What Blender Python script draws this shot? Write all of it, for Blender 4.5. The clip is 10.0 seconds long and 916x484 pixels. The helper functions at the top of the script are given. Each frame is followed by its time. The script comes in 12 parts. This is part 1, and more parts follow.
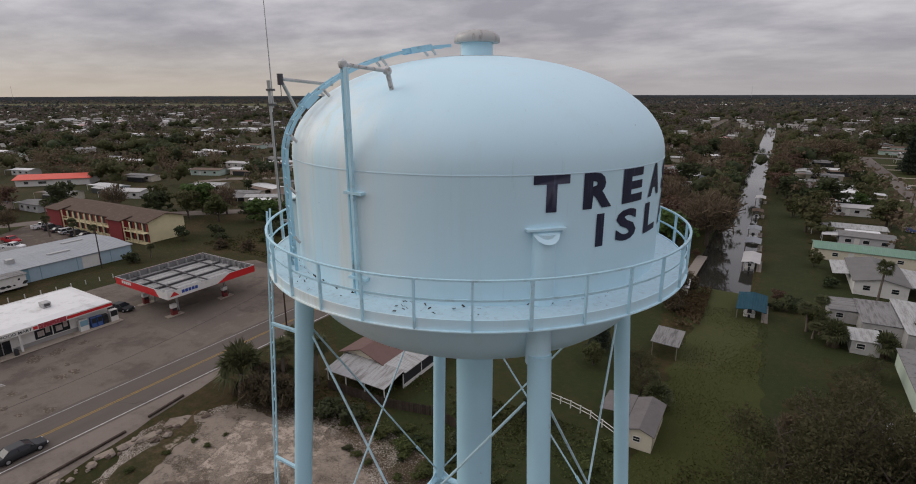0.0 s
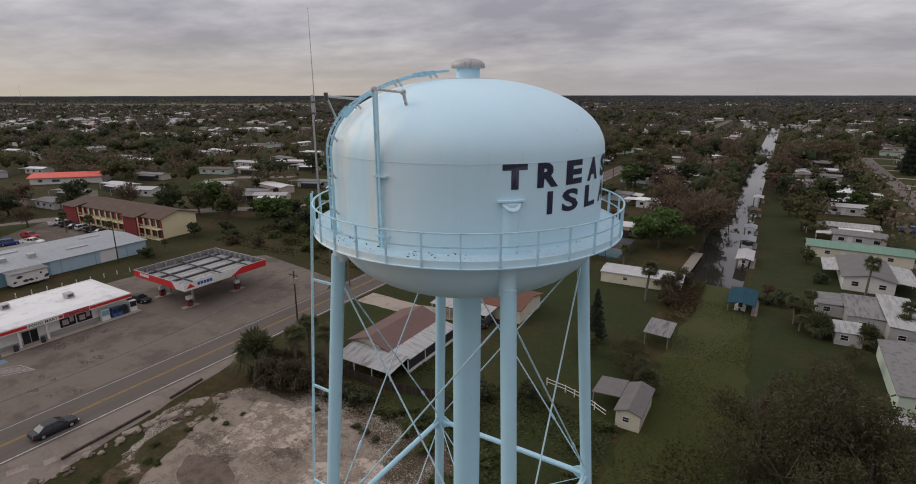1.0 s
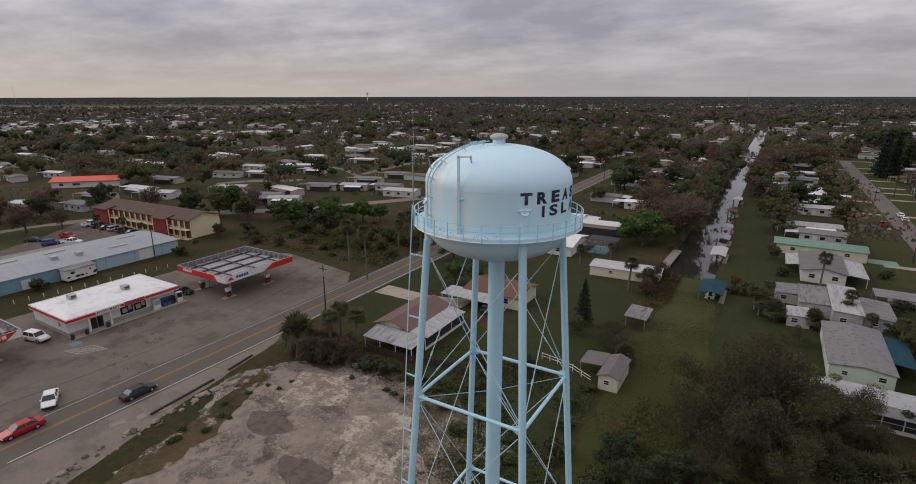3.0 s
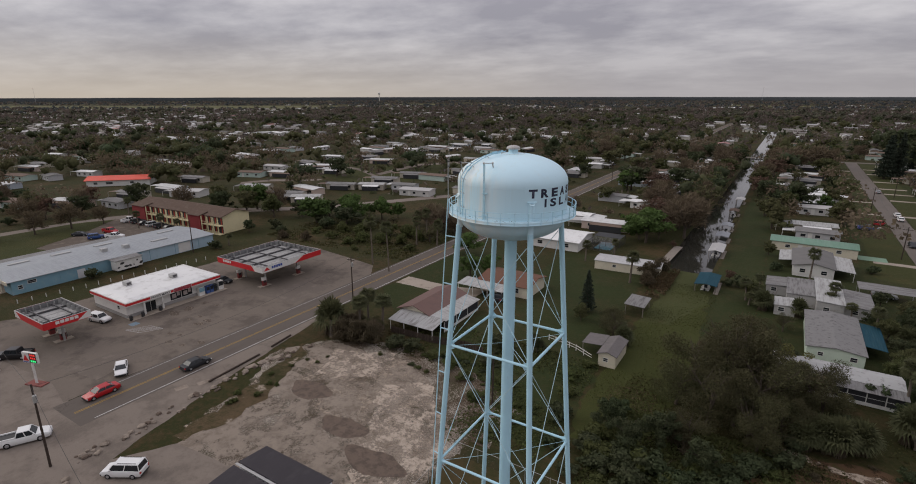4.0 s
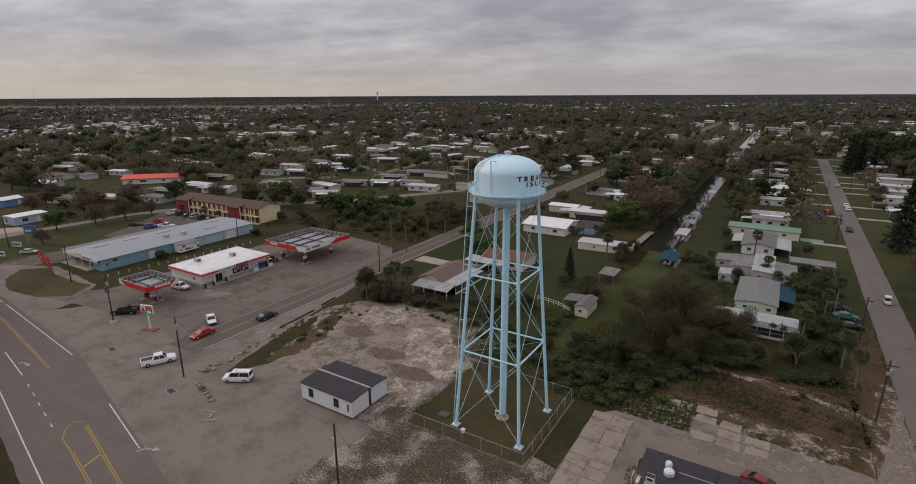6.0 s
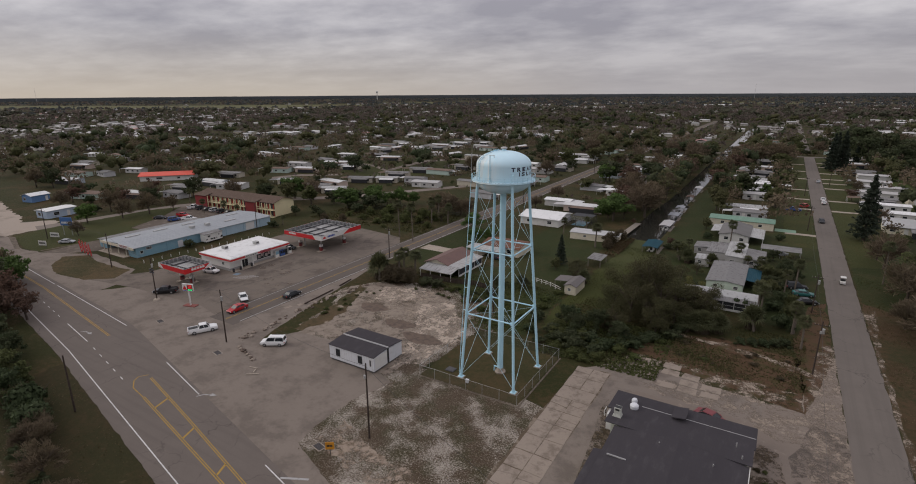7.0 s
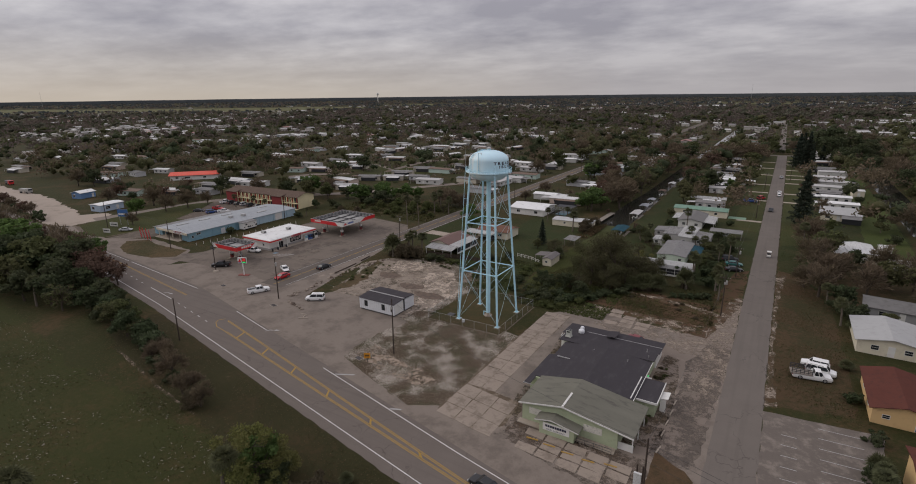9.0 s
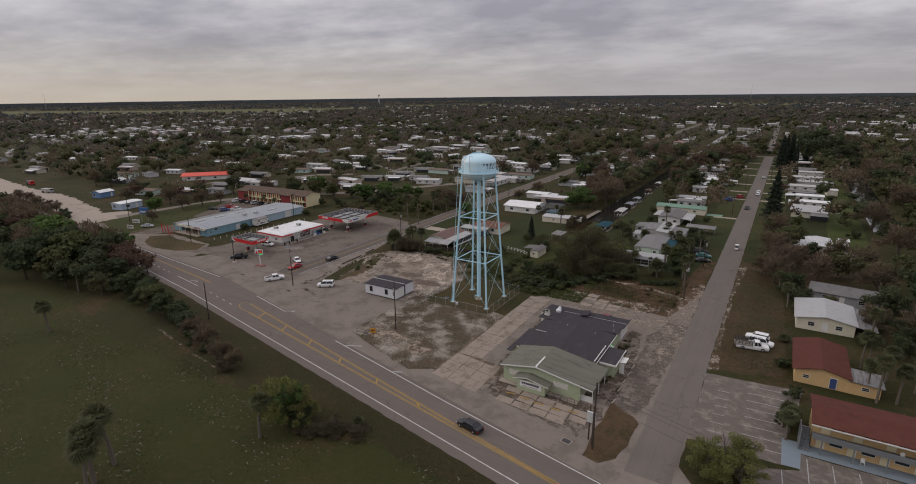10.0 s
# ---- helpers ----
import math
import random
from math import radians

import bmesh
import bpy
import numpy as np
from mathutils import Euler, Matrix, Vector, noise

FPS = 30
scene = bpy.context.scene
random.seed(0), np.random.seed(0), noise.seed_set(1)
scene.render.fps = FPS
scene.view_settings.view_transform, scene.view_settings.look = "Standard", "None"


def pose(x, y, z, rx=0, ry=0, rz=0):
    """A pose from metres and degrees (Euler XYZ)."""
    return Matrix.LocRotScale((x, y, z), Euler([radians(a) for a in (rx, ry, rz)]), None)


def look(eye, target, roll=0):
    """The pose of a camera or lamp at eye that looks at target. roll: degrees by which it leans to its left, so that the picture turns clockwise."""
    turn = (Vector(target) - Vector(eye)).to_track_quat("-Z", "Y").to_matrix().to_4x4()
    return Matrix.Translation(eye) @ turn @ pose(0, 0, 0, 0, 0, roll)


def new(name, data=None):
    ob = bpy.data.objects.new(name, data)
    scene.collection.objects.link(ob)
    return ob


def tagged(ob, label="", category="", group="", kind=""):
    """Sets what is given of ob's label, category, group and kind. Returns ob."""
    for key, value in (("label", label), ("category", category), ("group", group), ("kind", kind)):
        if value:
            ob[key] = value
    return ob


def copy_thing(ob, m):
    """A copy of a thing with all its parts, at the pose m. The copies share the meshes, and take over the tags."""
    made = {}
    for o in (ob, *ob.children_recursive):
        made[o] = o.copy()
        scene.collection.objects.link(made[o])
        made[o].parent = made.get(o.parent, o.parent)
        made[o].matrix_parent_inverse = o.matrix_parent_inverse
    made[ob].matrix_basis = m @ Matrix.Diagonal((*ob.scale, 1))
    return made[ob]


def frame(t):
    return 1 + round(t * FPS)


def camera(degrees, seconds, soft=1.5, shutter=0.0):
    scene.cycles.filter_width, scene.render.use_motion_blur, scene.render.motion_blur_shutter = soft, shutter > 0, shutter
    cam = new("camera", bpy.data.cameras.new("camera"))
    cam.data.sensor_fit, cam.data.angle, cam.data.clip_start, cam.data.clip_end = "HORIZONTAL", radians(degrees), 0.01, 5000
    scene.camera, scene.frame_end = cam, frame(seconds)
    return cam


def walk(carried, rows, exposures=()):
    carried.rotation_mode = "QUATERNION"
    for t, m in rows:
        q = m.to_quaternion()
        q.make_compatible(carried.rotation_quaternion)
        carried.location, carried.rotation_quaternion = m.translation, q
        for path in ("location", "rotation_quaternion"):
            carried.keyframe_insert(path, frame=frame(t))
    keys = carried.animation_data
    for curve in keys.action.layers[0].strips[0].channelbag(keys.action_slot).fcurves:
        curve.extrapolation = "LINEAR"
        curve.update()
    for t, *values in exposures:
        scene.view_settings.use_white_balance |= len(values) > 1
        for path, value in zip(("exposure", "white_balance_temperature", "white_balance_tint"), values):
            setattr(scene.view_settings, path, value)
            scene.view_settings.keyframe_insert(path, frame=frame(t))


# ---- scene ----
cam = camera(82.32, 10.0, 1.0)
PATH = [
    (0, (6.249, -11.315, 37.815), (-3.636, 5.199, 32.379), -0.14),
    (0.5, (7.442, -12.912, 37.819), (-2.539, 3.547, 32.391), -0.05),
    (1, (8.676, -14.849, 38.176), (-1.340, 1.587, 32.739), -0.06),
    (1.5, (9.806, -17.190, 38.783), (-0.114, -0.689, 33.369), -0.07),
    (2, (10.960, -20.167, 39.622), (1.139, -3.603, 34.221), -0.06),
    (2.5, (12.190, -23.725, 40.540), (2.416, -7.137, 35.127), -0.07),
    (4, (18.052, -37.032, 42.975), (7.857, -20.695, 37.573), -0.07),
    (4.5, (20.877, -42.636, 43.870), (10.624, -26.343, 38.445), -0.10),
    (5, (23.689, -48.482, 44.695), (13.485, -32.161, 39.264), -0.21),
    (5.5, (26.771, -54.585, 45.572), (16.621, -38.234, 40.131), -0.26),
    (7, (37.152, -74.066, 47.415), (27.053, -57.700, 41.922), -0.36),
    (7.5, (40.965, -80.854, 48.001), (30.857, -64.490, 42.521), -0.43),
    (8, (45.028, -87.461, 48.773), (34.908, -71.105, 43.293), -0.56),
    (8.5, (49.414, -94.046, 49.577), (39.287, -77.691, 44.105), -0.66),
    (9, (54.190, -100.638, 50.435), (44.062, -84.277, 44.981), -0.66),
    (9.5, (59.171, -107.200, 51.530), (49.029, -90.849, 46.072), -0.70),
    (10, (64.324, -113.706, 52.736), (54.162, -97.358, 47.306), -0.70),
]
walk(cam, [(t, look(eye, target, roll)) for t, eye, target, roll in PATH])

# ---- sky, sun ----
world = bpy.data.worlds.new("overcast_sky")
scene.world = world
world.use_nodes = True
wt = world.node_tree
wt.nodes.clear()


def wn(kind, **props):
    n = wt.nodes.new(kind)
    for key, value in props.items():
        if key == "op":
            n.operation = value
        elif key == "sky":
            n.sky_type = value
    return n


def wmath(op, a, b=None, clamp=False):
    n = wn("ShaderNodeMath", op=op)
    n.use_clamp = clamp
    for k, s in enumerate((a, b)):
        if s is None:
            continue
        if isinstance(s, (int, float)):
            n.inputs[k].default_value = s
        else:
            wt.links.new(s, n.inputs[k])
    return n.outputs[0]


def wmix(fac, a, b):
    n = wn("ShaderNodeMix")
    n.data_type = "RGBA"
    for sock, s in ((n.inputs["Factor"], fac), (n.inputs[6], a), (n.inputs[7], b)):
        if isinstance(s, tuple):
            sock.default_value = (*s, 1)
        elif isinstance(s, (int, float)):
            sock.default_value = s
        else:
            wt.links.new(s, sock)
    return n.outputs[2]


SUN_ELEV, SUN_AZ = 30.0, -105.0      # degrees; azimuth from +Y towards +X
w_co = wn("ShaderNodeTexCoord")
w_sep = wn("ShaderNodeSeparateXYZ")
wt.links.new(w_co.outputs["Generated"], w_sep.inputs[0])
dx, dy, dz = w_sep.outputs
up = wmath("MAXIMUM", dz, 0.0)
den = wmath("ADD", up, 0.17)
cloud_xy = wn("ShaderNodeCombineXYZ")
wt.links.new(wmath("DIVIDE", dx, den), cloud_xy.inputs[0])
wt.links.new(wmath("DIVIDE", dy, den), cloud_xy.inputs[1])


def wnoise(scale, detail, rough, shift):
    mp = wn("ShaderNodeMapping")
    mp.inputs["Location"].default_value = shift
    mp.inputs["Rotation"].default_value = (0, 0, radians(-32))
    mp.inputs["Scale"].default_value = (1.0, 1.25, 1.0)
    wt.links.new(cloud_xy.outputs[0], mp.inputs[0])
    n = wn("ShaderNodeTexNoise")
    n.inputs["Scale"].default_value = scale
    n.inputs["Detail"].default_value = detail
    n.inputs["Roughness"].default_value = rough
    wt.links.new(mp.outputs[0], n.inputs["Vector"])
    return n.outputs["Fac"]


big = wnoise(0.75, 4, 0.55, (2.3, 0.9, 0))
fine = wnoise(1.9, 8, 0.62, (4.0, 2.0, 0))
mixn = wmath("ADD", wmath("MULTIPLY", big, 0.60), wmath("MULTIPLY", fine, 0.40))
ramp = wn("ShaderNodeValToRGB")
wt.links.new(mixn, ramp.inputs[0])
ramp.color_ramp.elements[0].position, ramp.color_ramp.elements[0].color = 0.40, (0.295, 0.283, 0.322, 1)
ramp.color_ramp.elements[1].position, ramp.color_ramp.elements[1].color = 0.63, (0.545, 0.524, 0.548, 1)
mid_stop = ramp.color_ramp.elements.new(0.5)
mid_stop.color = (0.392, 0.377, 0.410, 1)
# haze towards the horizon, warm on the sun's side
low = wmath("SUBTRACT", 1.0, wmath("DIVIDE", up, 0.115), clamp=True)
low = wmath("POWER", low, 1.5)
side = wmath("ADD", wmath("MULTIPLY", dx, -0.93), wmath("MULTIPLY", dy, 0.36))
side = wmath("MULTIPLY", wmath("SUBTRACT", side, 0.58), 2.6, clamp=True)
haze = wmix(side, (0.455, 0.428, 0.440), (0.585, 0.515, 0.435))
sky_col = wmix(wmath("MULTIPLY", low, 0.85), ramp.outputs[0], haze)
# a clouded sky is brightest overhead
lift = wmath("ADD", 0.93, wmath("MULTIPLY", up, 1.45))
grey = wn("ShaderNodeVectorMath", op="SCALE")
wt.links.new(sky_col, grey.inputs[0])
wt.links.new(lift, grey.inputs["Scale"])
clear = wn("ShaderNodeTexSky", sky="NISHITA")
clear.sun_disc = False
clear.sun_elevation, clear.sun_rotation = radians(SUN_ELEV), radians(SUN_AZ)
dim = wn("ShaderNodeVectorMath", op="SCALE")
wt.links.new(clear.outputs[0], dim.inputs[0])
dim.inputs["Scale"].default_value = 0.08
above = wmix(0.06, grey.outputs[0], dim.outputs[0])
below = wmath("LESS_THAN", dz, -0.02)
w_bg = wn("ShaderNodeBackground")
w_out = wn("ShaderNodeOutputWorld")
wt.links.new(wmix(below, above, (0.05, 0.05, 0.045)), w_bg.inputs[0])
w_bg.inputs[1].default_value = 1.0
wt.links.new(w_bg.outputs[0], w_out.inputs[0])

sun = new("sun", bpy.data.lights.new("sun", "SUN"))
sun.data.energy, sun.data.angle, sun.data.color = 1.05, radians(45), (1.0, 0.94, 0.85)
_e, _a = radians(SUN_ELEV), radians(SUN_AZ)
sun.matrix_world = look((0, 0, 0), (-math.sin(_a) * math.cos(_e), -math.cos(_a) * math.cos(_e), -math.sin(_e)))

# ---- materials ----
MATS = {}


class Nodes:
    """A small helper round one material's node tree."""

    def __init__(self, name):
        self.m = bpy.data.materials.new(name)
        self.m.use_nodes = True
        self.t = self.m.node_tree
        self.t.nodes.clear()
        self.out = self.t.nodes.new("ShaderNodeOutputMaterial")
        self.p = self.t.nodes.new("ShaderNodeBsdfPrincipled")
        self.t.links.new(self.p.outputs[0], self.out.inputs[0])
        self.geo = self.t.nodes.new("ShaderNodeNewGeometry")
        self.info = None

    def put(self, sock, s):
        if isinstance(s, tuple):
            sock.default_value = (*s, 1) if len(s) == 3 and len(sock.default_value) == 4 else s
        elif isinstance(s, (int, float)):
            sock.default_value = s
        else:
            self.t.links.new(s, sock)

    def math(self, op, a, b=0.0, clamp=False):
        n = self.t.nodes.new("ShaderNodeMath")
        n.operation, n.use_clamp = op, clamp
        self.put(n.inputs[0], a)
        self.put(n.inputs[1], b)
        return n.outputs[0]

    def mix(self, fac, a, b, blend="MIX"):
        n = self.t.nodes.new("ShaderNodeMix")
        n.data_type, n.blend_type = "RGBA", blend
        self.put(n.inputs["Factor"], fac)
        self.put(n.inputs[6], a)
        self.put(n.inputs[7], b)
        return n.outputs[2]

    def pos(self, scale=(1, 1, 1), local=False):
        if local:
            tc = self.t.nodes.new("ShaderNodeTexCoord")
            src = tc.outputs["Object"]
        else:
            src = self.geo.outputs["Position"]
        mp = self.t.nodes.new("ShaderNodeMapping")
        mp.inputs["Scale"].default_value = scale
        self.t.links.new(src, mp.inputs[0])
        return mp.outputs[0]

    def noise(self, scale, detail=4, rough=0.55, vec=None, dist=0.0):
        n = self.t.nodes.new("ShaderNodeTexNoise")
        n.inputs["Scale"].default_value, n.inputs["Detail"].default_value = scale, detail
        n.inputs["Roughness"].default_value, n.inputs["Distortion"].default_value = rough, dist
        self.t.links.new(vec if vec is not None else self.geo.outputs["Position"], n.inputs["Vector"])
        return n.outputs["Fac"]

    def step(self, v, lo, hi):
        n = self.t.nodes.new("ShaderNodeMapRange")
        n.interpolation_type = "SMOOTHSTEP"
        self.put(n.inputs["Value"], v)
        n.inputs["From Min"].default_value, n.inputs["From Max"].default_value = lo, hi
        return n.outputs[0]

    def rand(self):
        if self.info is None:
            self.info = self.t.nodes.new("ShaderNodeObjectInfo")
        return self.info.outputs["Random"]

    def bump(self, height, strength, distance=0.02):
        b = self.t.nodes.new("ShaderNodeBump")
        b.inputs["Strength"].default_value, b.inputs["Distance"].default_value = strength, distance
        self.t.links.new(height, b.inputs["Height"])
        self.t.links.new(b.outputs[0], self.p.inputs["Normal"])

    def done(self, col, rough=0.7, metal=0.0):
        self.put(self.p.inputs["Base Color"], col)
        self.put(self.p.inputs["Roughness"], rough)
        self.p.inputs["Metallic"].default_value = metal
        if isinstance(rough, float) and rough >= 0.8:
            self.p.inputs["Specular IOR Level"].default_value = 0.12
        return self.m


def tint(c, k):
    return tuple(min(1.0, v * k) for v in c)


def warm_cast(c):
    """Warm cast put into ground colours, in place of a white balance."""
    return (c[0] * 1.075, c[1] * 0.975, c[2] * 0.88)


def paint(name, c, rough=0.6, var=0.14, scale=0.6, dirt=None, amount=0.35, metal=0.0, bump=0.0, rnd=0.0, stretch=(1, 1, 1), local=False):
    """Painted or plain surface: broad and fine variation, optional dirt of a colour of its own, and a shade of its own per object."""
    if name in MATS:
        return MATS[name]
    n = Nodes(name)
    vec = n.pos(stretch, local)
    col = n.mix(n.noise(scale, 4, 0.6, vec), tint(c, 1 - var), tint(c, 1 + var))
    col = n.mix(n.noise(scale * 14, 3, 0.6, vec), col, tint(c, 1 - var * 0.6), "MIX") if var > 0.2 else col
    if dirt:
        mask = n.step(n.noise(scale * 2.3, 6, 0.65, vec), 0.50, 0.72)
        col = n.mix(n.math("MULTIPLY", mask, amount), col, dirt)
    if rnd:
        shade = n.math("ADD", 1 - rnd, n.math("MULTIPLY", n.rand(), 2 * rnd))
        mul = n.t.nodes.new("ShaderNodeVectorMath")
        mul.operation = "SCALE"
        n.t.links.new(col, mul.inputs[0])
        n.t.links.new(shade, mul.inputs["Scale"])
        col = mul.outputs[0]
    if bump:
        n.bump(n.noise(scale * 20, 4, 0.6, vec), bump)
    MATS[name] = n.done(col, rough, metal)
    return MATS[name]


def ribbed(name, c, dirt, axis, pitch=0.25, rough=0.5, amount=0.6, metal=0.0):
    """Sheet metal with ribs of a real pitch across one axis."""
    n = Nodes(name)
    w = n.t.nodes.new("ShaderNodeTexWave")
    w.wave_type, w.bands_direction, w.wave_profile = "BANDS", axis, "SIN"
    w.inputs["Scale"].default_value = 0.314 / pitch
    n.t.links.new(n.pos(), w.inputs["Vector"])
    n.bump(w.outputs["Fac"], 0.9, 0.04)
    col = n.mix(n.noise(0.8, 4), tint(c, 0.86), tint(c, 1.08))
    streak = n.pos((0.35, 2.5, 1) if axis == "Y" else (2.5, 0.35, 1))
    mask = n.step(n.noise(0.8, 6, 0.7, streak), 0.44, 0.66)
    col = n.mix(n.math("MULTIPLY", mask, amount), col, dirt)
    MATS[name] = n.done(col, rough, metal)
    return MATS[name]


def glass(name, c=(0.012, 0.014, 0.016)):
    n = Nodes(name)
    col = n.mix(n.noise(0.7, 2), c, tint(c, 2.2))
    MATS[name] = n.done(col, 0.12)
    return MATS[name]


def ground_mat(name, grass, dry, bare, k_dry=(0.46, 0.62), k_bare=(0.66, 0.74), fine=9.0):
    """Grass with dry and bare patches, at several scales."""
    n = Nodes(name)
    grass, dry, bare = grass, warm_cast(dry), warm_cast(bare)
    a = n.mix(n.noise(fine, 5, 0.7), tint(grass, 0.62), tint(grass, 1.35))
    a = n.mix(n.noise(0.11, 4, 0.6), tint(grass, 0.72), a)
    d = n.mix(n.noise(fine * 0.6, 5, 0.7), tint(dry, 0.65), tint(dry, 1.3))
    broad = n.math("ADD", n.math("MULTIPLY", n.noise(0.06, 6, 0.65), 0.55), n.math("MULTIPLY", n.noise(0.9, 6, 0.75), 0.45))
    col = n.mix(n.step(broad, *k_dry), a, d)
    col = n.mix(n.step(n.noise(0.23, 9, 0.72), *k_bare), col, bare)
    col = n.mix(n.math("MULTIPLY", n.step(n.noise(2.2, 6, 0.75), 0.55, 0.72), 0.45), col, tint(grass, 0.45))
    col = n.mix(n.math("MULTIPLY", n.step(n.noise(1.3, 8, 0.8), 0.50, 0.64), 0.38), col, tint(dry, 1.25))
    n.bump(n.noise(fine * 1.5, 5, 0.7), 0.8, 0.08)
    MATS[name] = n.done(col, 0.95)
    return MATS[name]


def patch_mat(name, c, other, lo, hi, scale=0.5, edge=None, fine=7.0, rough=0.92, holes=0.0):
    """A loose surface (sand, crushed rock, worn asphalt) mottled with another; holes lets what lies beneath show through."""
    n = Nodes(name)
    c, other = warm_cast(c), warm_cast(other)
    base = n.mix(n.noise(fine, 5, 0.7), tint(c, 0.74), tint(c, 1.20))
    base = n.mix(n.noise(scale * 0.35, 4, 0.6), tint(c, 0.78), base)
    oth = n.mix(n.noise(fine * 1.3, 4, 0.7), tint(other, 0.7), tint(other, 1.25))
    mask = n.step(n.noise(scale, 9, 0.7), lo, hi)
    col = n.mix(mask, base, oth)
    col = n.mix(n.math("MULTIPLY", n.step(n.noise(1.6, 8, 0.8), 0.52, 0.66), 0.40), col, tint(c, 0.62))
    col = n.mix(n.math("MULTIPLY", n.step(n.noise(2.3, 7, 0.8), 0.58, 0.70), 0.40), col, tint(c, 1.35))
    n.bump(n.noise(fine * 2, 5, 0.7), 0.5, 0.04)
    m = n.done(col, rough)
    if holes:
        tr = n.t.nodes.new("ShaderNodeBsdfTransparent")
        mx = n.t.nodes.new("ShaderNodeMixShader")
        n.t.links.new(n.step(n.math("ADD", n.math("MULTIPLY", n.noise(scale * 0.30, 6, 0.7), 0.55), n.math("MULTIPLY", n.noise(scale * 1.6, 9, 0.82), 0.45)), holes - 0.05, holes + 0.05), mx.inputs[0])
        n.t.links.new(n.p.outputs[0], mx.inputs[1])
        n.t.links.new(tr.outputs[0], mx.inputs[2])
        n.t.links.new(mx.outputs[0], n.out.inputs[0])
    MATS[name] = m
    return m


def asphalt(name, c, along="Y", crack=0.5):
    n = Nodes(name)
    c = warm_cast(c)
    base = n.mix(n.noise(11, 4, 0.75), tint(c, 0.82), tint(c, 1.18))
    base = n.mix(n.noise(0.22, 5, 0.6), tint(c, 0.76), base)
    st = (1.1, 0.03, 1) if along == "Y" else (0.03, 1.1, 1)
    base = n.mix(n.math("MULTIPLY", n.step(n.noise(1.0, 3, 0.5, n.pos(st)), 0.45, 0.7), 0.35), base, tint(c, 0.68))
    v = n.t.nodes.new("ShaderNodeTexVoronoi")
    v.feature = "DISTANCE_TO_EDGE"
    v.inputs["Scale"].default_value = 0.16
    w = n.t.nodes.new("ShaderNodeVectorMath")
    w.operation = "ADD"
    nz = n.t.nodes.new("ShaderNodeTexNoise")
    nz.inputs["Scale"].default_value = 0.6
    n.t.links.new(n.geo.outputs["Position"], nz.inputs["Vector"])
    sc = n.t.nodes.new("ShaderNodeVectorMath")
    sc.operation = "SCALE"
    sc.inputs["Scale"].default_value = 2.5
    n.t.links.new(nz.outputs["Color"], sc.inputs[0])
    n.t.links.new(n.geo.outputs["Position"], w.inputs[0])
    n.t.links.new(sc.outputs[0], w.inputs[1])
    n.t.links.new(w.outputs[0], v.inputs["Vector"])
    line = n.math("SUBTRACT", 1.0, n.step(v.outputs["Distance"], 0.003, 0.016))
    line = n.math("MULTIPLY", line, n.step(n.noise(0.09, 3), 0.45, 0.6))
    base = n.mix(n.math("MULTIPLY", line, crack), base, tint(c, 0.35))
    n.bump(n.noise(30, 3, 0.7), 0.3, 0.01)
    MATS[name] = n.done(base, 0.9)
    return MATS[name]


def leaves(name, c, alt, spread=0.35, rough=0.75, broad=None):
    n = Nodes(name)
    isl = n.geo.outputs["Random Per Island"]
    broad = broad or tint(alt, 0.9)
    col = n.mix(isl, tint(c, 1 - spread), tint(c, 1 + spread))
    col = n.mix(n.math("MULTIPLY", n.rand(), 0.85), col, alt)
    col = n.mix(n.step(n.noise(0.07, 2, 0.5), 0.42, 0.58), col, n.mix(0.65, col, broad))
    col = n.mix(n.math("MULTIPLY", n.step(n.noise(0.9, 3), 0.4, 0.7), 0.6), col, tint(c, 0.6))
    n.done(col, rough)
    n.p.inputs["Specular IOR Level"].default_value = 0.15
    tl = n.t.nodes.new("ShaderNodeBsdfTranslucent")
    mx = n.t.nodes.new("ShaderNodeMixShader")
    mx.inputs[0].default_value = 0.35
    n.t.links.new(col, tl.inputs[0])
    n.t.links.new(n.p.outputs[0], mx.inputs[1])
    n.t.links.new(tl.outputs[0], mx.inputs[2])
    n.t.links.new(mx.outputs[0], n.out.inputs[0])
    MATS[name] = n.m
    return MATS[name]


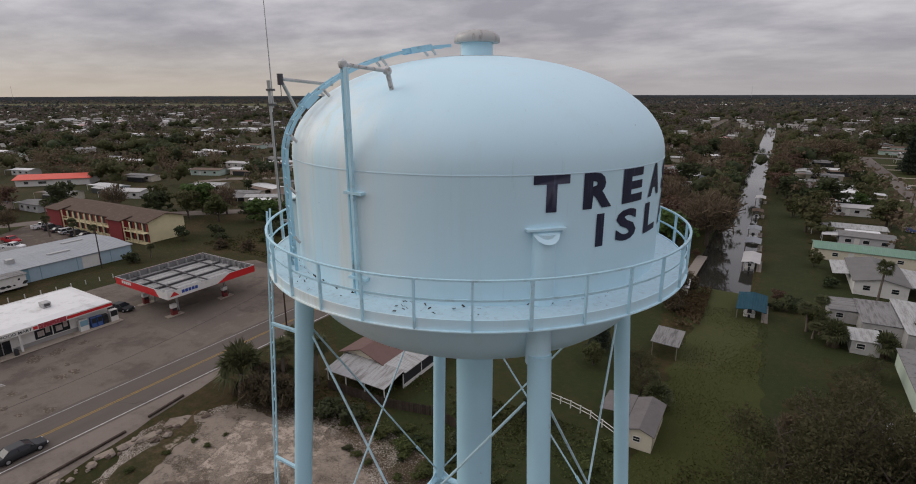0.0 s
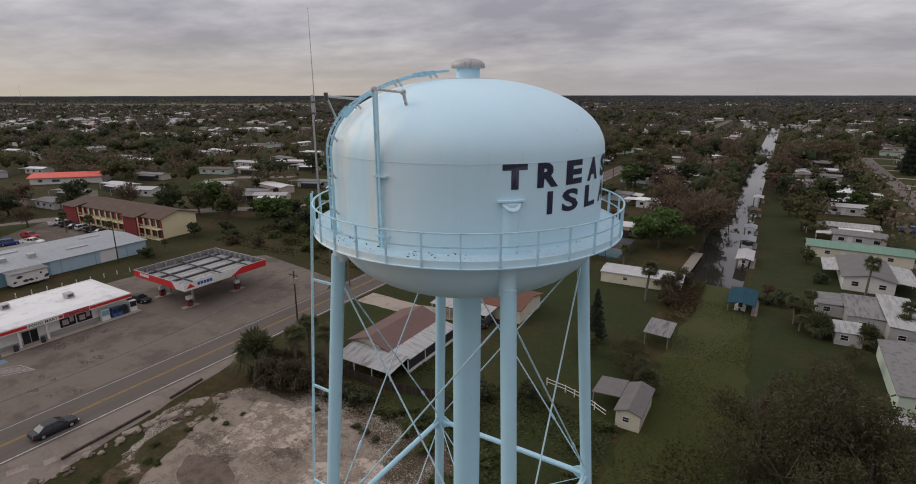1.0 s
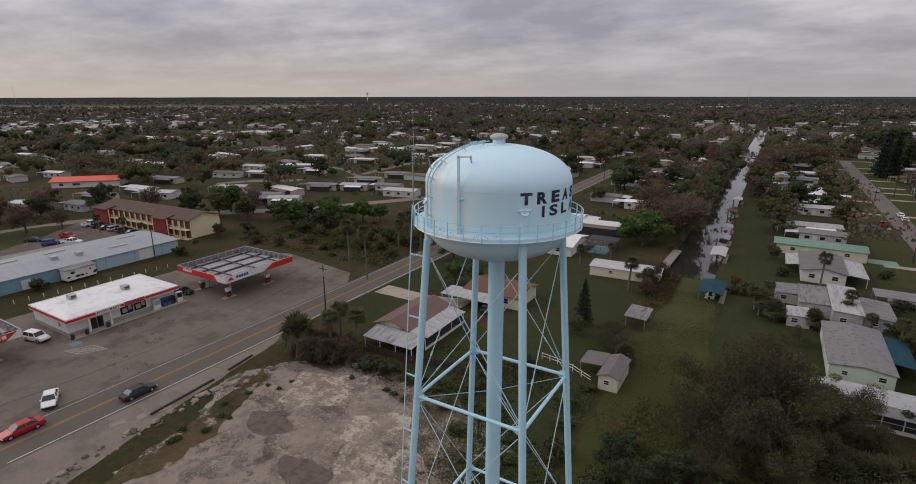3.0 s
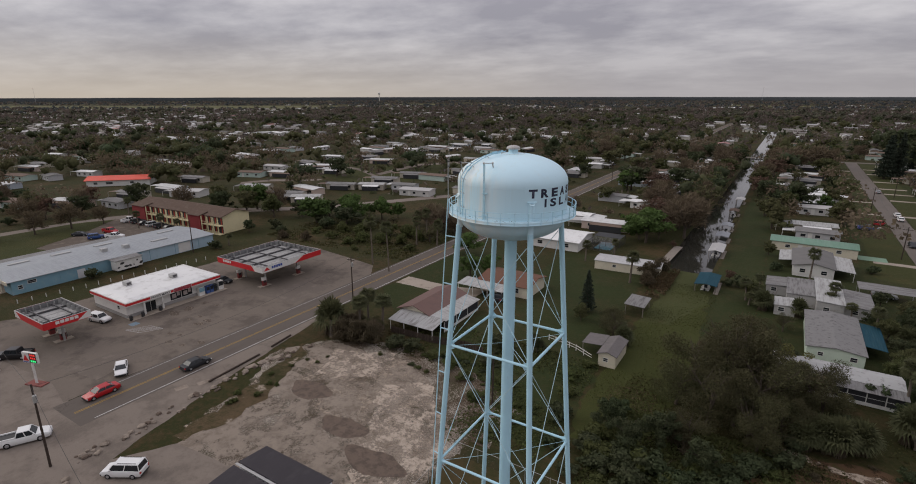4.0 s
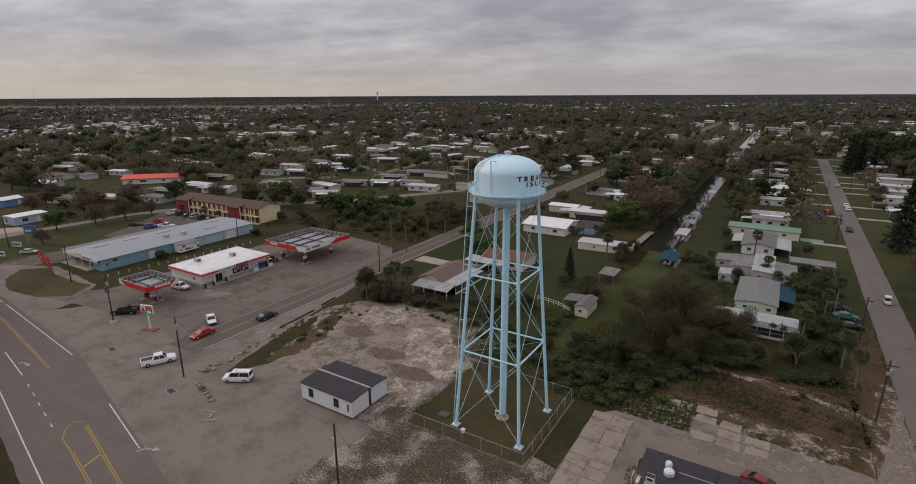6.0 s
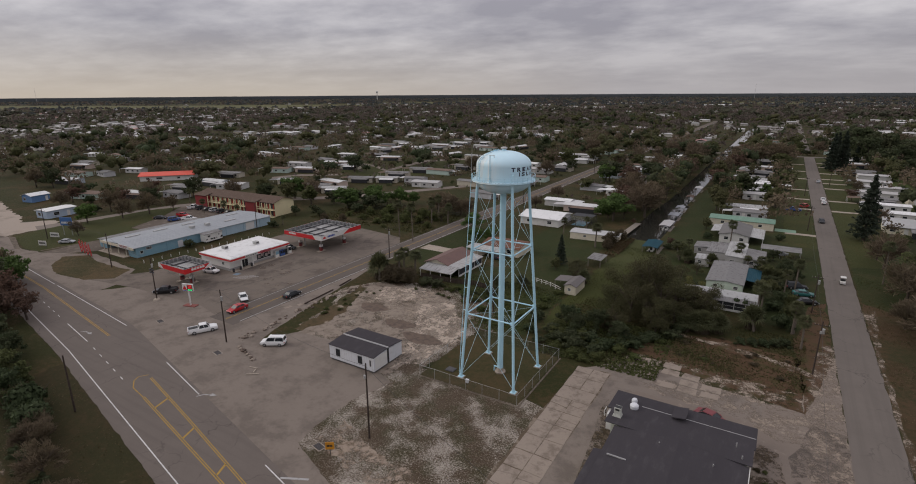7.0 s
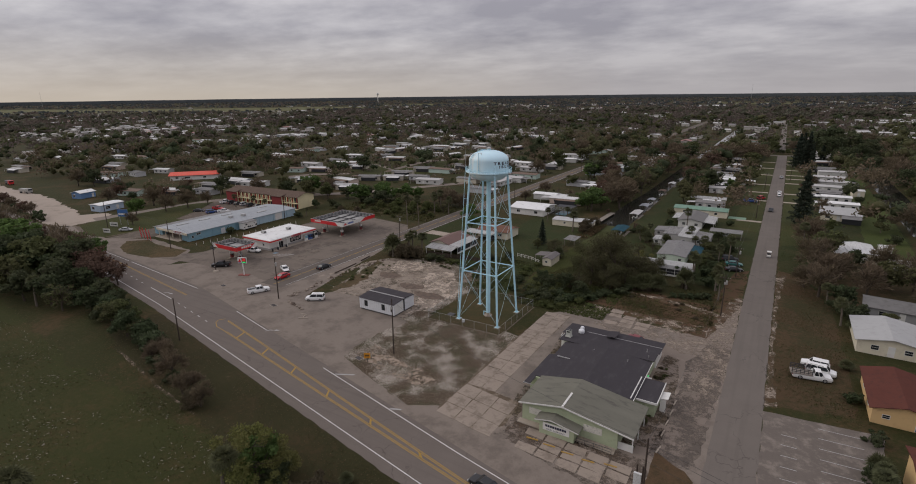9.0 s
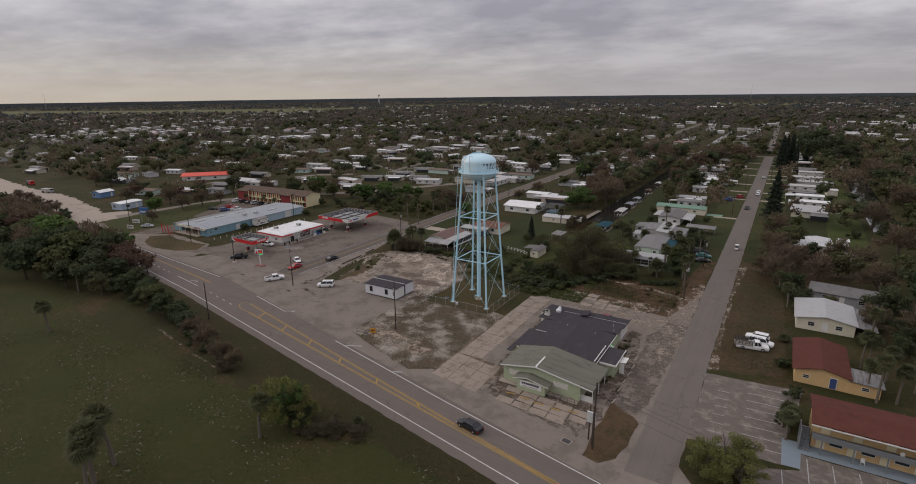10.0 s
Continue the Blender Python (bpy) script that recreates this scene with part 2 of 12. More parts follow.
def tank_paint():
    n = Nodes("tank_paint")
    c = (0.570, 0.790, 0.885)
    col = n.mix(n.noise(0.35, 4, 0.55), tint(c, 0.93), tint(c, 1.06))
    drip = n.step(n.noise(1.0, 5, 0.6, n.pos((2.4, 2.4, 0.10))), 0.52, 0.75)
    col = n.mix(n.math("MULTIPLY", drip, 0.22), col, (0.55, 0.66, 0.66))
    # chalky, slightly green weathering on the sunlit north-west face below the ladder
    sep = n.t.nodes.new("ShaderNodeSeparateXYZ")
    n.t.links.new(n.geo.outputs["Position"], sep.inputs[0])
    face = n.math("ADD", n.math("MULTIPLY", sep.outputs[0], -0.75), n.math("MULTIPLY", sep.outputs[1], -0.66))
    chalk = n.math("MULTIPLY", n.step(face, 0.9, 3.8), n.step(n.noise(0.8, 5, 0.6, n.pos((1.6, 1.6, 0.25))), 0.32, 0.62))
    col = n.mix(n.math("MULTIPLY", chalk, 0.75), col, (0.78, 0.82, 0.80))
    # yellowed run-off streaks under the ladder
    run = n.math("MULTIPLY", n.step(face, 2.2, 3.8), n.step(n.noise(1.0, 6, 0.65, n.pos((3.2, 3.2, 0.16))), 0.50, 0.66))
    col = n.mix(n.math("MULTIPLY", run, 0.55), col, (0.60, 0.62, 0.50))
    grime = n.step(n.noise(2.2, 7, 0.7, n.pos((3, 3, 0.3))), 0.60, 0.72)
    col = n.mix(n.math("MULTIPLY", grime, 0.16), col, (0.24, 0.33, 0.34))
    n.bump(n.noise(1.3, 2), 0.06, 0.03)
    spot = n.math("MULTIPLY", n.step(n.noise(5.5, 6, 0.7), 0.68, 0.72), n.step(n.noise(0.5, 3, 0.6), 0.50, 0.66))
    col = n.mix(n.math("MULTIPLY", spot, 0.8), col, (0.11, 0.07, 0.055))
    MATS["tank_paint"] = n.done(col, 0.5)
    return MATS["tank_paint"]


def leg_paint():
    n = Nodes("leg_paint")
    c = (0.455, 0.715, 0.83)
    col = n.mix(n.noise(0.8, 4), tint(c, 0.9), tint(c, 1.08))
    mark = n.step(n.noise(2.2, 8, 0.72, n.pos((1, 1, 0.6))), 0.64, 0.72)
    col = n.mix(n.math("MULTIPLY", mark, 0.55), col, (0.10, 0.12, 0.12))
    MATS["leg_paint"] = n.done(col, 0.45)
    return MATS["leg_paint"]


TANK, LEG = tank_paint(), leg_paint()
DARKBLUE = paint("letter_paint", (0.014, 0.016, 0.045), 0.5, 0.3, 2.0, (0.10, 0.13, 0.20), 0.35, stretch=(3, 3, 0.4))
RAILBLUE = paint("rail_paint", (0.47, 0.71, 0.81), 0.5, 0.12, 1.5, (0.13, 0.11, 0.09), 0.35)
LADDERBLUE = paint("ladder_paint", (0.36, 0.62, 0.75), 0.5, 0.2, 1.5, (0.14, 0.11, 0.09), 0.6)
RUSTWHITE = paint("peeling_paint", (0.60, 0.61, 0.60), 0.7, 0.25, 4.5, (0.15, 0.085, 0.06), 0.95)
VENTCAP = paint("stained_vent_metal", (0.47, 0.46, 0.445), 0.5, 0.25, 1.6, (0.18, 0.13, 0.10), 0.75, 0.2, stretch=(2.2, 2.2, 0.5))
DECKTOP = paint("deck_floor", (0.50, 0.68, 0.76), 0.7, 0.12, 5.0, (0.22, 0.20, 0.18), 0.30)
RODPAINT = paint("rod_paint", (0.50, 0.70, 0.78), 0.5, 0.12, 1.5, (0.22, 0.20, 0.18), 0.4)
GALV = paint("galvanised", (0.42, 0.42, 0.41), 0.45, 0.18, 1.5, (0.20, 0.16, 0.12), 0.5, 0.4)
STEEL = paint("dark_steel", (0.07, 0.07, 0.075), 0.55, 0.2, 1.5, (0.16, 0.09, 0.06), 0.4, 0.3)
WHITE = paint("white_paint", (0.64, 0.63, 0.60), 0.6, 0.08, 0.4, (0.40, 0.37, 0.33), 0.4)
ROOFWHITE = paint("white_membrane_roof", (0.68, 0.68, 0.67), 0.6, 0.09, 0.25, (0.36, 0.35, 0.33), 0.55)
OFFWHITE = paint("cream_wall", (0.60, 0.55, 0.43), 0.7, 0.1, 0.4, (0.33, 0.29, 0.22), 0.35)
RED = paint("red_panel", (0.52, 0.018, 0.022), 0.4, 0.1, 0.6)
REDROOF = paint("red_metal_roof", (0.62, 0.075, 0.040), 0.55, 0.1, 0.4, (0.35, 0.08, 0.05), 0.4)
BLUEWALL = paint("blue_sheet_wall", (0.17, 0.31, 0.38), 0.6, 0.12, 0.3, (0.29, 0.37, 0.40), 0.5)
BLUEROOF = ribbed("pale_blue_metal_roof", (0.285, 0.305, 0.325), (0.20, 0.21, 0.22), "Y", 0.6, 0.6, 0.5)
HOTELRED = paint("dark_red_wall", (0.22, 0.022, 0.024), 0.75, 0.15, 0.5)
HOTELCREAM = paint("yellow_cream_wall", (0.68, 0.60, 0.37), 0.75, 0.08, 0.4, (0.42, 0.36, 0.24), 0.25)
SHINGLE = paint("brown_shingle", (0.115, 0.080, 0.062), 0.9, 0.25, 0.5, (0.20, 0.16, 0.13), 0.4, bump=0.4)
REDSHINGLE = paint("red_brown_shingle", (0.112, 0.040, 0.030), 0.9, 0.3, 0.5, (0.060, 0.030, 0.026), 0.7, bump=0.4)
TARROOF = paint("tar_roof", (0.054, 0.049, 0.054), 0.85, 0.22, 0.25, (0.082, 0.076, 0.080), 0.45, bump=0.3, stretch=(1.6, 0.5, 1))
GREYROOF = paint("grey_green_roof", (0.150, 0.145, 0.118), 0.85, 0.2, 0.3, (0.085, 0.08, 0.07), 0.8, bump=0.2, stretch=(0.5, 1.6, 1))
SAGE = paint("sage_green_wall", (0.36, 0.40, 0.27), 0.8, 0.1, 0.5, (0.24, 0.25, 0.18), 0.4)
TANWALL = paint("tan_wall", (0.58, 0.40, 0.20), 0.8, 0.1, 0.5, (0.36, 0.25, 0.14), 0.3)
TRAILERWALL = paint("pale_grey_siding", (0.62, 0.63, 0.65), 0.6, 0.08, 0.4, (0.40, 0.38, 0.36), 0.35)
RUSTROOF_Y = ribbed("weathered_metal_roof_long", (0.205, 0.20, 0.195), (0.075, 0.068, 0.064), "X", 0.3, 0.7, 0.85)
RUSTROOF_X = ribbed("weathered_metal_roof_cross", (0.20, 0.195, 0.19), (0.075, 0.067, 0.062), "Y", 0.3, 0.7, 0.85)
WHITEROOF_X = ribbed("white_metal_roof", (0.40, 0.40, 0.39), (0.17, 0.158, 0.145), "X", 0.3, 0.6, 0.7)
WHITEROOF_N = ribbed("bright_white_metal_roof", (0.56, 0.56, 0.55), (0.26, 0.25, 0.24), "X", 0.5, 0.55, 0.5)
GREENROOF = ribbed("green_metal_roof", (0.12, 0.235, 0.165), (0.19, 0.28, 0.23), "X", 0.4, 0.5, 0.4)
TEALROOF = ribbed("blue_green_metal_roof", (0.015, 0.058, 0.082), (0.032, 0.075, 0.092), "X", 0.4, 0.8, 0.5)
GLASS = glass("window_glass")
SCREEN = paint("dark_insect_screen", (0.022, 0.023, 0.026), 0.7, 0.2, 0.6)
CONCRETE = patch_mat("concrete", (0.36, 0.34, 0.31), (0.20, 0.18, 0.16), 0.52, 0.66, 0.35)
WOODPOLE = paint("creosote_pole", (0.060, 0.046, 0.038), 0.9, 0.3, 1.0, (0.13, 0.10, 0.085), 0.5)
WOODGREY = paint("weathered_wood", (0.25, 0.22, 0.19), 0.9, 0.25, 1.0, (0.12, 0.10, 0.085), 0.5)
FENCEWOOD = paint("dark_fence_board", (0.060, 0.045, 0.036), 0.9, 0.3, 1.2, (0.11, 0.09, 0.075), 0.5, rnd=0.25)
TYRE = paint("tyre_rubber", (0.018, 0.018, 0.018), 0.85, 0.2, 4.0)
CHROME = paint("wheel_metal", (0.45, 0.45, 0.46), 0.35, 0.1, 3.0, metal=0.7)
LAMPRED = paint("tail_lamp_red", (0.35, 0.01, 0.01), 0.3, 0.05, 3.0)
LAMPCLEAR = paint("head_lamp_clear", (0.62, 0.63, 0.62), 0.2, 0.05, 3.0)
PLASTIC = paint("black_plastic", (0.02, 0.02, 0.021), 0.6, 0.2, 2.0)
YELLOW = paint("yellow_road_paint", (0.36, 0.225, 0.055), 0.8, 0.15, 1.2, (0.16, 0.135, 0.10), 0.85)
LINE = paint("white_road_paint", (0.56, 0.55, 0.53), 0.8, 0.12, 1.2, (0.16, 0.155, 0.15), 0.8)
LINEWORN = paint("worn_white_road_paint", (0.36, 0.35, 0.34), 0.85, 0.12, 1.2, (0.15, 0.145, 0.14), 0.9)
BARK = paint("bark", (0.085, 0.068, 0.055), 0.95, 0.3, 1.5, (0.15, 0.13, 0.11), 0.4)
PALMBARK = paint("palm_bark", (0.155, 0.130, 0.105), 0.95, 0.25, 2.0, (0.08, 0.065, 0.055), 0.5)
GRASS = ground_mat("rough_grass", (0.036, 0.039, 0.013), (0.064, 0.048, 0.026), (0.15, 0.13, 0.105))
LAWN = ground_mat("lawn", (0.033, 0.044, 0.0145), (0.048, 0.046, 0.022), (0.11, 0.088, 0.062), (0.45, 0.64), (0.66, 0.76))
MEADOW = ground_mat("meadow", (0.040, 0.045, 0.0140), (0.055, 0.046, 0.021), (0.20, 0.18, 0.15), (0.46, 0.66), (0.715, 0.735))
SWAMP = ground_mat("duckweed", (0.066, 0.074, 0.028), (0.070, 0.066, 0.030), (0.035, 0.036, 0.02), (0.5, 0.7), (0.7, 0.8))
HIGHWAY = asphalt("highway_asphalt", (0.150, 0.140, 0.136), "X")
STREET = asphalt("street_asphalt", (0.160, 0.153, 0.149), "Y")
SIDEROAD = asphalt("side_road_asphalt", (0.126, 0.118, 0.113), "Y")
APRON = patch_mat("worn_apron", (0.212, 0.196, 0.183), (0.138, 0.127, 0.119), 0.44, 0.64, 0.20)
FORECOURT = patch_mat("forecourt_concrete", (0.172, 0.158, 0.146), (0.100, 0.092, 0.086), 0.45, 0.64, 0.16)
LOTSAND = patch_mat("crushed_shell_lot", (0.262, 0.240, 0.216), (0.165, 0.148, 0.132), 0.46, 0.62, 0.42, holes=0.54)
LIMEROCK = patch_mat("lime_rock_patches", (0.33, 0.30, 0.265), (0.17, 0.148, 0.125), 0.46, 0.60, 1.1, holes=0.47)
DIRT = patch_mat("brown_dirt", (0.086, 0.057, 0.037), (0.052, 0.050, 0.022), 0.47, 0.62, 0.45, holes=0.55)
GRAVEL = patch_mat("dark_gravel", (0.150, 0.125, 0.110), (0.090, 0.077, 0.070), 0.45, 0.60, 0.9)
SLAB = patch_mat("old_concrete_slab", (0.29, 0.266, 0.242), (0.175, 0.157, 0.141), 0.47, 0.64, 0.40)
OLDLOT = patch_mat("stained_parking", (0.205, 0.186, 0.172), (0.31, 0.285, 0.26), 0.52, 0.68, 0.22)
PARKING = patch_mat("motel_parking", (0.145, 0.136, 0.131), (0.205, 0.193, 0.184), 0.46, 0.66, 0.45)
SANDYARD = patch_mat("pale_sand_yard", (0.36, 0.335, 0.31), (0.23, 0.212, 0.19), 0.50, 0.68, 0.06, fine=2.0)
OAK = leaves("oak_leaves", (0.100, 0.116, 0.046), (0.098, 0.098, 0.046), broad=(0.112, 0.102, 0.052))
GREEN = leaves("bright_leaves", (0.105, 0.165, 0.046), (0.086, 0.132, 0.042))
DARKLEAF = leaves("dark_leaves", (0.060, 0.082, 0.038), (0.068, 0.080, 0.040), broad=(0.080, 0.082, 0.044))
WILLOW = leaves("thin_grey_green_leaves", (0.088, 0.094, 0.042), (0.092, 0.082, 0.044), 0.6)
LIMELEAF = leaves("yellow_green_leaves", (0.165, 0.185, 0.055), (0.165, 0.150, 0.058), 0.5)
BROWNTWIG = leaves("winter_twigs", (0.155, 0.118, 0.082), (0.142, 0.116, 0.076), broad=(0.142, 0.114, 0.070))
REDTWIG = leaves("rust_leaves", (0.150, 0.092, 0.066), (0.120, 0.080, 0.060))
FROND = leaves("palm_fronds", (0.095, 0.105, 0.052), (0.110, 0.112, 0.056), 0.4)
DEADFROND = leaves("dead_fronds", (0.110, 0.088, 0.058), (0.09, 0.07, 0.05), 0.3)
NEEDLE = leaves("conifer_needles", (0.042, 0.056, 0.040), (0.046, 0.056, 0.038))
# Far foliage colours lifted and greyed, a little haze painted into them.
FARWOOD = leaves("hazed_wood_leaves", (0.112, 0.112, 0.076), (0.118, 0.112, 0.080), 0.3, broad=(0.075, 0.080, 0.055))
FARBROWN = leaves("hazed_winter_trees", (0.155, 0.122, 0.104), (0.145, 0.120, 0.100), 0.3, broad=(0.115, 0.095, 0.085))
n_ = Nodes("canal_water")
n_.bump(n_.noise(0.9, 3, 0.5), 0.05, 0.05)
WATER = n_.done(n_.mix(n_.noise(0.05, 3), (0.018, 0.019, 0.016), (0.035, 0.034, 0.028)), 0.06)
n_ = Nodes("chain_link")
_tr = n_.t.nodes.new("ShaderNodeBsdfTransparent")
_mx = n_.t.nodes.new("ShaderNodeMixShader")
_mx.inputs[0].default_value = 0.12
n_.t.links.new(_tr.outputs[0], _mx.inputs[1])
n_.t.links.new(n_.p.outputs[0], _mx.inputs[2])
n_.t.links.new(_mx.outputs[0], n_.out.inputs[0])
CHAINLINK = n_.done((0.20, 0.20, 0.19), 0.5, 0.4)
n_ = Nodes("lit_sign_green")
n_.p.inputs["Emission Color"].default_value, n_.p.inputs["Emission Strength"].default_value = (0.05, 0.9, 0.25, 1), 1.0
LEDGREEN = n_.done((0.02, 0.2, 0.05), 0.5)
n_ = Nodes("lit_sign_red")
n_.p.inputs["Emission Color"].default_value, n_.p.inputs["Emission Strength"].default_value = (0.9, 0.04, 0.03, 1), 0.7
LEDRED = n_.done((0.2, 0.02, 0.02), 0.5)



def rubble_ground(name):
    """Brown and green ground strewn with small pale stones."""
    n = Nodes(name)
    brown, green, stone = (0.098, 0.070, 0.045), (0.062, 0.058, 0.026), (0.36, 0.32, 0.275)
    col = n.mix(n.step(n.noise(0.22, 6, 0.65), 0.44, 0.60), brown, green)
    col = n.mix(n.noise(6.0, 6, 0.75), tint(brown, 0.45), col)
    broad = n.step(n.noise(0.17, 5, 0.6, n.pos((1, 1, 3.1))), 0.40, 0.66)
    fleck = n.math("ADD", n.noise(4.2, 8, 0.9), n.math("MULTIPLY", broad, 0.11))
    col = n.mix(n.step(fleck, 0.525, 0.635), col, stone)
    n.bump(n.noise(4.0, 6, 0.75), 0.9, 0.12)
    return n.done(col, 0.95)


RUBBLEGROUND = rubble_ground("stony_ground")
BRUSHTWIG = leaves("brush_twigs", (0.112, 0.088, 0.056), (0.098, 0.082, 0.050), 0.4)
KERB = patch_mat("weathered_kerb", (0.155, 0.140, 0.122), (0.09, 0.08, 0.07), 0.45, 0.6, 0.8)
PALESAND = patch_mat("pale_sand_patches", (0.29, 0.262, 0.232), (0.17, 0.152, 0.134), 0.46, 0.60, 1.3, holes=0.485)
STRIPGREY = paint("roof_flashing", (0.34, 0.335, 0.33), 0.6, 0.15, 0.8)
WHITEROCK = patch_mat("white_lime_rock", (0.45, 0.415, 0.375), (0.24, 0.215, 0.19), 0.50, 0.64, 0.9, holes=0.49)

# ---- building blocks ----
class Geo:
    """Vertices and faces of one mesh in the making."""

    def __init__(self):
        self.v, self.f = [], []

    def add(self, verts, faces):
        k = len(self.v)
        self.v += [tuple(p) for p in verts]
        self.f += [tuple(i + k for i in f) for f in faces]
        return self

    def box(self, x0, x1, y0, y1, z0, z1, m=None):
        p = [Vector((x, y, z)) for z in (z0, z1) for x, y in ((x0, y0), (x1, y0), (x1, y1), (x0, y1))]
        if m is not None:
            p = [m @ q for q in p]
        return self.add(p, [(3, 2, 1, 0), (4, 5, 6, 7), (0, 1, 5, 4), (1, 2, 6, 5), (2, 3, 7, 6), (3, 0, 4, 7)])

    def tube(self, a, b, r0, r1=None, n=10, caps=True):
        a, b = Vector(a), Vector(b)
        r1 = r0 if r1 is None else r1
        d = (b - a).normalized()
        s = d.orthogonal().normalized()
        t = d.cross(s)
        ring = [(math.cos(2 * math.pi * i / n), math.sin(2 * math.pi * i / n)) for i in range(n)]
        p = [a + (s * c + t * q) * r0 for c, q in ring] + [b + (s * c + t * q) * r1 for c, q in ring]
        f = [(i, (i + 1) % n, n + (i + 1) % n, n + i) for i in range(n)]
        if caps:
            f += [tuple(reversed(range(n))), tuple(range(n, 2 * n))]
        return self.add(p, f)

    def path(self, pts, r, n=8):
        """One bent round bar through the points."""
        pts = [Vector(p) for p in pts]
        side = (pts[1] - pts[0]).orthogonal()
        rings = []
        for k, p in enumerate(pts):
            d = (pts[min(k + 1, len(pts) - 1)] - pts[max(k - 1, 0)]).normalized()
            s = (side - d * side.dot(d)).normalized()
            t = d.cross(s)
            rings += [p + (s * math.cos(2 * math.pi * i / n) + t * math.sin(2 * math.pi * i / n)) * r for i in range(n)]
        m = len(pts) - 1
        faces = [(k * n + i, k * n + (i + 1) % n, (k + 1) * n + (i + 1) % n, (k + 1) * n + i) for k in range(m) for i in range(n)]
        return self.add(rings, faces + [tuple(reversed(range(n))), tuple(m * n + i for i in range(n))])

    def lathe(self, prof, n=64, cap=True):
        k = len(prof)
        p = [(r * math.cos(2 * math.pi * j / n), r * math.sin(2 * math.pi * j / n), z) for j in range(n) for r, z in prof]
        f = [(j * k + i, ((j + 1) % n) * k + i, ((j + 1) % n) * k + i + 1, j * k + i + 1) for j in range(n) for i in range(k - 1)]
        if cap:
            if prof[0][0] > 0.001:
                f.append(tuple(j * k for j in reversed(range(n))))
            if prof[-1][0] > 0.001:
                f.append(tuple(j * k + k - 1 for j in range(n)))
        return self.add(p, f)

    def ring(self, r, z, w, h, n=96):
        """A flat-sided hoop: outer radius r, thickness w, height h upward from z."""
        return self.lathe([(r - w, z), (r, z), (r, z + h), (r - w, z + h), (r - w, z)], n, False)

    def prism(self, pts, z0, z1):
        n = len(pts)
        return self.add([(x, y, z0) for x, y in pts] + [(x, y, z1) for x, y in pts],
                        [tuple(reversed(range(n))), tuple(range(n, 2 * n))] + [(i, (i + 1) % n, n + (i + 1) % n, n + i) for i in range(n)])


def mesh_ob(name, g, material, smooth=False, angle=35):
    me = bpy.data.meshes.new(name)
    me.from_pydata(g.v, [], g.f)
    me.materials.append(material)
    if smooth:
        me.shade_smooth()
        me.set_sharp_from_angle(angle=radians(angle))
    me.update()
    return new(name, me)


def part(name, g, material, parent, label="", smooth=False):
    ob = mesh_ob(name, g, material, smooth)
    ob.parent = parent
    return tagged(ob, label)


def thing(name, label, category, m=None, group="", kind=""):
    ob = new(name)
    ob.empty_display_size = 0.3
    if m is not None:
        ob.matrix_world = m
    return tagged(ob, label, category, group, kind)


def single(name, g, material, label, category, group="", kind="", smooth=False):
    return tagged(mesh_ob(name, g, material, smooth), label, category, group, kind)


def jagged(pts, jag, step=1.2, seed=0):
    """A closed outline, cut into short steps and frayed."""
    out = []
    for (ax, ay), (bx, by) in zip(pts, pts[1:] + pts[:1]):
        L = math.hypot(bx - ax, by - ay)
        n = max(1, int(L / step))
        for i in range(n):
            t = i / n
            x, y = ax + (bx - ax) * t, ay + (by - ay) * t
            q = Vector((x * 0.35 + seed, y * 0.35, seed * 1.7))
            q2 = Vector((x * 1.3 + seed, y * 1.3, 5 + seed))
            out.append((x + jag * (noise.noise(q) + 0.5 * noise.noise(q2)), y + jag * (noise.noise(q + Vector((31, 7, 3))) + 0.5 * noise.noise(q2 + Vector((9, 4, 2))))))
    return out


def sheet(name, pts, z, material, label, jag=0.0, seed=0, category="ground patch", parent=None):
    p = jagged(pts, jag, 1.0, seed) if jag else pts
    me = bpy.data.meshes.new(name)
    bm = bmesh.new()
    f = bm.faces.new([bm.verts.new((x, y, z)) for x, y in p])
    if f.calc_area() and f.normal.z < 0:
        f.normal_flip()
    f.normal_update()
    if f.normal.z < 0:
        f.normal_flip()
    bmesh.ops.triangulate(bm, faces=[f])
    bm.to_mesh(me)
    bm.free()
    me.materials.append(material)
    ob = new(name, me)
    if parent is not None:
        ob.parent = parent
        return tagged(ob, label)
    return tagged(ob, label, category, "", "structure")


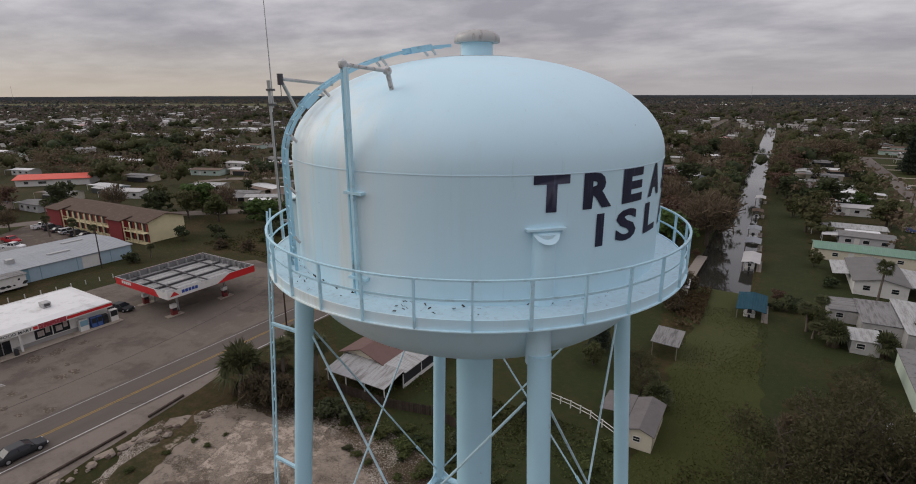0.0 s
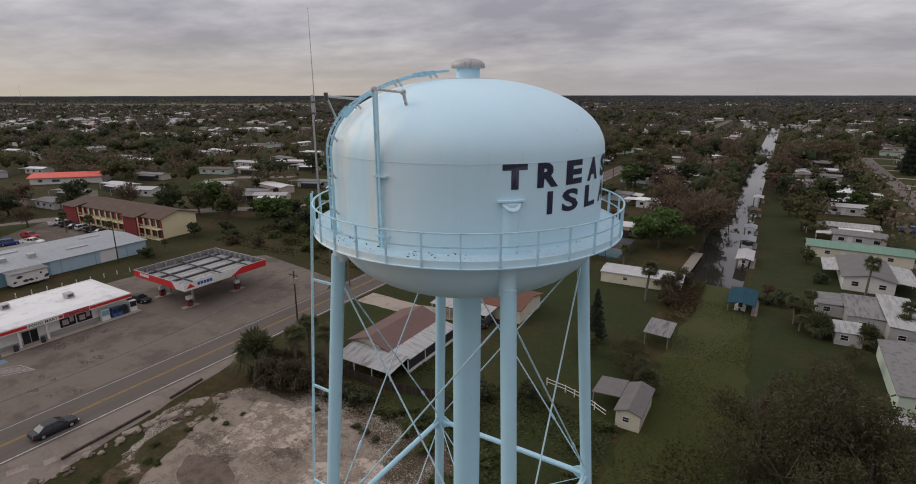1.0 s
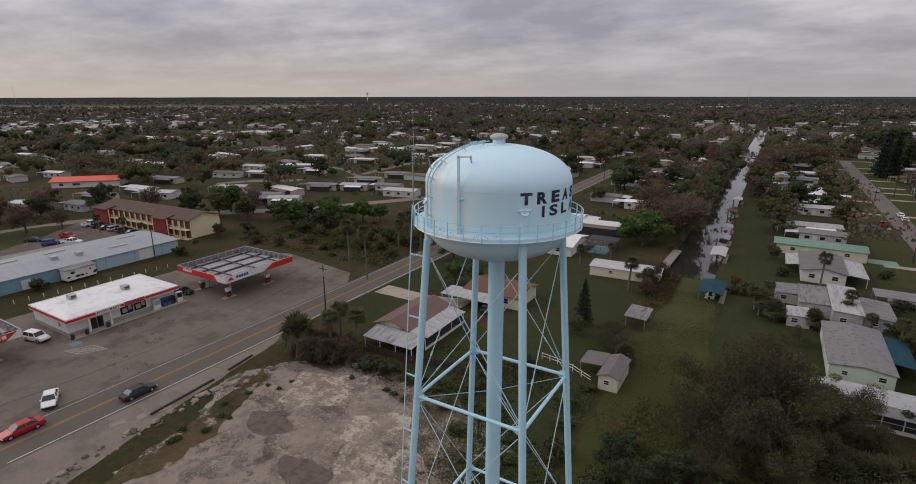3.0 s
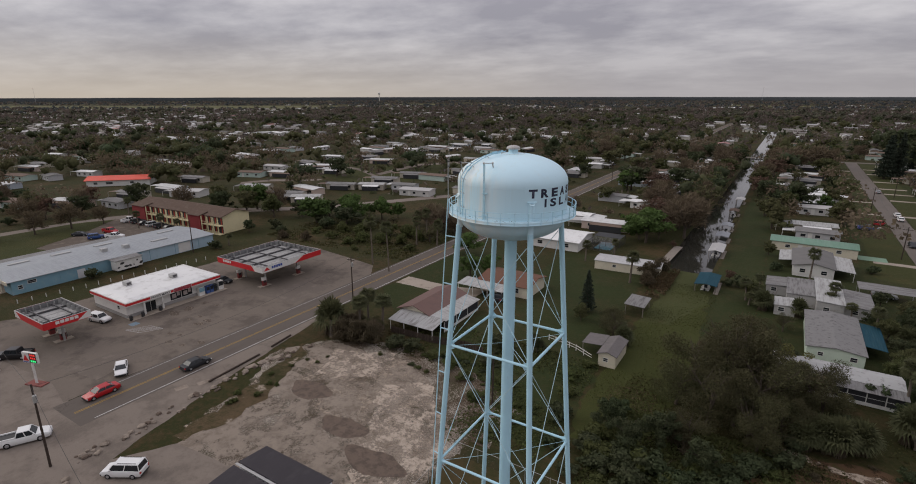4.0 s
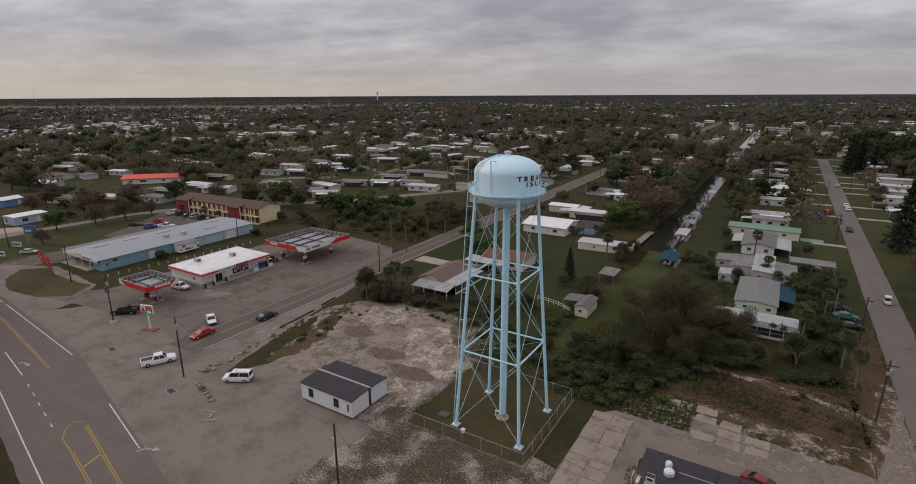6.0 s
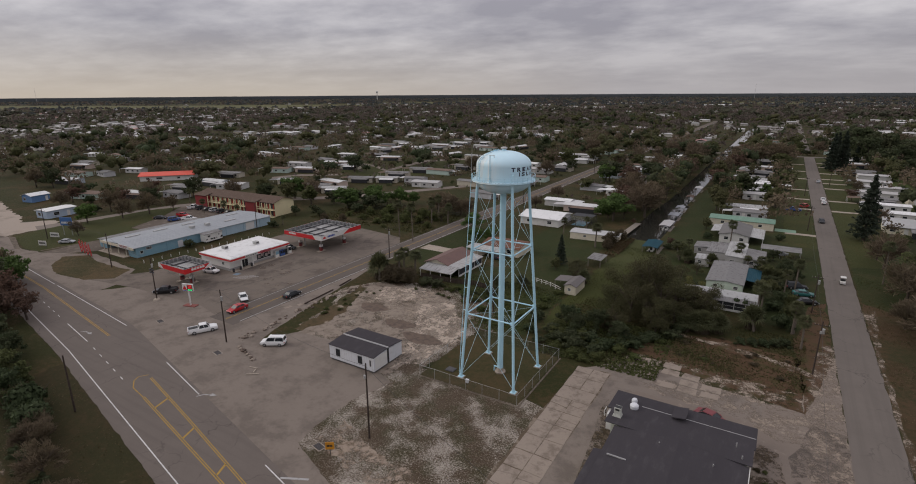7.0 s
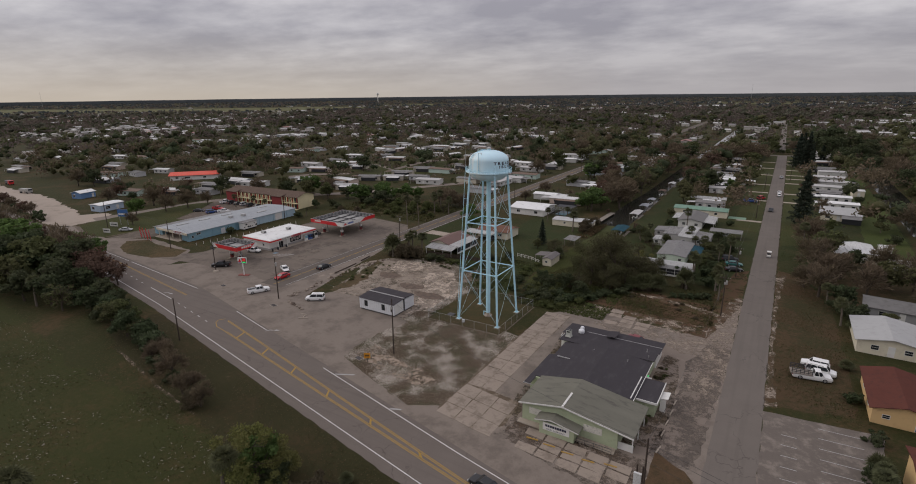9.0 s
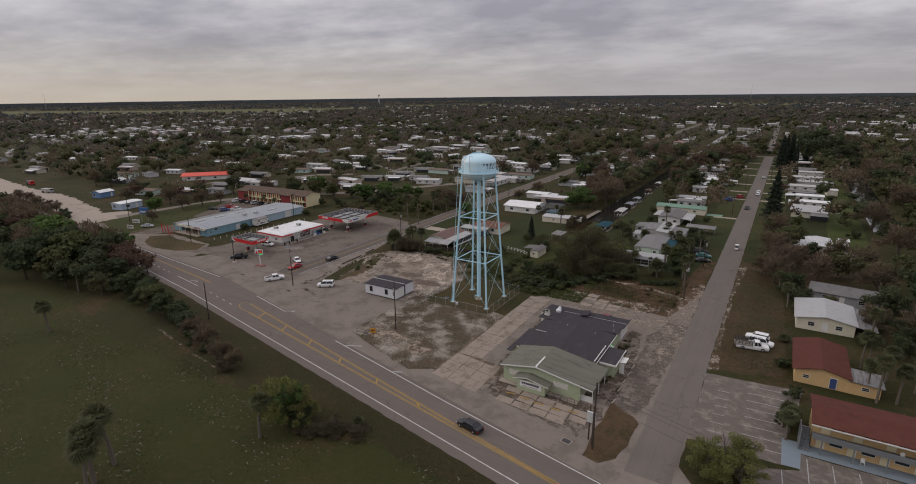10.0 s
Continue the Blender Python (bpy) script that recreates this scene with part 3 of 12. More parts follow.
def lettering(text, material, parent, name, width, height, place, label="", bold=0.03, cuts=0.0):
    """Text as a thin solid, fitted to width x height, then put point by point through place(x, y) with x, y from the middle."""
    cu = bpy.data.curves.new(name, "FONT")
    cu.body, cu.align_x, cu.align_y, cu.offset = text, "CENTER", "CENTER", bold
    cu.resolution_u = 3
    tmp = new(name, cu)
    me = bpy.data.meshes.new_from_object(tmp.evaluated_get(bpy.context.evaluated_depsgraph_get()))
    bpy.data.objects.remove(tmp)
    bpy.data.curves.remove(cu)
    xs, ys = [v.co.x for v in me.vertices], [v.co.y for v in me.vertices]
    cx, cy = (max(xs) + min(xs)) / 2, (max(ys) + min(ys)) / 2
    sx, sy = width / (max(xs) - min(xs)), height / (max(ys) - min(ys))
    bm = bmesh.new()
    bm.from_mesh(me)
    for v in bm.verts:
        v.co = ((v.co.x - cx) * sx, (v.co.y - cy) * sy, 0)
    if cuts:
        k = -width / 2 + cuts
        while k < width / 2:
            bmesh.ops.bisect_plane(bm, geom=bm.verts[:] + bm.edges[:] + bm.faces[:], plane_co=(k, 0, 0), plane_no=(1, 0, 0))
            k += cuts
    for v in bm.verts:
        v.co = place(v.co.x, v.co.y)
    bm.to_mesh(me)
    bm.free()
    me.materials.clear()
    me.materials.append(material)
    ob = new(name, me)
    ob.parent = parent
    return tagged(ob, label)

# ---- ground, canals, roads ----
# One sheet to the horizon, sunk where the two canals lie.
xs = [-14000, -6500, -3000, -1500, -700, -300, -120, -60, -30, -12, -6.0, -4.6, -3.4, 4.2, 5.2, 6.6, 30, 60, 97, 98.5, 107, 108.5, 160, 300, 700, 1500, 3000, 6500, 14000]
ys = [-1500, -600, -250, -100, -40, 0, 40, 80, 98, 101, 135, 140, 150, 180, 250, 400, 520, 530, 715, 725, 1000, 1800, 3000, 4500, 6500, 14000]


def depth(x, y):
    if -4.7 < x < 5.3 and 100.5 < y < 151:
        return -1.3
    if -3.5 < x < 4.3 and 100.5 < y < 716:
        return -1.3
    if 98 < x < 107.5 and 139 < y < 521:
        return -1.3
    return 0.0


g = Geo()
g.v = [(x, y, depth(x, y)) for y in ys for x in xs]
g.f = [(j * len(xs) + i, j * len(xs) + i + 1, (j + 1) * len(xs) + i + 1, (j + 1) * len(xs) + i) for j in range(len(ys) - 1) for i in range(len(xs) - 1)]
single("ground", g, GRASS, "rough green and dry brown grass ground", "ground", kind="structure")
for pts in ([(-6.2, 97.5), (6.8, 97.5), (6.8, 726), (-6.2, 726)], [(96.8, 134), (108.6, 134), (108.6, 531), (96.8, 531)]):
    sheet("water", pts, -0.55, WATER, "dark still canal water reflecting the sky", category="canal water")
STRIP = ground_mat("canal_end_lawn", (0.056, 0.064, 0.019), (0.062, 0.057, 0.023), (0.09, 0.075, 0.05), (0.52, 0.70), (0.74, 0.80))
sheet("lawn", [(-1.5, 20), (6, 22), (9, 34), (10.5, 48), (9, 62), (8, 80), (7.5, 92), (0, 92), (-2.5, 64), (-2.5, 44)], 0.011, STRIP, "mown olive strip beyond the tower", 1.4, 3)
sheet("lawn", [(-30, 20), (-2.5, 16), (-3, 45), (-8, 60), (-30, 50)], 0.009, LAWN, "rough green yard behind the tower", 1.5, 40)
sheet("lawn", [(17, 58), (44, 44), (50, 60), (50, 120), (17, 150)], 0.008, LAWN, "grass yards between the homes", 1.5, 39)
sheet("duckweed", [(-2, 62), (3.5, 64), (8, 80), (7, 97), (5.4, 99.5), (-4.4, 99.5), (-4.5, 88), (-1.5, 76)], 0.012, SWAMP, "green weed-choked end of the canal", 0.8, 2)
sheet("lawn", [(-1, 30), (9, 40), (12, 62), (17, 64), (17, 380), (7.5, 380), (7.5, 100), (8.5, 66), (-1, 60)], 0.010, LAWN, "mown lawn beside the canal", 0.6, 4)
sheet("lawn", [(38, 60), (50.5, 58), (50.5, 385), (38, 385)], 0.010, LAWN, "front lawns along the street", 0.6, 5)
sheet("lawn", [(57.5, 60), (68, 58), (95, 60), (95, 385), (57.5, 385)], 0.010, LAWN, "front lawns along the street", 0.6, 6)
sheet("lawn", [(-31, 58), (-22, 52), (-8, 44), (-6, 62), (-7, 100), (-31, 100)], 0.010, LAWN, "mown back yard lawn", 0.8, 7)
sheet("lawn", [(-57, 50), (-44, 40), (-40, 60), (-45, 92), (-57, 92)], 0.010, LAWN, "mown roadside lawn", 0.8, 8)
sheet("meadow", [(-260, -34), (-60, -62), (20, -62), (44, -64), (60, -400), (-500, -400)], 0.010, MEADOW, "dark pasture with pale scattered tufts", 1.5, 9)

DRYVERGE = ground_mat("dry_verge", (0.036, 0.034, 0.014), (0.049, 0.038, 0.021), (0.095, 0.076, 0.052), (0.48, 0.66), (0.62, 0.74), 4.0)

# highway: slightly converging edges, running a little off the grid
def HW(x):
    """Centre of the near edge line; the highway bends a little west of the crossing."""
    if x >= -75:
        return -49.9 - 0.190 * x
    if x >= -119:
        return -35.65 - 0.152 * (x + 75)
    return -28.96 - 0.090 * (x + 119)


def hw(x, off):
    return (x, HW(x) + off)


def strip(name, pts_a, pts_b, z, material, label, parent=None):
    return sheet(name, pts_a + pts_b[::-1], z, material, label, parent=parent, category="road")


def jag_line(pts, jag, seed):
    out = jagged(pts + [pts[-1]], jag, 0.8, seed)
    return out


sheet("verge", [(x, HW(x) - 1.2) for x in range(-70, 52, 6)] + [(48, -64), (36, -63), (26.7, -61.9), (20.8, -61.5), (13.5, -59.4), (8, -62.5), (3, -65), (-10, -62), (-25, -59.3), (-34, -58.2), (-58, -54.2), (-70, -50)], 0.0125, DRYVERGE, "dry brown verge between highway and pasture", 0.8, 60)
sheet("sandy_trail", [(-58, -53.7), (-46, -55.6), (-34, -57.8), (-25, -59.0), (-22, -59.4), (-25, -59.5), (-34, -58.4), (-46, -56.2), (-58, -54.3)], 0.017, patch_mat("trail_sand", (0.24, 0.21, 0.18), (0.13, 0.11, 0.09), 0.46, 0.58, 1.6, holes=0.47), "pale worn trail along the pasture edge", 0.35, 61)
X0, X1 = -420, 420
near_edge = [(x, HW(x) - 1.9 + 0.22 * noise.noise(Vector((x * 0.35, 3, 1))) + 0.12 * noise.noise(Vector((x * 1.3, 8, 2)))) for x in range(X0, X1 + 1)]


def far_off(x):
    """Distance from the near edge line to the far edge line."""
    if x < -77:
        return 11.47 - min(1.0, (-77 - x) / 43) * 2.57
    return 7.0 + max(0.0, min(1.0, (52 - x) / 150)) * 5.2


far_edge = [(x, HW(x) + far_off(x) + 1.0) for x in list(range(X0, -119, 20)) + list(range(-119, X1 + 1, 7))]
highway = strip("road_highway", near_edge, far_edge, 0.030, HIGHWAY, "grey asphalt highway with painted lines")


def stripe(a, b, w, material, z=0.036, parent=None, name="road_line"):
    (ax, ay), (bx, by) = a, b
    L = math.hypot(bx - ax, by - ay)
    nx, ny = -(by - ay) / L * w / 2, (bx - ax) / L * w / 2
    g = Geo().add([(ax - nx, ay - ny, z), (bx - nx, by - ny, z), (bx + nx, by + ny, z), (ax + nx, ay + ny, z)], [(0, 1, 2, 3)])
    return part(name, g, material, parent)


for a, b in ((X0, -119), (-119, -75), (-75, 20), (20, 110), (110, X1)):
    stripe(hw(a, 0), hw(b, 0), 0.16, LINE, parent=highway)
for a, b in ((-15.6, 20), (20, 110), (110, X1)):
    stripe(hw(a, far_off(a)), hw(b, far_off(b)), 0.16, LINE, parent=highway)
for a, b in ((-190, -160), (-160, -120), (-118, -77)):
    stripe(hw(a, far_off(a)), hw(b, far_off(b)), 0.16, LINE, parent=highway)
# painted median, with its bars, closing towards the crossing
M0, M1 = -53, 46


def med(x):
    """Lower and upper line of the painted median."""
    k = (x - M0) / (M1 - M0)
    lower = 3.25 + 0.75 * (1 - k)
    return lower, lower + 0.30 + 3.0 * (1 - k) ** 1.3


for i in range(8):
    a, b = M0 + 7 + (M1 - M0 - 7) * i / 8, M0 + 7 + (M1 - M0 - 7) * (i + 1) / 8
    for d in (0.0, 0.28):
        stripe(hw(a, med(a)[0] + d), hw(b, med(b)[0] + d), 0.13, YELLOW, parent=highway)
        stripe(hw(a - 5 * (i == 0), med(a)[1] + d), hw(b, med(b)[1] + d), 0.13, YELLOW, parent=highway)
nose = [hw(M0 + 7, med(M0 + 7)[0] + 0.1), hw(M0 + 2.6, 3.9), hw(M0 + 0.4, 4.8), hw(M0 - 0.3, 5.8), hw(M0 + 0.6, med(M0 + 2)[1])]
for a, b in zip(nose, nose[1:]):
    stripe(a, b, 0.15, YELLOW, parent=highway)
for x in (-42, -31, -20, -8.5, 3.5, 15):
    lo, hi = med(x)
    stripe(hw(x + 0.6, lo + 0.3), hw(x - 0.3, hi), 0.32, YELLOW, parent=highway)
stripe(hw(46, med(46)[0]), hw(X1, med(46)[0]), 0.13, YELLOW, parent=highway)
stripe(hw(46, med(46)[1] + 0.2), hw(X1, med(46)[1] + 0.2), 0.13, YELLOW, parent=highway)
for d in (4.3, 4.6):
    for (xa, oa), (xb, ob_) in (((X0, 0.9), (-119, 1.9)), ((-119, 1.9), (-75, 2.9))):
        stripe(hw(xa, d + oa), hw(xb, d + ob_), 0.13, YELLOW, parent=highway)
for x in range(-108, -55, 4):
    if x < -92 or x > -74:
        stripe(hw(x, 3.6), hw(x + 1.3, 3.6), 0.13, LINE, parent=highway)
stripe(hw(-89, 3.6), hw(-76, 3.6), 0.16, LINE, parent=highway)
stripe(hw(-54, 11.1), hw(-39, 10.6), 0.16, LINE, parent=highway)
for x, run_ in ((-12.0, 3.4), (4.0, 1.8)):
    stripe((x, HW(x) + far_off(x) + 0.2), (x + run_, HW(x) + far_off(x) + 0.55 * run_), 0.35, LINEWORN, parent=highway)
for cx, cy, turn in ((-37.5, -31.6, 0.35), (-80.5, -30.2, -0.1)):
    m = pose(cx, cy, 0.041, 0, 0, math.degrees(turn))
    g = Geo()
    for q in ([(-1.6, -0.4), (-1.4, -0.45), (-0.6, 0.2), (0.5, 0.35), (0.5, 0.55), (-0.8, 0.42)], [(0.5, 0.05), (1.6, 0.5), (0.5, 0.9)]):
        g.add([m @ Vector((x, y, 0)) for x, y in q], [tuple(range(len(q)))])
    part("turn_arrow", g, LINEWORN, highway)

# side road past the fuel station
side_road = strip("road_side", [(-65.9, y) for y in (-12, 20, 60, 120, 300, 900)], [(-57.6, y) for y in (-12, 20, 60, 120, 300, 900)], 0.028, SIDEROAD, "dark asphalt side road with yellow centre line")
for x, w, mt, y0 in ((-65.2, 0.14, LINEWORN, -8), (-58.1, 0.14, LINE, -10), (-61.55, 0.11, YELLOW, -11), (-61.85, 0.11, YELLOW, -11)):
    for a, b in ((y0, 30), (30, 110), (110, 400), (400, 880)):
        stripe((x, a), (x, b), w, mt, parent=side_road)
# residential street and its cross street
st_l = [(50.6 + 0.25 * noise.noise(Vector((0, y * 0.3, 2))), y) for y in range(-47, 396, 3)]
st_r = [(57.0 + 0.35 * noise.noise(Vector((4, y * 0.3, 7))), y) for y in range(-47, 396, 3)]
strip("road_street", st_l, st_r, 0.026, STREET, "worn grey asphalt residential street")
strip("road_street", [(50.2, 430), (49.6, 520), (48.6, 720), (48.0, 880)], [(55.6, 430), (55.0, 520), (54.0, 720), (53.4, 880)], 0.026, STREET, "worn grey asphalt residential street")
strip("road_cross", [(-57, 388), (50.5, 388)], [(-57, 394), (50.5, 394)], 0.022, STREET, "asphalt cross street")
strip("road_cross", [(57, 389), (250, 389)], [(57, 395), (250, 395)], 0.022, STREET, "asphalt cross street")
strip("road_back", [(-198, 5), (-195, 20), (-193.5, 37), (-190, 55), (-180, 72), (-163, 88), (-138, 110), (-100, 170)], [(-190.5, 3), (-189.5, 22), (-188, 37), (-184, 53), (-174, 68), (-157, 84), (-133, 106), (-95, 167)], 0.024, asphalt("back_road", (0.21, 0.195, 0.185), "Y"), "pale asphalt road behind the building")

strip("road_lane", [(-217, 206), (-196, 200), (-177, 187), (-158, 178)], [(-215, 201), (-195, 195), (-174, 182), (-156, 174)], 0.022, APRON, "pale sandy lane between the homes")
strip("road_lane", [(-178, 189), (-182, 212), (-185, 237), (-170, 260), (-140, 268)], [(-173, 187), (-176, 211), (-178, 232), (-165, 252), (-138, 261)], 0.0215, APRON, "pale sandy lane between the homes")
strip("road_lane", [(-218, 131), (-212, 146), (-190, 161)], [(-213, 126), (-208, 140), (-188, 155)], 0.022, APRON, "pale sandy lane between the homes")
VERGELAWN = ground_mat("verge_lawn", (0.050, 0.056, 0.019), (0.068, 0.060, 0.026), (0.15, 0.13, 0.10), (0.50, 0.70), (0.74, 0.80))
# paved aprons and yards
sheet("apron", [(-108, -20.5), (-75, -26), (-40, -33), (-17, -37), (8, -41.8), (24, -45.2), (50, -50.2), (49, -44), (40, -40.5), (24, -37), (11, -36.6), (6, -39.4), (-6, -35.6), (-15.5, -32.2), (-16.5, -25), (-13, -18), (-14, -13), (-30, -6), (-43, -7), (-47, -13), (-51, 2), (-56.5, 30), (-58, 34), (-58, -12), (-66, -10), (-74, -8), (-100, -10)], 0.018, APRON, "pale worn asphalt apron between highway and lots", 0.25, 11)
sheet("forecourt", [(-118, -14), (-100, -11), (-74, -9), (-66, -10.5), (-65.6, 56), (-70, 62), (-96, 66), (-108, 50), (-108, -2)], 0.022, FORECOURT, "stained concrete fuel station forecourt", 0.2, 12)
for x0, x1, y0, y1 in ((-84, -67, 32, 44), (-98, -80, -9, -3.5), (-77, -69, -6, 4)):
    sheet("asphalt_patch", [(x0, y0), (x1, y0 + 1), (x1 - 1, y1), (x0 + 1, y1)], 0.026, patch_mat("patch_tar_%d" % (x0 + y0), (0.155, 0.143, 0.134), (0.18, 0.167, 0.157), 0.5, 0.7, 0.3), "darker asphalt repair patch", 0.3, int(x0))
sheet("walkway", [(-89, 9.8), (-86.8, 9.8), (-86.8, 31), (-89, 31)], 0.12, CONCRETE, "raised concrete walk before the shop")
sheet("stony_patch", [(-53, 15), (-49, 24), (-42, 27), (-33, 31), (-21, 28), (-14, 20), (-11, 10), (-12, -3), (-15, -13), (-30, -12), (-42, -8), (-45, -4), (-45, 4)], 0.0135, RUBBLEGROUND, "stony weed-grown ground of the vacant lot", 1.5, 66)
sheet("sand_lot", [(-52, 18), (-47, 24), (-39, 24.5), (-31, 27), (-23, 25), (-17, 17), (-14, 9.5), (-14.5, -2), (-17, -11.5), (-30, -13), (-41, -10), (-44.5, -5), (-43.4, 2)], 0.0165, LOTSAND, "pale crushed shell vacant lot", 1.6, 13)
sheet("lime_rock", [(-46, 20), (-36, 29), (-22, 28), (-12, 14), (-12, 2), (-20, 3), (-34, 8), (-42, 12)], 0.020, LIMEROCK, "broken white lime rock patches", 1.2, 14)
for cx, cy, rx, ry in ((-38.1, 10.8, 3.6, 2.2), (-27.6, 6.6, 3.8, 2.0), (-19.4, 3.4, 4.6, 2.0)):
    sheet("gravel_patch", [(cx + rx * math.cos(a) * (1 + 0.12 * math.sin(3 * a)), cy + ry * math.sin(a)) for a in [2 * math.pi * i / 20 for i in range(20)]], 0.024, GRAVEL, "dark gravel spread on the vacant lot", 0.5, int(cx))
sheet("grass_strip", [(-45.0, -6.2), (-43.0, -6.4), (-41.4, 1), (-43.2, 8), (-47.2, 18), (-50.8, 20.5), (-47.2, 8), (-45.4, 1)], 0.0305, ground_mat("lot_grass", (0.046, 0.045, 0.018), (0.090, 0.070, 0.045), (0.28, 0.255, 0.225), (0.40, 0.58), (0.58, 0.66), 6.0), "strip of grass through the vacant lot", 1.1, 15)
sheet("dirt_island", [(-15.2, -32.1), (-6.5, -35.2), (6.0, -39.0), (8.2, -36.6), (10.6, -24.7), (10.4, -12), (-4, -9), (-14, -12), (-16, -20), (-16, -26)], 0.022, RUBBLEGROUND, "brown grass island with pale rock showing", 1.1, 16)
sheet("dirt", [(-18, -34), (-6, -37.4), (7.5, -41), (12.5, -38), (12.5, -6), (-16, -6), (-18.5, -20)], 0.0125, RUBBLEGROUND, "brown stony ground round the island", 0.5, 58)
sheet("lime_rock", [(-13.5, -30.5), (-9, -31.8), (-3, -32.8), (4, -34), (6.5, -31), (2, -28.5), (-4, -28), (-10, -26.5), (-13.5, -24)], 0.026, patch_mat("sandy_scuff", (0.30, 0.265, 0.23), (0.15, 0.125, 0.10), 0.46, 0.62, 0.9, holes=0.50), "pale scuffed sand across the island", 1.2, 17)
sheet("drive", [(11, -36.6), (20, -38.5), (22, -34), (21, -12), (19.5, 1), (22, 6), (40, 6), (40, 13), (28, 14.5), (18.5, 16), (12.5, 9), (10.8, -10)], 0.020, APRON, "pale worn driveway beside the restaurant", 0.35, 18)
sheet("old_parking", [(20.5, -37.5), (30, -39.6), (40, -41.2), (46, -38), (48.5, -26), (50.5, -12), (50.5, 34), (46, 35), (45.2, 13.5), (40, 12.6), (28, 13.6), (20, 13), (20, -12), (21, -34)], 0.016, OLDLOT, "stained and cracked old parking lot", 0.35, 19)
sheet("verge", [(44.4, -46.8), (44, -41), (44.2, -30.6), (48.5, -33), (49.7, -34.5), (49.4, -41), (48.9, -45), (46.9, -47.3)], 0.030, ground_mat("corner_grass", (0.050, 0.042, 0.022), (0.085, 0.060, 0.038), (0.13, 0.10, 0.075), (0.40, 0.58), (0.64, 0.72)), "brown grass corner verge", 0.4, 20)
sheet("apron", [(36, -47.0), (50, -49.9), (60, -52), (60, -46), (57.2, -42), (57.2, -30), (50.2, 10), (46, 10), (41, -30), (38, -40)], 0.0125, APRON, "pale worn pavement at the street corner", 0.3, 35)
sheet("dirt", [(17, 20), (20, 31), (33, 34), (45, 32), (45.4, 12.5), (38, 14.4), (27, 16.5)], 0.024, DIRT, "bare brown dirt yard", 0.8, 21)
sheet("lime_rock", [(18, 14), (29, 15), (40, 12), (46, 14), (46, 18), (30, 19), (20, 20), (14, 14)], 0.028, LIMEROCK, "broken white lime rock patches", 0.8, 22)
sheet("lime_rock", [(22.6, 33.0), (25.5, 32.6), (28.4, 31.9), (32.6, 32.0), (36.2, 30.9), (39.7, 30.6), (43.5, 28.6), (47.5, 27.2), (47.5, 25.4), (42.6, 26.9), (39.4, 29.0), (36.0, 29.2), (32.4, 30.2), (28.0, 30.4), (24.8, 31.4)], 0.028, patch_mat("trodden_sand", (0.34, 0.31, 0.275), (0.15, 0.125, 0.10), 0.46, 0.58, 0.7, holes=0.515), "pale trodden sand path across the dirt yard", 0.9, 23)
sheet("dirt", [(45.6, 12), (50.2, 34), (50.4, 66), (47, 62), (44, 38)], 0.024, DIRT, "bare brown dirt shoulder", 0.5, 24)
sheet("dirt", [(57.0, -9), (63, -8), (70, -6), (70, 10), (69, 46), (64, 66), (57.3, 70)], 0.014, ground_mat("roadside_ground", (0.044, 0.042, 0.018), (0.070, 0.050, 0.031), (0.16, 0.13, 0.10), (0.42, 0.58), (0.66, 0.74)), "brown grass and dirt shoulder", 0.6, 25)
sheet("lime_rock", [(57, -10), (59.0, -9), (57.9, 10), (57.8, 40), (59.4, 66), (57, 66)], 0.026, PALESAND, "pale broken road shoulder", 0.6, 26)
sheet("motel_lot", [(57.1, -34.5), (57.0, -11.2), (73, -9.4), (71.5, -20), (70, -28), (70.2, -34)], 0.020, PARKING, "grey parking lot with worn bay lines", 0.25, 27)
sheet("motel_lot", [(66.5, -36.6), (72.2, -34.2), (72.4, -29.9), (105, -29.3), (105, -60), (68, -60)], 0.020, PARKING, "grey parking lot with worn bay lines", 0.15, 28)
bay = bpy.data.objects["motel_lot"]
for k in range(8):
    stripe((64.4, -31.5 + 2.75 * k), (70.0, -31.2 + 2.75 * k), 0.13, LINEWORN, 0.026, bay)
    if k < 6:
        stripe((59.6, -30.5 + 2.75 * k), (61.6, -30.4 + 2.75 * k), 0.12, LINEWORN, 0.026, bay)
    stripe((70.0 + 3.15 * k, -30.6 - 4.6 * (k == 0)), (70.3 + 3.15 * k, -40.5), 0.13, LINEWORN, 0.026, bay)
sheet("motel_walk", [(69.9, -33.9), (72.3, -33.7), (72.4, -29.7), (105, -29.2), (105, -26.7), (69.9, -26.7)], 0.032, paint("blue_grey_walk", (0.20, 0.235, 0.265), 0.8, 0.12, 0.5), "blue-grey painted concrete walkway")
sheet("sand_yard", [(-420, 30), (-322, 19.5), (-289, 19.5), (-262, 17), (-240, 12), (-222, 9.5), (-211, 5), (-204, 13), (-199, 14), (-191, 3), (-190.5, -4.5), (-189, -7.5), (-193, -12), (-215, -8.5), (-251, -1.5), (-272, 0.5), (-330, 4), (-420, 8)], 0.020, SANDYARD, "wide pale sandy truck yard", 1.5, 29)
BACKLOT = patch_mat("dark_back_lot", (0.118, 0.106, 0.096), (0.165, 0.150, 0.136), 0.48, 0.66, 0.30)
sheet("parking", [(-172, 38), (-164, 22), (-153, 24), (-146, 24), (-147, 57), (-178, 57), (-184, 60), (-184, 54)], 0.018, BACKLOT, "worn asphalt parking behind the shops", 0.6, 30)
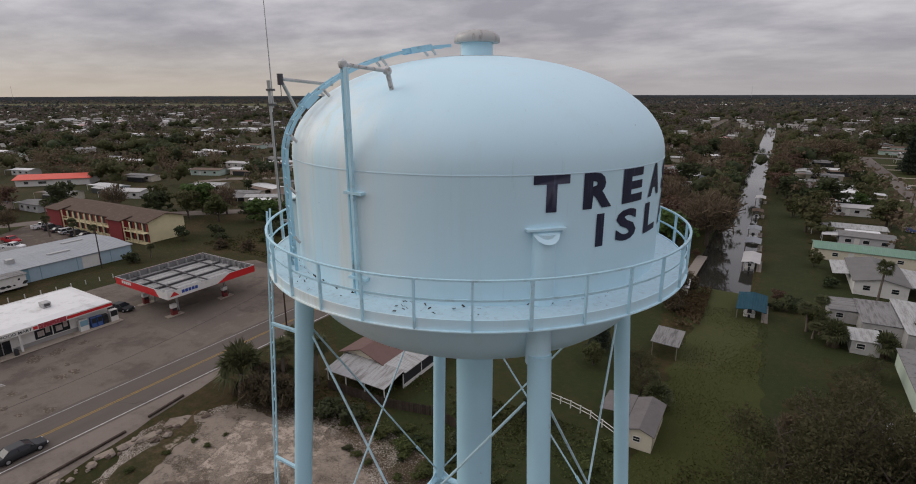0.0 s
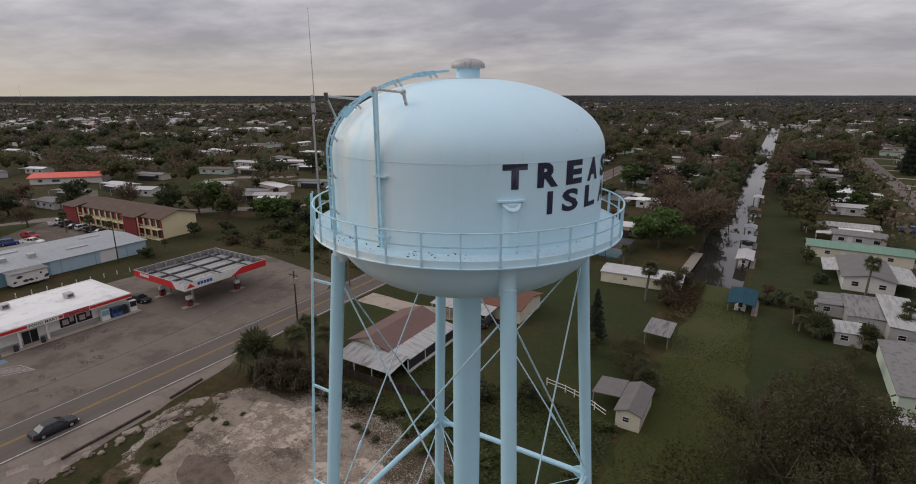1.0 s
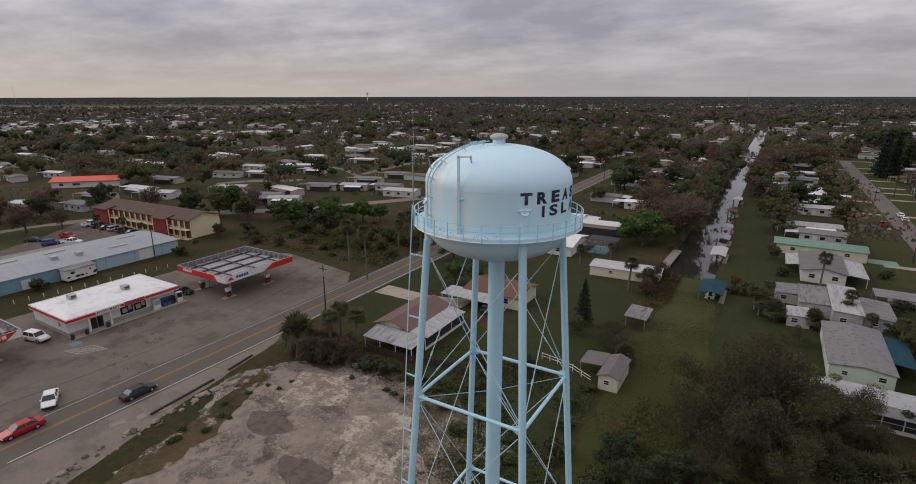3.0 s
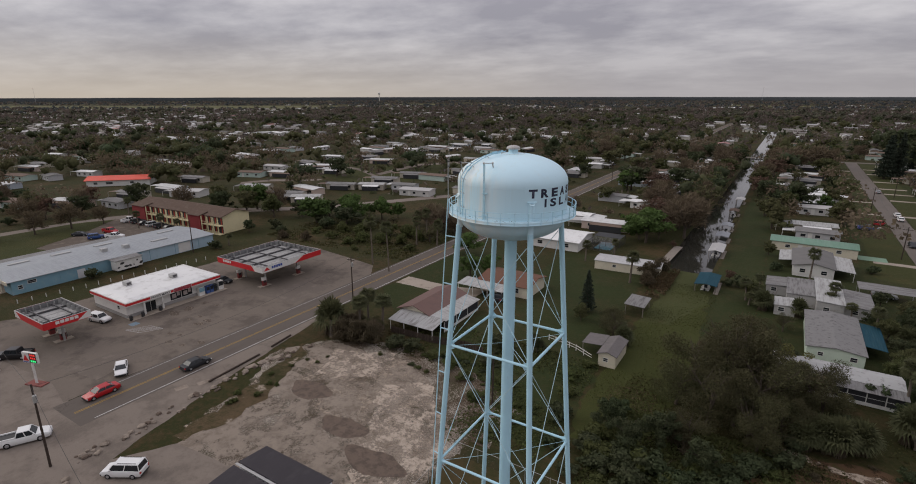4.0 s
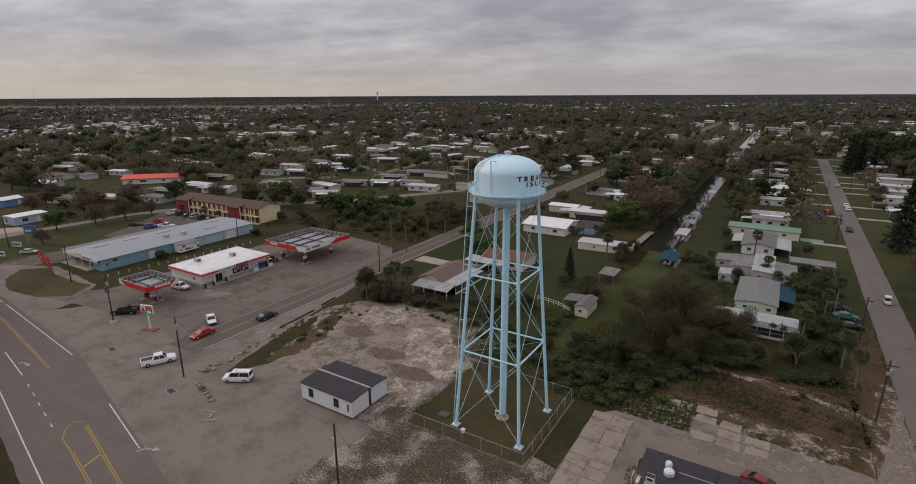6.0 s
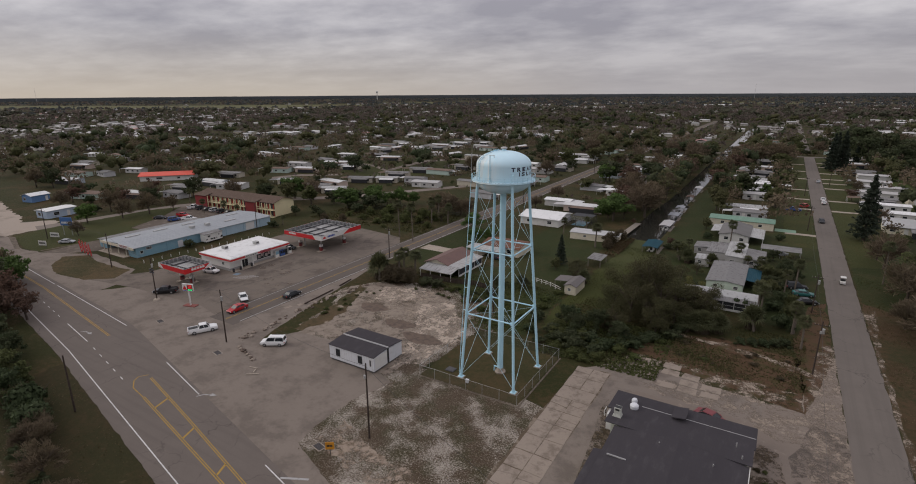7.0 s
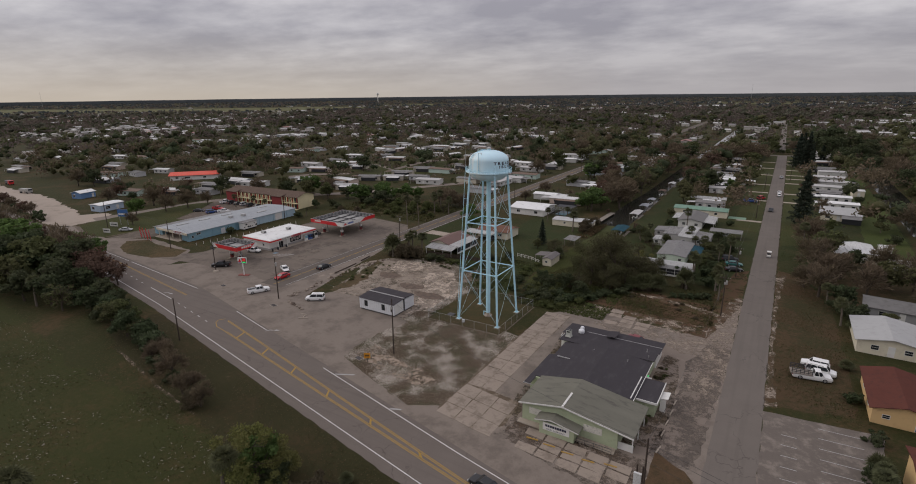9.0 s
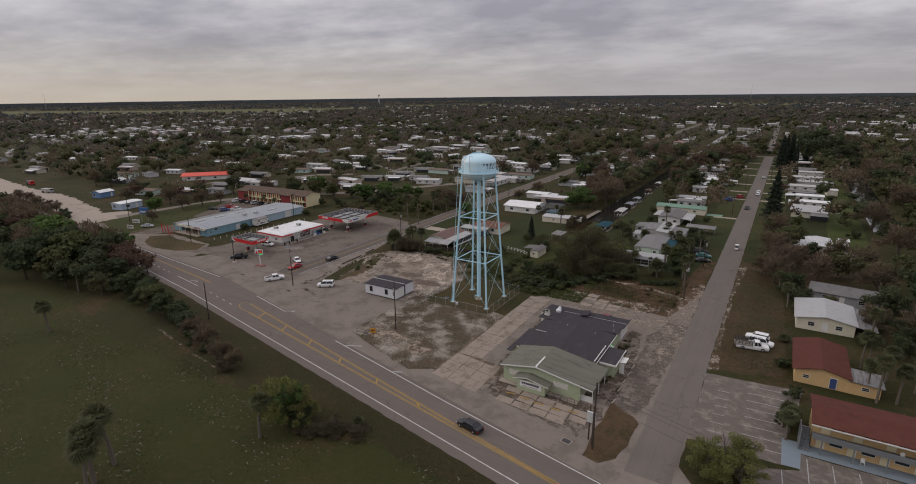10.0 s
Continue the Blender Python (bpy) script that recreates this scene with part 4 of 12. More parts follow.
sheet("parking", [(-157, -9), (-148, -6), (-143, 1), (-143, 24), (-152, 24), (-155, 13), (-156.5, 2)], 0.018, BACKLOT, "worn asphalt parking by the shops", 0.6, 31)
sheet("access", [(-196, -12.5), (-165, -15.6), (-140, -18), (-118, -20.6), (-105, -21), (-105, -11), (-114, -3), (-126, -2), (-140, -1), (-148, -5), (-157, -9), (-166, -10.6), (-188, -6), (-194, -8.5)], 0.020, APRON, "worn asphalt access lane", 0.5, 32)
sheet("verge", [(-138.8, -13.3), (-145.5, -7.4), (-140, -2.6), (-133, -4.4), (-126.3, -4.7), (-114.6, -3.8), (-110.8, -9.8), (-117, -14.5), (-129.3, -16)], 0.030, ground_mat("island_grass", (0.050, 0.048, 0.020), (0.085, 0.066, 0.038), (0.16, 0.13, 0.10), (0.38, 0.58), (0.64, 0.72)), "dry grass island between the lanes", 0.5, 33)
sheet("lawn", [(-187.5, -5.0), (-166, -9.8), (-158.5, -9.0), (-157.2, 1), (-156, 13), (-154, 24), (-164, 22), (-172, 38), (-184, 53), (-189, 44), (-189.5, 24), (-191, 12), (-190, 2)], 0.026, VERGELAWN, "mown grass triangle beside the shops", 0.5, 36)
for pts in ([(-189.6, -5.9), (-187.6, -6.6), (-168.5, -11.6), (-166.0, -10.9), (-185.6, -5.4)], [(-153.6, 24.2), (-152.8, 23.8), (-154.6, 12), (-156.6, 1), (-158.2, -8.4), (-158.9, -8.2), (-157.4, 1.2), (-155.4, 12.2)]):
    sheet("kerb", pts, 0.05, KERB, "pale worn concrete kerb round the grass", 0.1, 37, "kerb")
sheet("driveway", [(-56.8, 55), (-45, 55), (-36, 57), (-36, 62), (-45, 59.5), (-56.8, 60)], 0.020, CONCRETE, "pale concrete driveway", 0.2, 34)
# lawns and short drives along the street
sheet("lawn", [(-230, 205), (-196, 206), (-190, 240), (-165, 262), (-145, 255), (-140, 200), (-150, 165), (-170, 160), (-205, 170)], 0.012, VERGELAWN, "green yards between the far homes", 1.0, 62)
sheet("lawn", [(40.5, 118), (50.3, 116), (50.3, 384), (43, 384), (42.5, 250)], 0.012, VERGELAWN, "mown green lawn along the street", 0.5, 41)
sheet("lawn", [(57.4, 100), (66.5, 104), (68, 170), (67, 250), (66, 384), (57.4, 386)], 0.012, VERGELAWN, "mown green lawn along the street", 0.5, 42)
sheet("lawn", [(82, 96), (93.5, 92), (94.5, 150), (94.5, 300), (86, 300), (84, 190), (82, 120)], 0.013, ground_mat("back_lawn", (0.058, 0.076, 0.022), (0.072, 0.072, 0.028), (0.12, 0.10, 0.07), (0.52, 0.70), (0.74, 0.80)), "green back lawn down to the canal", 0.6, 43)
for k, y in enumerate((181, 205, 241, 259, 275, 299, 330, 352)):
    sheet("driveway", [(57.2, y), (67.5, y + 0.5), (67.5, y + 3.0), (57.2, y + 2.8)], 0.020, CONCRETE, "pale concrete driveway across the lawn", 0.15, 50 + k)
for k, y in enumerate((133, 181, 205, 232, 272, 305, 340)):
    sheet("driveway", [(41.5, y), (50.4, y), (50.4, y + 2.6), (41.5, y + 2.6)], 0.020, CONCRETE, "pale concrete driveway across the lawn", 0.15, 70 + k)
# pale broken slabs beside the side road
for k, (x, y) in enumerate(((-55.3, 0.8), (-53.9, 3.6), (-53.3, 5.9), (-52.0, 10.7), (-51.6, 12.8), (-51.0, 14.9))):
    c_, s_ = math.cos(1.27 + 0.05 * k), math.sin(1.27 + 0.05 * k)
    sheet("walk_slab", [(x + u * c_ - v * s_, y + u * s_ + v * c_) for u, v in ((-0.9, -0.55), (0.9, -0.55), (0.9, 0.55), (-0.9, 0.55))], 0.040, SLAB, "pale broken concrete walk slab", 0.12, 100 + k)
# broken potholes in the forecourt
HOLE = patch_mat("pothole_gravel", (0.10, 0.088, 0.078), (0.19, 0.17, 0.15), 0.48, 0.60, 2.5)
for k, (x, y, r) in enumerate(((-74.7, 16.1, 0.9), (-74.6, 17.9, 0.8), (-78.5, 16.3, 0.5), (-78.0, 18.4, 0.5), (-75.4, 10.8, 0.6), (-73.1, 11.3, 0.5), (-72.1, 8.7, 0.7), (-68.8, 9.1, 0.5), (-66.9, 11.5, 0.7), (-84.0, 16.6, 1.3), (-83.8, 19.6, 1.2), (-83.7, 23.1, 0.9), (-80.3, 23.8, 0.5))):
    pts = [(x + r * 1.1 * math.cos(a) * (1 + 0.35 * math.sin(2 * a + k)), y + r * 0.8 * math.sin(a) * (1 + 0.3 * math.cos(3 * a + k))) for a in [2 * math.pi * i / 14 for i in range(14)]]
    sheet("pothole", pts, 0.027, HOLE, "gravelly pothole in the forecourt", 0.2, 90 + k)
sheet("lime_rock", [(45.5, -10), (50.7, -12), (50.7, 42), (48.5, 40), (46.3, 20)], 0.0245, PALESAND, "pale broken sand along the street edge", 1.3, 36)
sheet("lime_rock", [(21, 9), (30, 14.5), (45, 12), (50, 14), (50, 4), (42, 3), (38, 6.5), (26, 6.6)], 0.0275, PALESAND, "pale worn sand behind the restaurant", 1.2, 37)
sheet("stony_patch", [(-15, 14), (-9, 12.5), (-8, 22), (-17, 27), (-30, 30), (-36, 29.5), (-27, 24)], 0.0235, RUBBLEGROUND, "stony weed-grown edge of the vacant lot", 1.2, 38)
sheet("stony_patch", [(-52, 16), (-47.6, 20), (-44.3, 9), (-42.4, 1.5), (-43.6, -5.5), (-45.0, -5.5), (-46.8, 5)], 0.026, RUBBLEGROUND, "stony weed-grown strip through the lot", 0.9, 45)
sheet("lime_rock", [(-30, 17), (-22, 24), (-15, 17), (-12.5, 8), (-13.5, -3), (-18, -9), (-20, 0), (-24, 9)], 0.0215, WHITEROCK, "bright broken lime rock on the vacant lot", 1.4, 46)
sheet("lime_rock", [(-45, 22), (-37, 26), (-30, 25), (-33, 19), (-40, 14)], 0.0215, WHITEROCK, "bright broken lime rock on the vacant lot", 1.4, 47)
sheet("lime_rock", [(-50, 20), (-47.5, 18.5), (-44, 8), (-43, 0), (-44, -5), (-46, -5), (-46.5, 4), (-49, 13)], 0.0285, LIMEROCK, "broken rock along the lot edge", 0.8, 48)
sheet("stain_patch", [(22.5, -37.0), (31, -39.2), (41, -41.5), (43.5, -37), (41.5, -33.8), (24, -33.6)], 0.0215, patch_mat("stained_weedy_pavement", (0.088, 0.068, 0.052), (0.15, 0.13, 0.112), 0.44, 0.58, 0.8, holes=0.50), "weed-stained broken pavement before the restaurant", 0.8, 49)
sheet("stain_patch", [(20.6, -33), (23.2, -33), (22.6, -8), (20.2, -2), (18.8, 1.5), (18.6, -2), (20.0, -12)], 0.0235, patch_mat("stained_weedy_edge", (0.070, 0.060, 0.042), (0.14, 0.12, 0.10), 0.46, 0.60, 1.0, holes=0.50), "weedy strip along the restaurant wall", 0.5, 55)
sheet("stain_patch", [(39.4, -31), (44.2, -30), (43.8, -10), (42.5, 0), (39.4, 1)], 0.0235, patch_mat("stained_weedy_edge_east", (0.070, 0.058, 0.042), (0.14, 0.12, 0.10), 0.46, 0.60, 1.0, holes=0.49), "weedy litter strip along the restaurant wall", 0.6, 56)
sheet("stain_patch", [(43, -32), (49.6, -33), (50.4, -12), (50.2, 9), (46, 10), (44, 0), (44.4, -10)], 0.0235, patch_mat("dark_asphalt_stains", (0.115, 0.106, 0.100), (0.16, 0.146, 0.134), 0.46, 0.60, 0.5, holes=0.50), "dark stains on the old parking lot", 0.8, 63)
sheet("stain_patch", [(22, -39), (30, -40.6), (42, -43), (44, -36), (43.6, -33), (22.4, -33)], 0.0225, patch_mat("dark_oil_stains", (0.10, 0.088, 0.078), (0.15, 0.132, 0.118), 0.46, 0.60, 0.7, holes=0.48), "dark stains before the restaurant", 0.8, 64)
sheet("dirt", [(69.5, 46), (96, 44), (96, 92), (82, 94), (70, 92), (64, 70)], 0.0145, bpy.data.materials["roadside_ground"], "brown leaf-strewn ground under thin trees", 0.8, 65)
# parking marks before the shop
court = bpy.data.objects["forecourt"]
for k in range(5):
    stripe((-83.6 + 0.55 * k, 7.2 + 0.2 * k), (-81.2 + 0.55 * k, 10.4 + 0.2 * k), 0.10, LINEWORN, 0.0275, court, "bay_line")
for a, b in (((-84.0, 7.0), (-80.6, 7.8)), ((-82.0, 10.6), (-78.6, 11.2)), ((-84.0, 7.0), (-82.0, 10.6)), ((-80.6, 7.8), (-78.6, 11.2))):
    stripe(a, b, 0.12, LINEWORN, 0.028, court, "bay_line")
sheet("bay_mark", [(-86.2, 8.6), (-84.6, 8.6), (-84.6, 10.2), (-86.2, 10.2)], 0.0275, paint("faded_blue_mark", (0.16, 0.22, 0.27), 0.85, 0.2, 1.5, (0.17, 0.155, 0.14), 0.7), "faded blue parking mark", 0.1, 57)
shoulder = [(x, HW(x) + far_off(x) - 0.5) for x in range(-20, 63, 4)]
strip("road_shoulder", shoulder, [(x, y + 3.6 + 0.5 * noise.noise(Vector((x * 0.4, 3, 1)))) for x, y in shoulder], 0.0115, APRON, "pale worn paved shoulder of the highway")

# ---- water tower ----
tower = thing("water_tower", "pale blue steel water tower on four battered pipe legs", "water tower")
R, R_DECK, Z_DECK, Z_SEAM, Z_TOP = 4.30, 4.97, 34.20, 36.51, 38.66


def bowl(z0, z1, k, power=2.0):
    """Half an oval profile from the axis at z0 out to R at z1."""
    out = []
    for i in range(k + 1):
        a = math.pi / 2 * i / k
        c, s = math.sin(a) ** (2 / power), math.cos(a) ** (2 / power)
        out.append((max(0.0005, R * c), z1 + (z0 - z1) * s))
    return out


shell = bowl(31.95, 34.0, 18, 2.15) + [(R, 34.6), (R, 35.3), (R, Z_SEAM)] + list(reversed(bowl(Z_TOP, Z_SEAM + 0.02, 20, 2.05)))
part("tank", Geo().lathe(shell, 128), TANK, tower, "pale blue painted steel tank", True)
part("weld_seam", Geo().lathe([(R - 0.02, Z_SEAM - 0.012), (R + 0.008, Z_SEAM - 0.007), (R + 0.008, Z_SEAM + 0.007), (R - 0.02, Z_SEAM + 0.012)], 128, False), paint("seam_paint", (0.56, 0.72, 0.80), 0.5), tower)
# riser and foot
part("riser", Geo().lathe([(0.50, 0.3), (0.50, 32.25)], 32), LEG, tower, "thick central riser pipe", True)
part("riser_base", Geo().lathe([(0.95, 0.0), (0.95, 0.22), (0.62, 0.30), (0.50, 0.9)], 24), CONCRETE, tower, "round concrete foot", True)
part("valve_pipe", Geo().path([(-0.3, 0, 0.85), (-1.1, -0.1, 0.95), (-1.1, -0.1, 0.05)], 0.13, 10), LEG, tower, "", True)
FOOT, HEAD, Z_HEAD = 5.0, 3.05, 33.0


def leg_at(sx, sy, z):
    a = FOOT + (HEAD - FOOT) * z / Z_HEAD
    return Vector((sx * a, sy * a, z))


CORNERS = [(-1, -1), (1, -1), (1, 1), (-1, 1)]
for sx, sy in CORNERS:
    g = Geo().tube(leg_at(sx, sy, 0.25), leg_at(sx, sy, 33.2), 0.225, 0.225, 24)
    leg = part("leg", g, LEG, tower, "", True)
    d = Vector((sx, sy, 0)).normalized()
    top = d * (R - 0.06)
    part("leg_head", Geo().tube((top.x, top.y, 33.0), (top.x, top.y, 35.5), 0.235, 0.235, 20), TANK, leg, "", True)
    t = Vector((-d.y, d.x, 0))
    g = Geo()
    fan = [d * (R + 0.03) + t * -0.34 + Vector((0, 0, 35.57)), d * (R + 0.03) + t * 0.34 + Vector((0, 0, 35.57))]
    arc = [d * (R + 0.03 + 0.22 * math.sin(math.pi * i / 8)) + t * (0.26 * math.cos(math.pi * i / 8)) + Vector((0, 0, 35.57 - 0.22 * math.sin(math.pi * i / 8))) for i in range(9)]
    g.add(fan + list(reversed(arc)), [tuple(range(11))])
    g.box(-0.36, 0.36, -0.03, 0.09, 35.56, 35.60, Matrix.Translation(d * (R + 0.02)) @ Matrix.Rotation(math.atan2(d.y, d.x) - math.pi / 2, 4, "Z"))
    part("cap_plate", g, TANK, leg)
    p = leg_at(sx, sy, 0)
    part("base_plate", Geo().box(p.x - 0.45, p.x + 0.45, p.y - 0.45, p.y + 0.45, 0.14, 0.24).box(p.x - 0.30, p.x + 0.30, p.y - 0.03, p.y + 0.03, 0.24, 0.62).box(p.x - 0.03, p.x + 0.03, p.y - 0.30, p.y + 0.30, 0.24, 0.62), RAILBLUE, leg)
    part("footing", Geo().box(p.x - 0.6, p.x + 0.6, p.y - 0.6, p.y + 0.6, -0.2, 0.14), CONCRETE, leg, "square concrete footing")
    for z in (11.8, 22.9):
        q = leg_at(sx, sy, z)
        gg = Geo()
        for ux, uy in ((-sx, 0), (0, -sy)):
            mm = Matrix.Translation(q) @ Matrix.Rotation(math.atan2(uy, ux), 4, "Z")
            gg.add([mm @ Vector(c) for c in ((0.1, -0.015, 0.42), (0.62, -0.015, 0.12), (0.62, -0.015, -0.12), (0.1, -0.015, -0.42), (0.1, 0.015, 0.42), (0.62, 0.015, 0.12), (0.62, 0.015, -0.12), (0.1, 0.015, -0.42))],
                   [(0, 1, 2, 3), (7, 6, 5, 4), (0, 4, 5, 1), (1, 5, 6, 2), (2, 6, 7, 3), (3, 7, 4, 0)])
        part("gusset", gg, RAILBLUE, leg)
ring_pairs = list(zip(CORNERS, CORNERS[1:] + CORNERS[:1]))
for z in (11.8, 22.9):
    for a, b in ring_pairs:
        part("strut", Geo().tube(leg_at(*a, z), leg_at(*b, z), 0.115, 0.115, 14), LEG, tower, "", True)
    for c in CORNERS:
        q = leg_at(*c, z)
        e = Vector((q.x, q.y, 0)).normalized() * 0.5
        part("tie_rod", Geo().tube((q.x, q.y, z - 0.1), (e.x, e.y, z - 0.35), 0.017, 0.017, 6), RAILBLUE, tower)
for z0, z1 in ((0.5, 11.6), (12.0, 22.7), (23.1, 32.5)):
    for a, b in ring_pairs:
        for p, q in ((a, b), (b, a)):
            s, e = leg_at(*p, z0), leg_at(*q, z1)
            u = (e - s).normalized()
            s, e = s + u * 0.45, e - u * 0.45
            rod = part("brace_rod", Geo().tube(s, e, 0.028, 0.028, 8), RODPAINT, tower)
            m = s + u * 2.0
            part("turnbuckle", Geo().tube(m, m + u * 0.34, 0.05, 0.05, 8), LEG, rod)
# balcony
part("deck", Geo().ring(R_DECK - 0.02, Z_DECK - 0.03, R_DECK - R - 0.005, 0.03, 128), DECKTOP, tower, "walkway plate with dirt and flaking paint")
part("deck_skirt", Geo().ring(R_DECK, Z_DECK - 0.19, 0.03, 0.21, 128).ring(R_DECK + 0.05, Z_DECK - 0.19, 0.08, 0.02, 128), TANK, tower)
for k in range(32):
    a = radians(-61.6 + 11.25 * k)
    mm = Matrix.Rotation(a, 4, "Z")
    wide = 0.032 if k % 8 == 1 else 0.019
    g = Geo().box(R_DECK - 0.01, R_DECK + 0.045, -wide, wide, Z_DECK - 0.17, Z_DECK + 0.72, mm)
    part("rail_post", g, RAILBLUE, tower)
part("top_rail", Geo().ring(R_DECK + 0.05, Z_DECK + 0.705, 0.05, 0.032, 128), RAILBLUE, tower)
part("mid_rail", Geo().ring(R_DECK + 0.0, Z_DECK + 0.34, 0.02, 0.04, 128), RAILBLUE, tower)
# vent on the crown
part("vent_neck", Geo().lathe([(0.37, 38.55), (0.37, 39.0)], 28), TANK, tower, "", True)
part("vent_cap", Geo().lathe([(0.38, 38.95), (0.52, 38.95), (0.53, 38.98), (0.53, 39.05), (0.50, 39.11), (0.42, 39.17), (0.29, 39.215), (0.14, 39.24), (0.001, 39.25)], 36), VENTCAP, tower, "galvanised mushroom vent cap", True)
part("crown_ring", Geo().lathe([(0.90, 38.57), (0.91, 38.625), (0.88, 38.625)], 40, False), RUSTWHITE, tower)


def dome(u):
    """Radius and height along the outside of the shell, u = 0 at the deck to 1 at the crown."""
    if u < 0.36:
        return R, Z_DECK + (Z_SEAM - Z_DECK) * u / 0.36
    a = (u - 0.36) / 0.64 * math.pi / 2
    return R * math.cos(a) ** (2 / 2.05), Z_SEAM + (Z_TOP - Z_SEAM) * math.sin(a) ** (2 / 2.05)


# ladder up the shell and over the dome
LAD = radians(-121)
er, et = Vector((math.cos(LAD), math.sin(LAD), 0)), Vector((-math.sin(LAD), math.cos(LAD), 0))
ladder = thing("tank_ladder", "blue steel ladder curving over the tank dome", "ladder")
rails = {}
for s in (-0.21, 0.21):
    pts = []
    for i in range(41):
        r, z = dome(i / 40 * 0.93)
        r2, z2 = dome(min(1, i / 40 * 0.93 + 0.01))
        nrm = Vector((z2 - z, -(r2 - r))).normalized()
        q = er * (r + nrm.x * 0.22) + et * s
        pts.append(Vector((q.x, q.y, z + nrm.y * 0.22)))
    rails[s] = pts
    g = Geo()
    ring = []
    for k, q in enumerate(pts):
        d = (pts[min(k + 1, 40)] - pts[max(k - 1, 0)]).normalized()
        out = et.cross(d).normalized()
        ring += [q + et * sx * 0.014 + out * sy * 0.032 for sx, sy in ((-1, -1), (1, -1), (1, 1), (-1, 1))]
    g.add(ring, [(4 * k + e, 4 * k + (e + 1) % 4, 4 * k + 4 + (e + 1) % 4, 4 * k + 4 + e) for k in range(40) for e in range(4)])
    part("rail", g, LADDERBLUE, ladder)
for i in range(1, 40, 2):
    part("rung", Geo().tube(rails[-0.21][i], rails[0.21][i], 0.014, 0.014, 6), LADDERBLUE, ladder)
for i in (5, 12, 19, 26, 33, 38):
    for rail_pts in rails.values():
        a = rail_pts[i]
        part("standoff", Geo().tube(a, a - Vector((er.x, er.y, 1.2)).normalized() * 0.19, 0.03, 0.03, 6), RUSTWHITE, ladder)
# side plates part-way up the dome
for sgn in (-0.25, 0.25):
    for i0, i1 in ((23, 25), (36, 38)):
        base_rail = rails[-0.21 if sgn < 0 else 0.21]
        pa, pb = base_rail[i0], base_rail[i1]
        d = pb - pa
        m = Matrix.Translation(pa + et * (sgn * 0.2)) @ d.to_track_quat("Z", "Y").to_matrix().to_4x4()
        part("guard_plate", Geo().box(-0.012, 0.012, -0.065, 0.065, 0, d.length, m), LADDERBLUE, ladder)
# ladder down the leg
leg_ladder = thing("leg_ladder", "pale blue ladder running down beside one leg", "ladder")
lo, hi = Vector((-5.55, -4.75, 0.4)), Vector((-4.15, -2.95, 35.1))
sd = Vector((0.62, -0.78, 0)) * 0.17
for s in (-1, 1):
    part("rail", Geo().tube(lo + sd * s, hi + sd * s, 0.024, 0.024, 6), RAILBLUE, leg_ladder)
for i in range(84):
    p = lo.lerp(hi, (i + 0.5) / 84)
    part("rung", Geo().tube(p - sd, p + sd, 0.012, 0.012, 5), RAILBLUE, leg_ladder)
for z in range(4, 34, 4):
    p = lo.lerp(hi, z / 35)
    q = leg_at(-1, -1, p.z)
    part("bracket", Geo().box(-0.04, 0.04, 0, (q - p).length, -0.035, 0.035, Matrix.Translation(p) @ (q - p).to_track_quat("Y", "Z").to_matrix().to_4x4()), RAILBLUE, leg_ladder)
# conduit and pipe on the face
face = thing("roof_pipe", "blue angle-iron conduit with peeling cross pipe", "pipe")
ca = radians(-91.5)
cr = Vector((math.cos(ca), math.sin(ca), 0))
for s, w in ((-0.07, 0.035), (0.035, 0.065)):
    m = Matrix.Translation((0, 0, 0)) @ Matrix.Rotation(ca, 4, "Z")
    part("conduit", Geo().box(R + 0.05, R + 0.05 + w, s - w / 2, s + w / 2, Z_DECK, 38.25, m), LADDERBLUE if w < 0.06 else RAILBLUE, face)
p0, p1 = Vector((-0.16, -R - 0.06, 38.30)), Vector((0.04, -3.42, 38.22))
part("cross_pipe", Geo().tube(p0, p1, 0.035, 0.035, 10).tube(p1, (0.06, -3.30, 37.80), 0.045, 0.045, 10), RUSTWHITE, face, "peeling white pipe", True)
for q in (p0, p1):
    part("elbow", Geo().lathe([(0.001, -0.09), (0.07, -0.05), (0.085, 0.0), (0.07, 0.05), (0.001, 0.10)], 12), RUSTWHITE, face, "", True).location = q
for z in (34.5, 36.1):
    part("clamp", Geo().box(R + 0.0, R + 0.12, -0.16, 0.26, z, z + 0.05, Matrix.Rotation(ca, 4, "Z")), RAILBLUE, face)
# antenna mast and its bracket
mast = thing("antenna_mast", "grey pipe mast with a tall whip antenna", "antenna")
ax, ay = -4.60, -2.20
part("pole", Geo().tube((ax, ay, 33.4), (ax, ay, 38.15), 0.042, 0.042, 12), GALV, mast, "", True)
part("whip", Geo().tube((ax + 0.10, ay, 37.5), (ax + 0.10, ay, 39.0), 0.016, 0.014, 6).tube((ax + 0.10, ay, 39.0), (ax + 0.10, ay, 40.8), 0.013, 0.006, 6), GALV, mast)
for z in (37.55, 37.9):
    part("clamp", Geo().box(ax - 0.06, ax + 0.16, ay - 0.05, ay + 0.05, z, z + 0.05), STEEL, mast)
part("cable", Geo().tube((ax + 0.05, ay, 37.4), (ax + 0.04, ay, 33.6), 0.010, 0.010, 5), PLASTIC, mast)
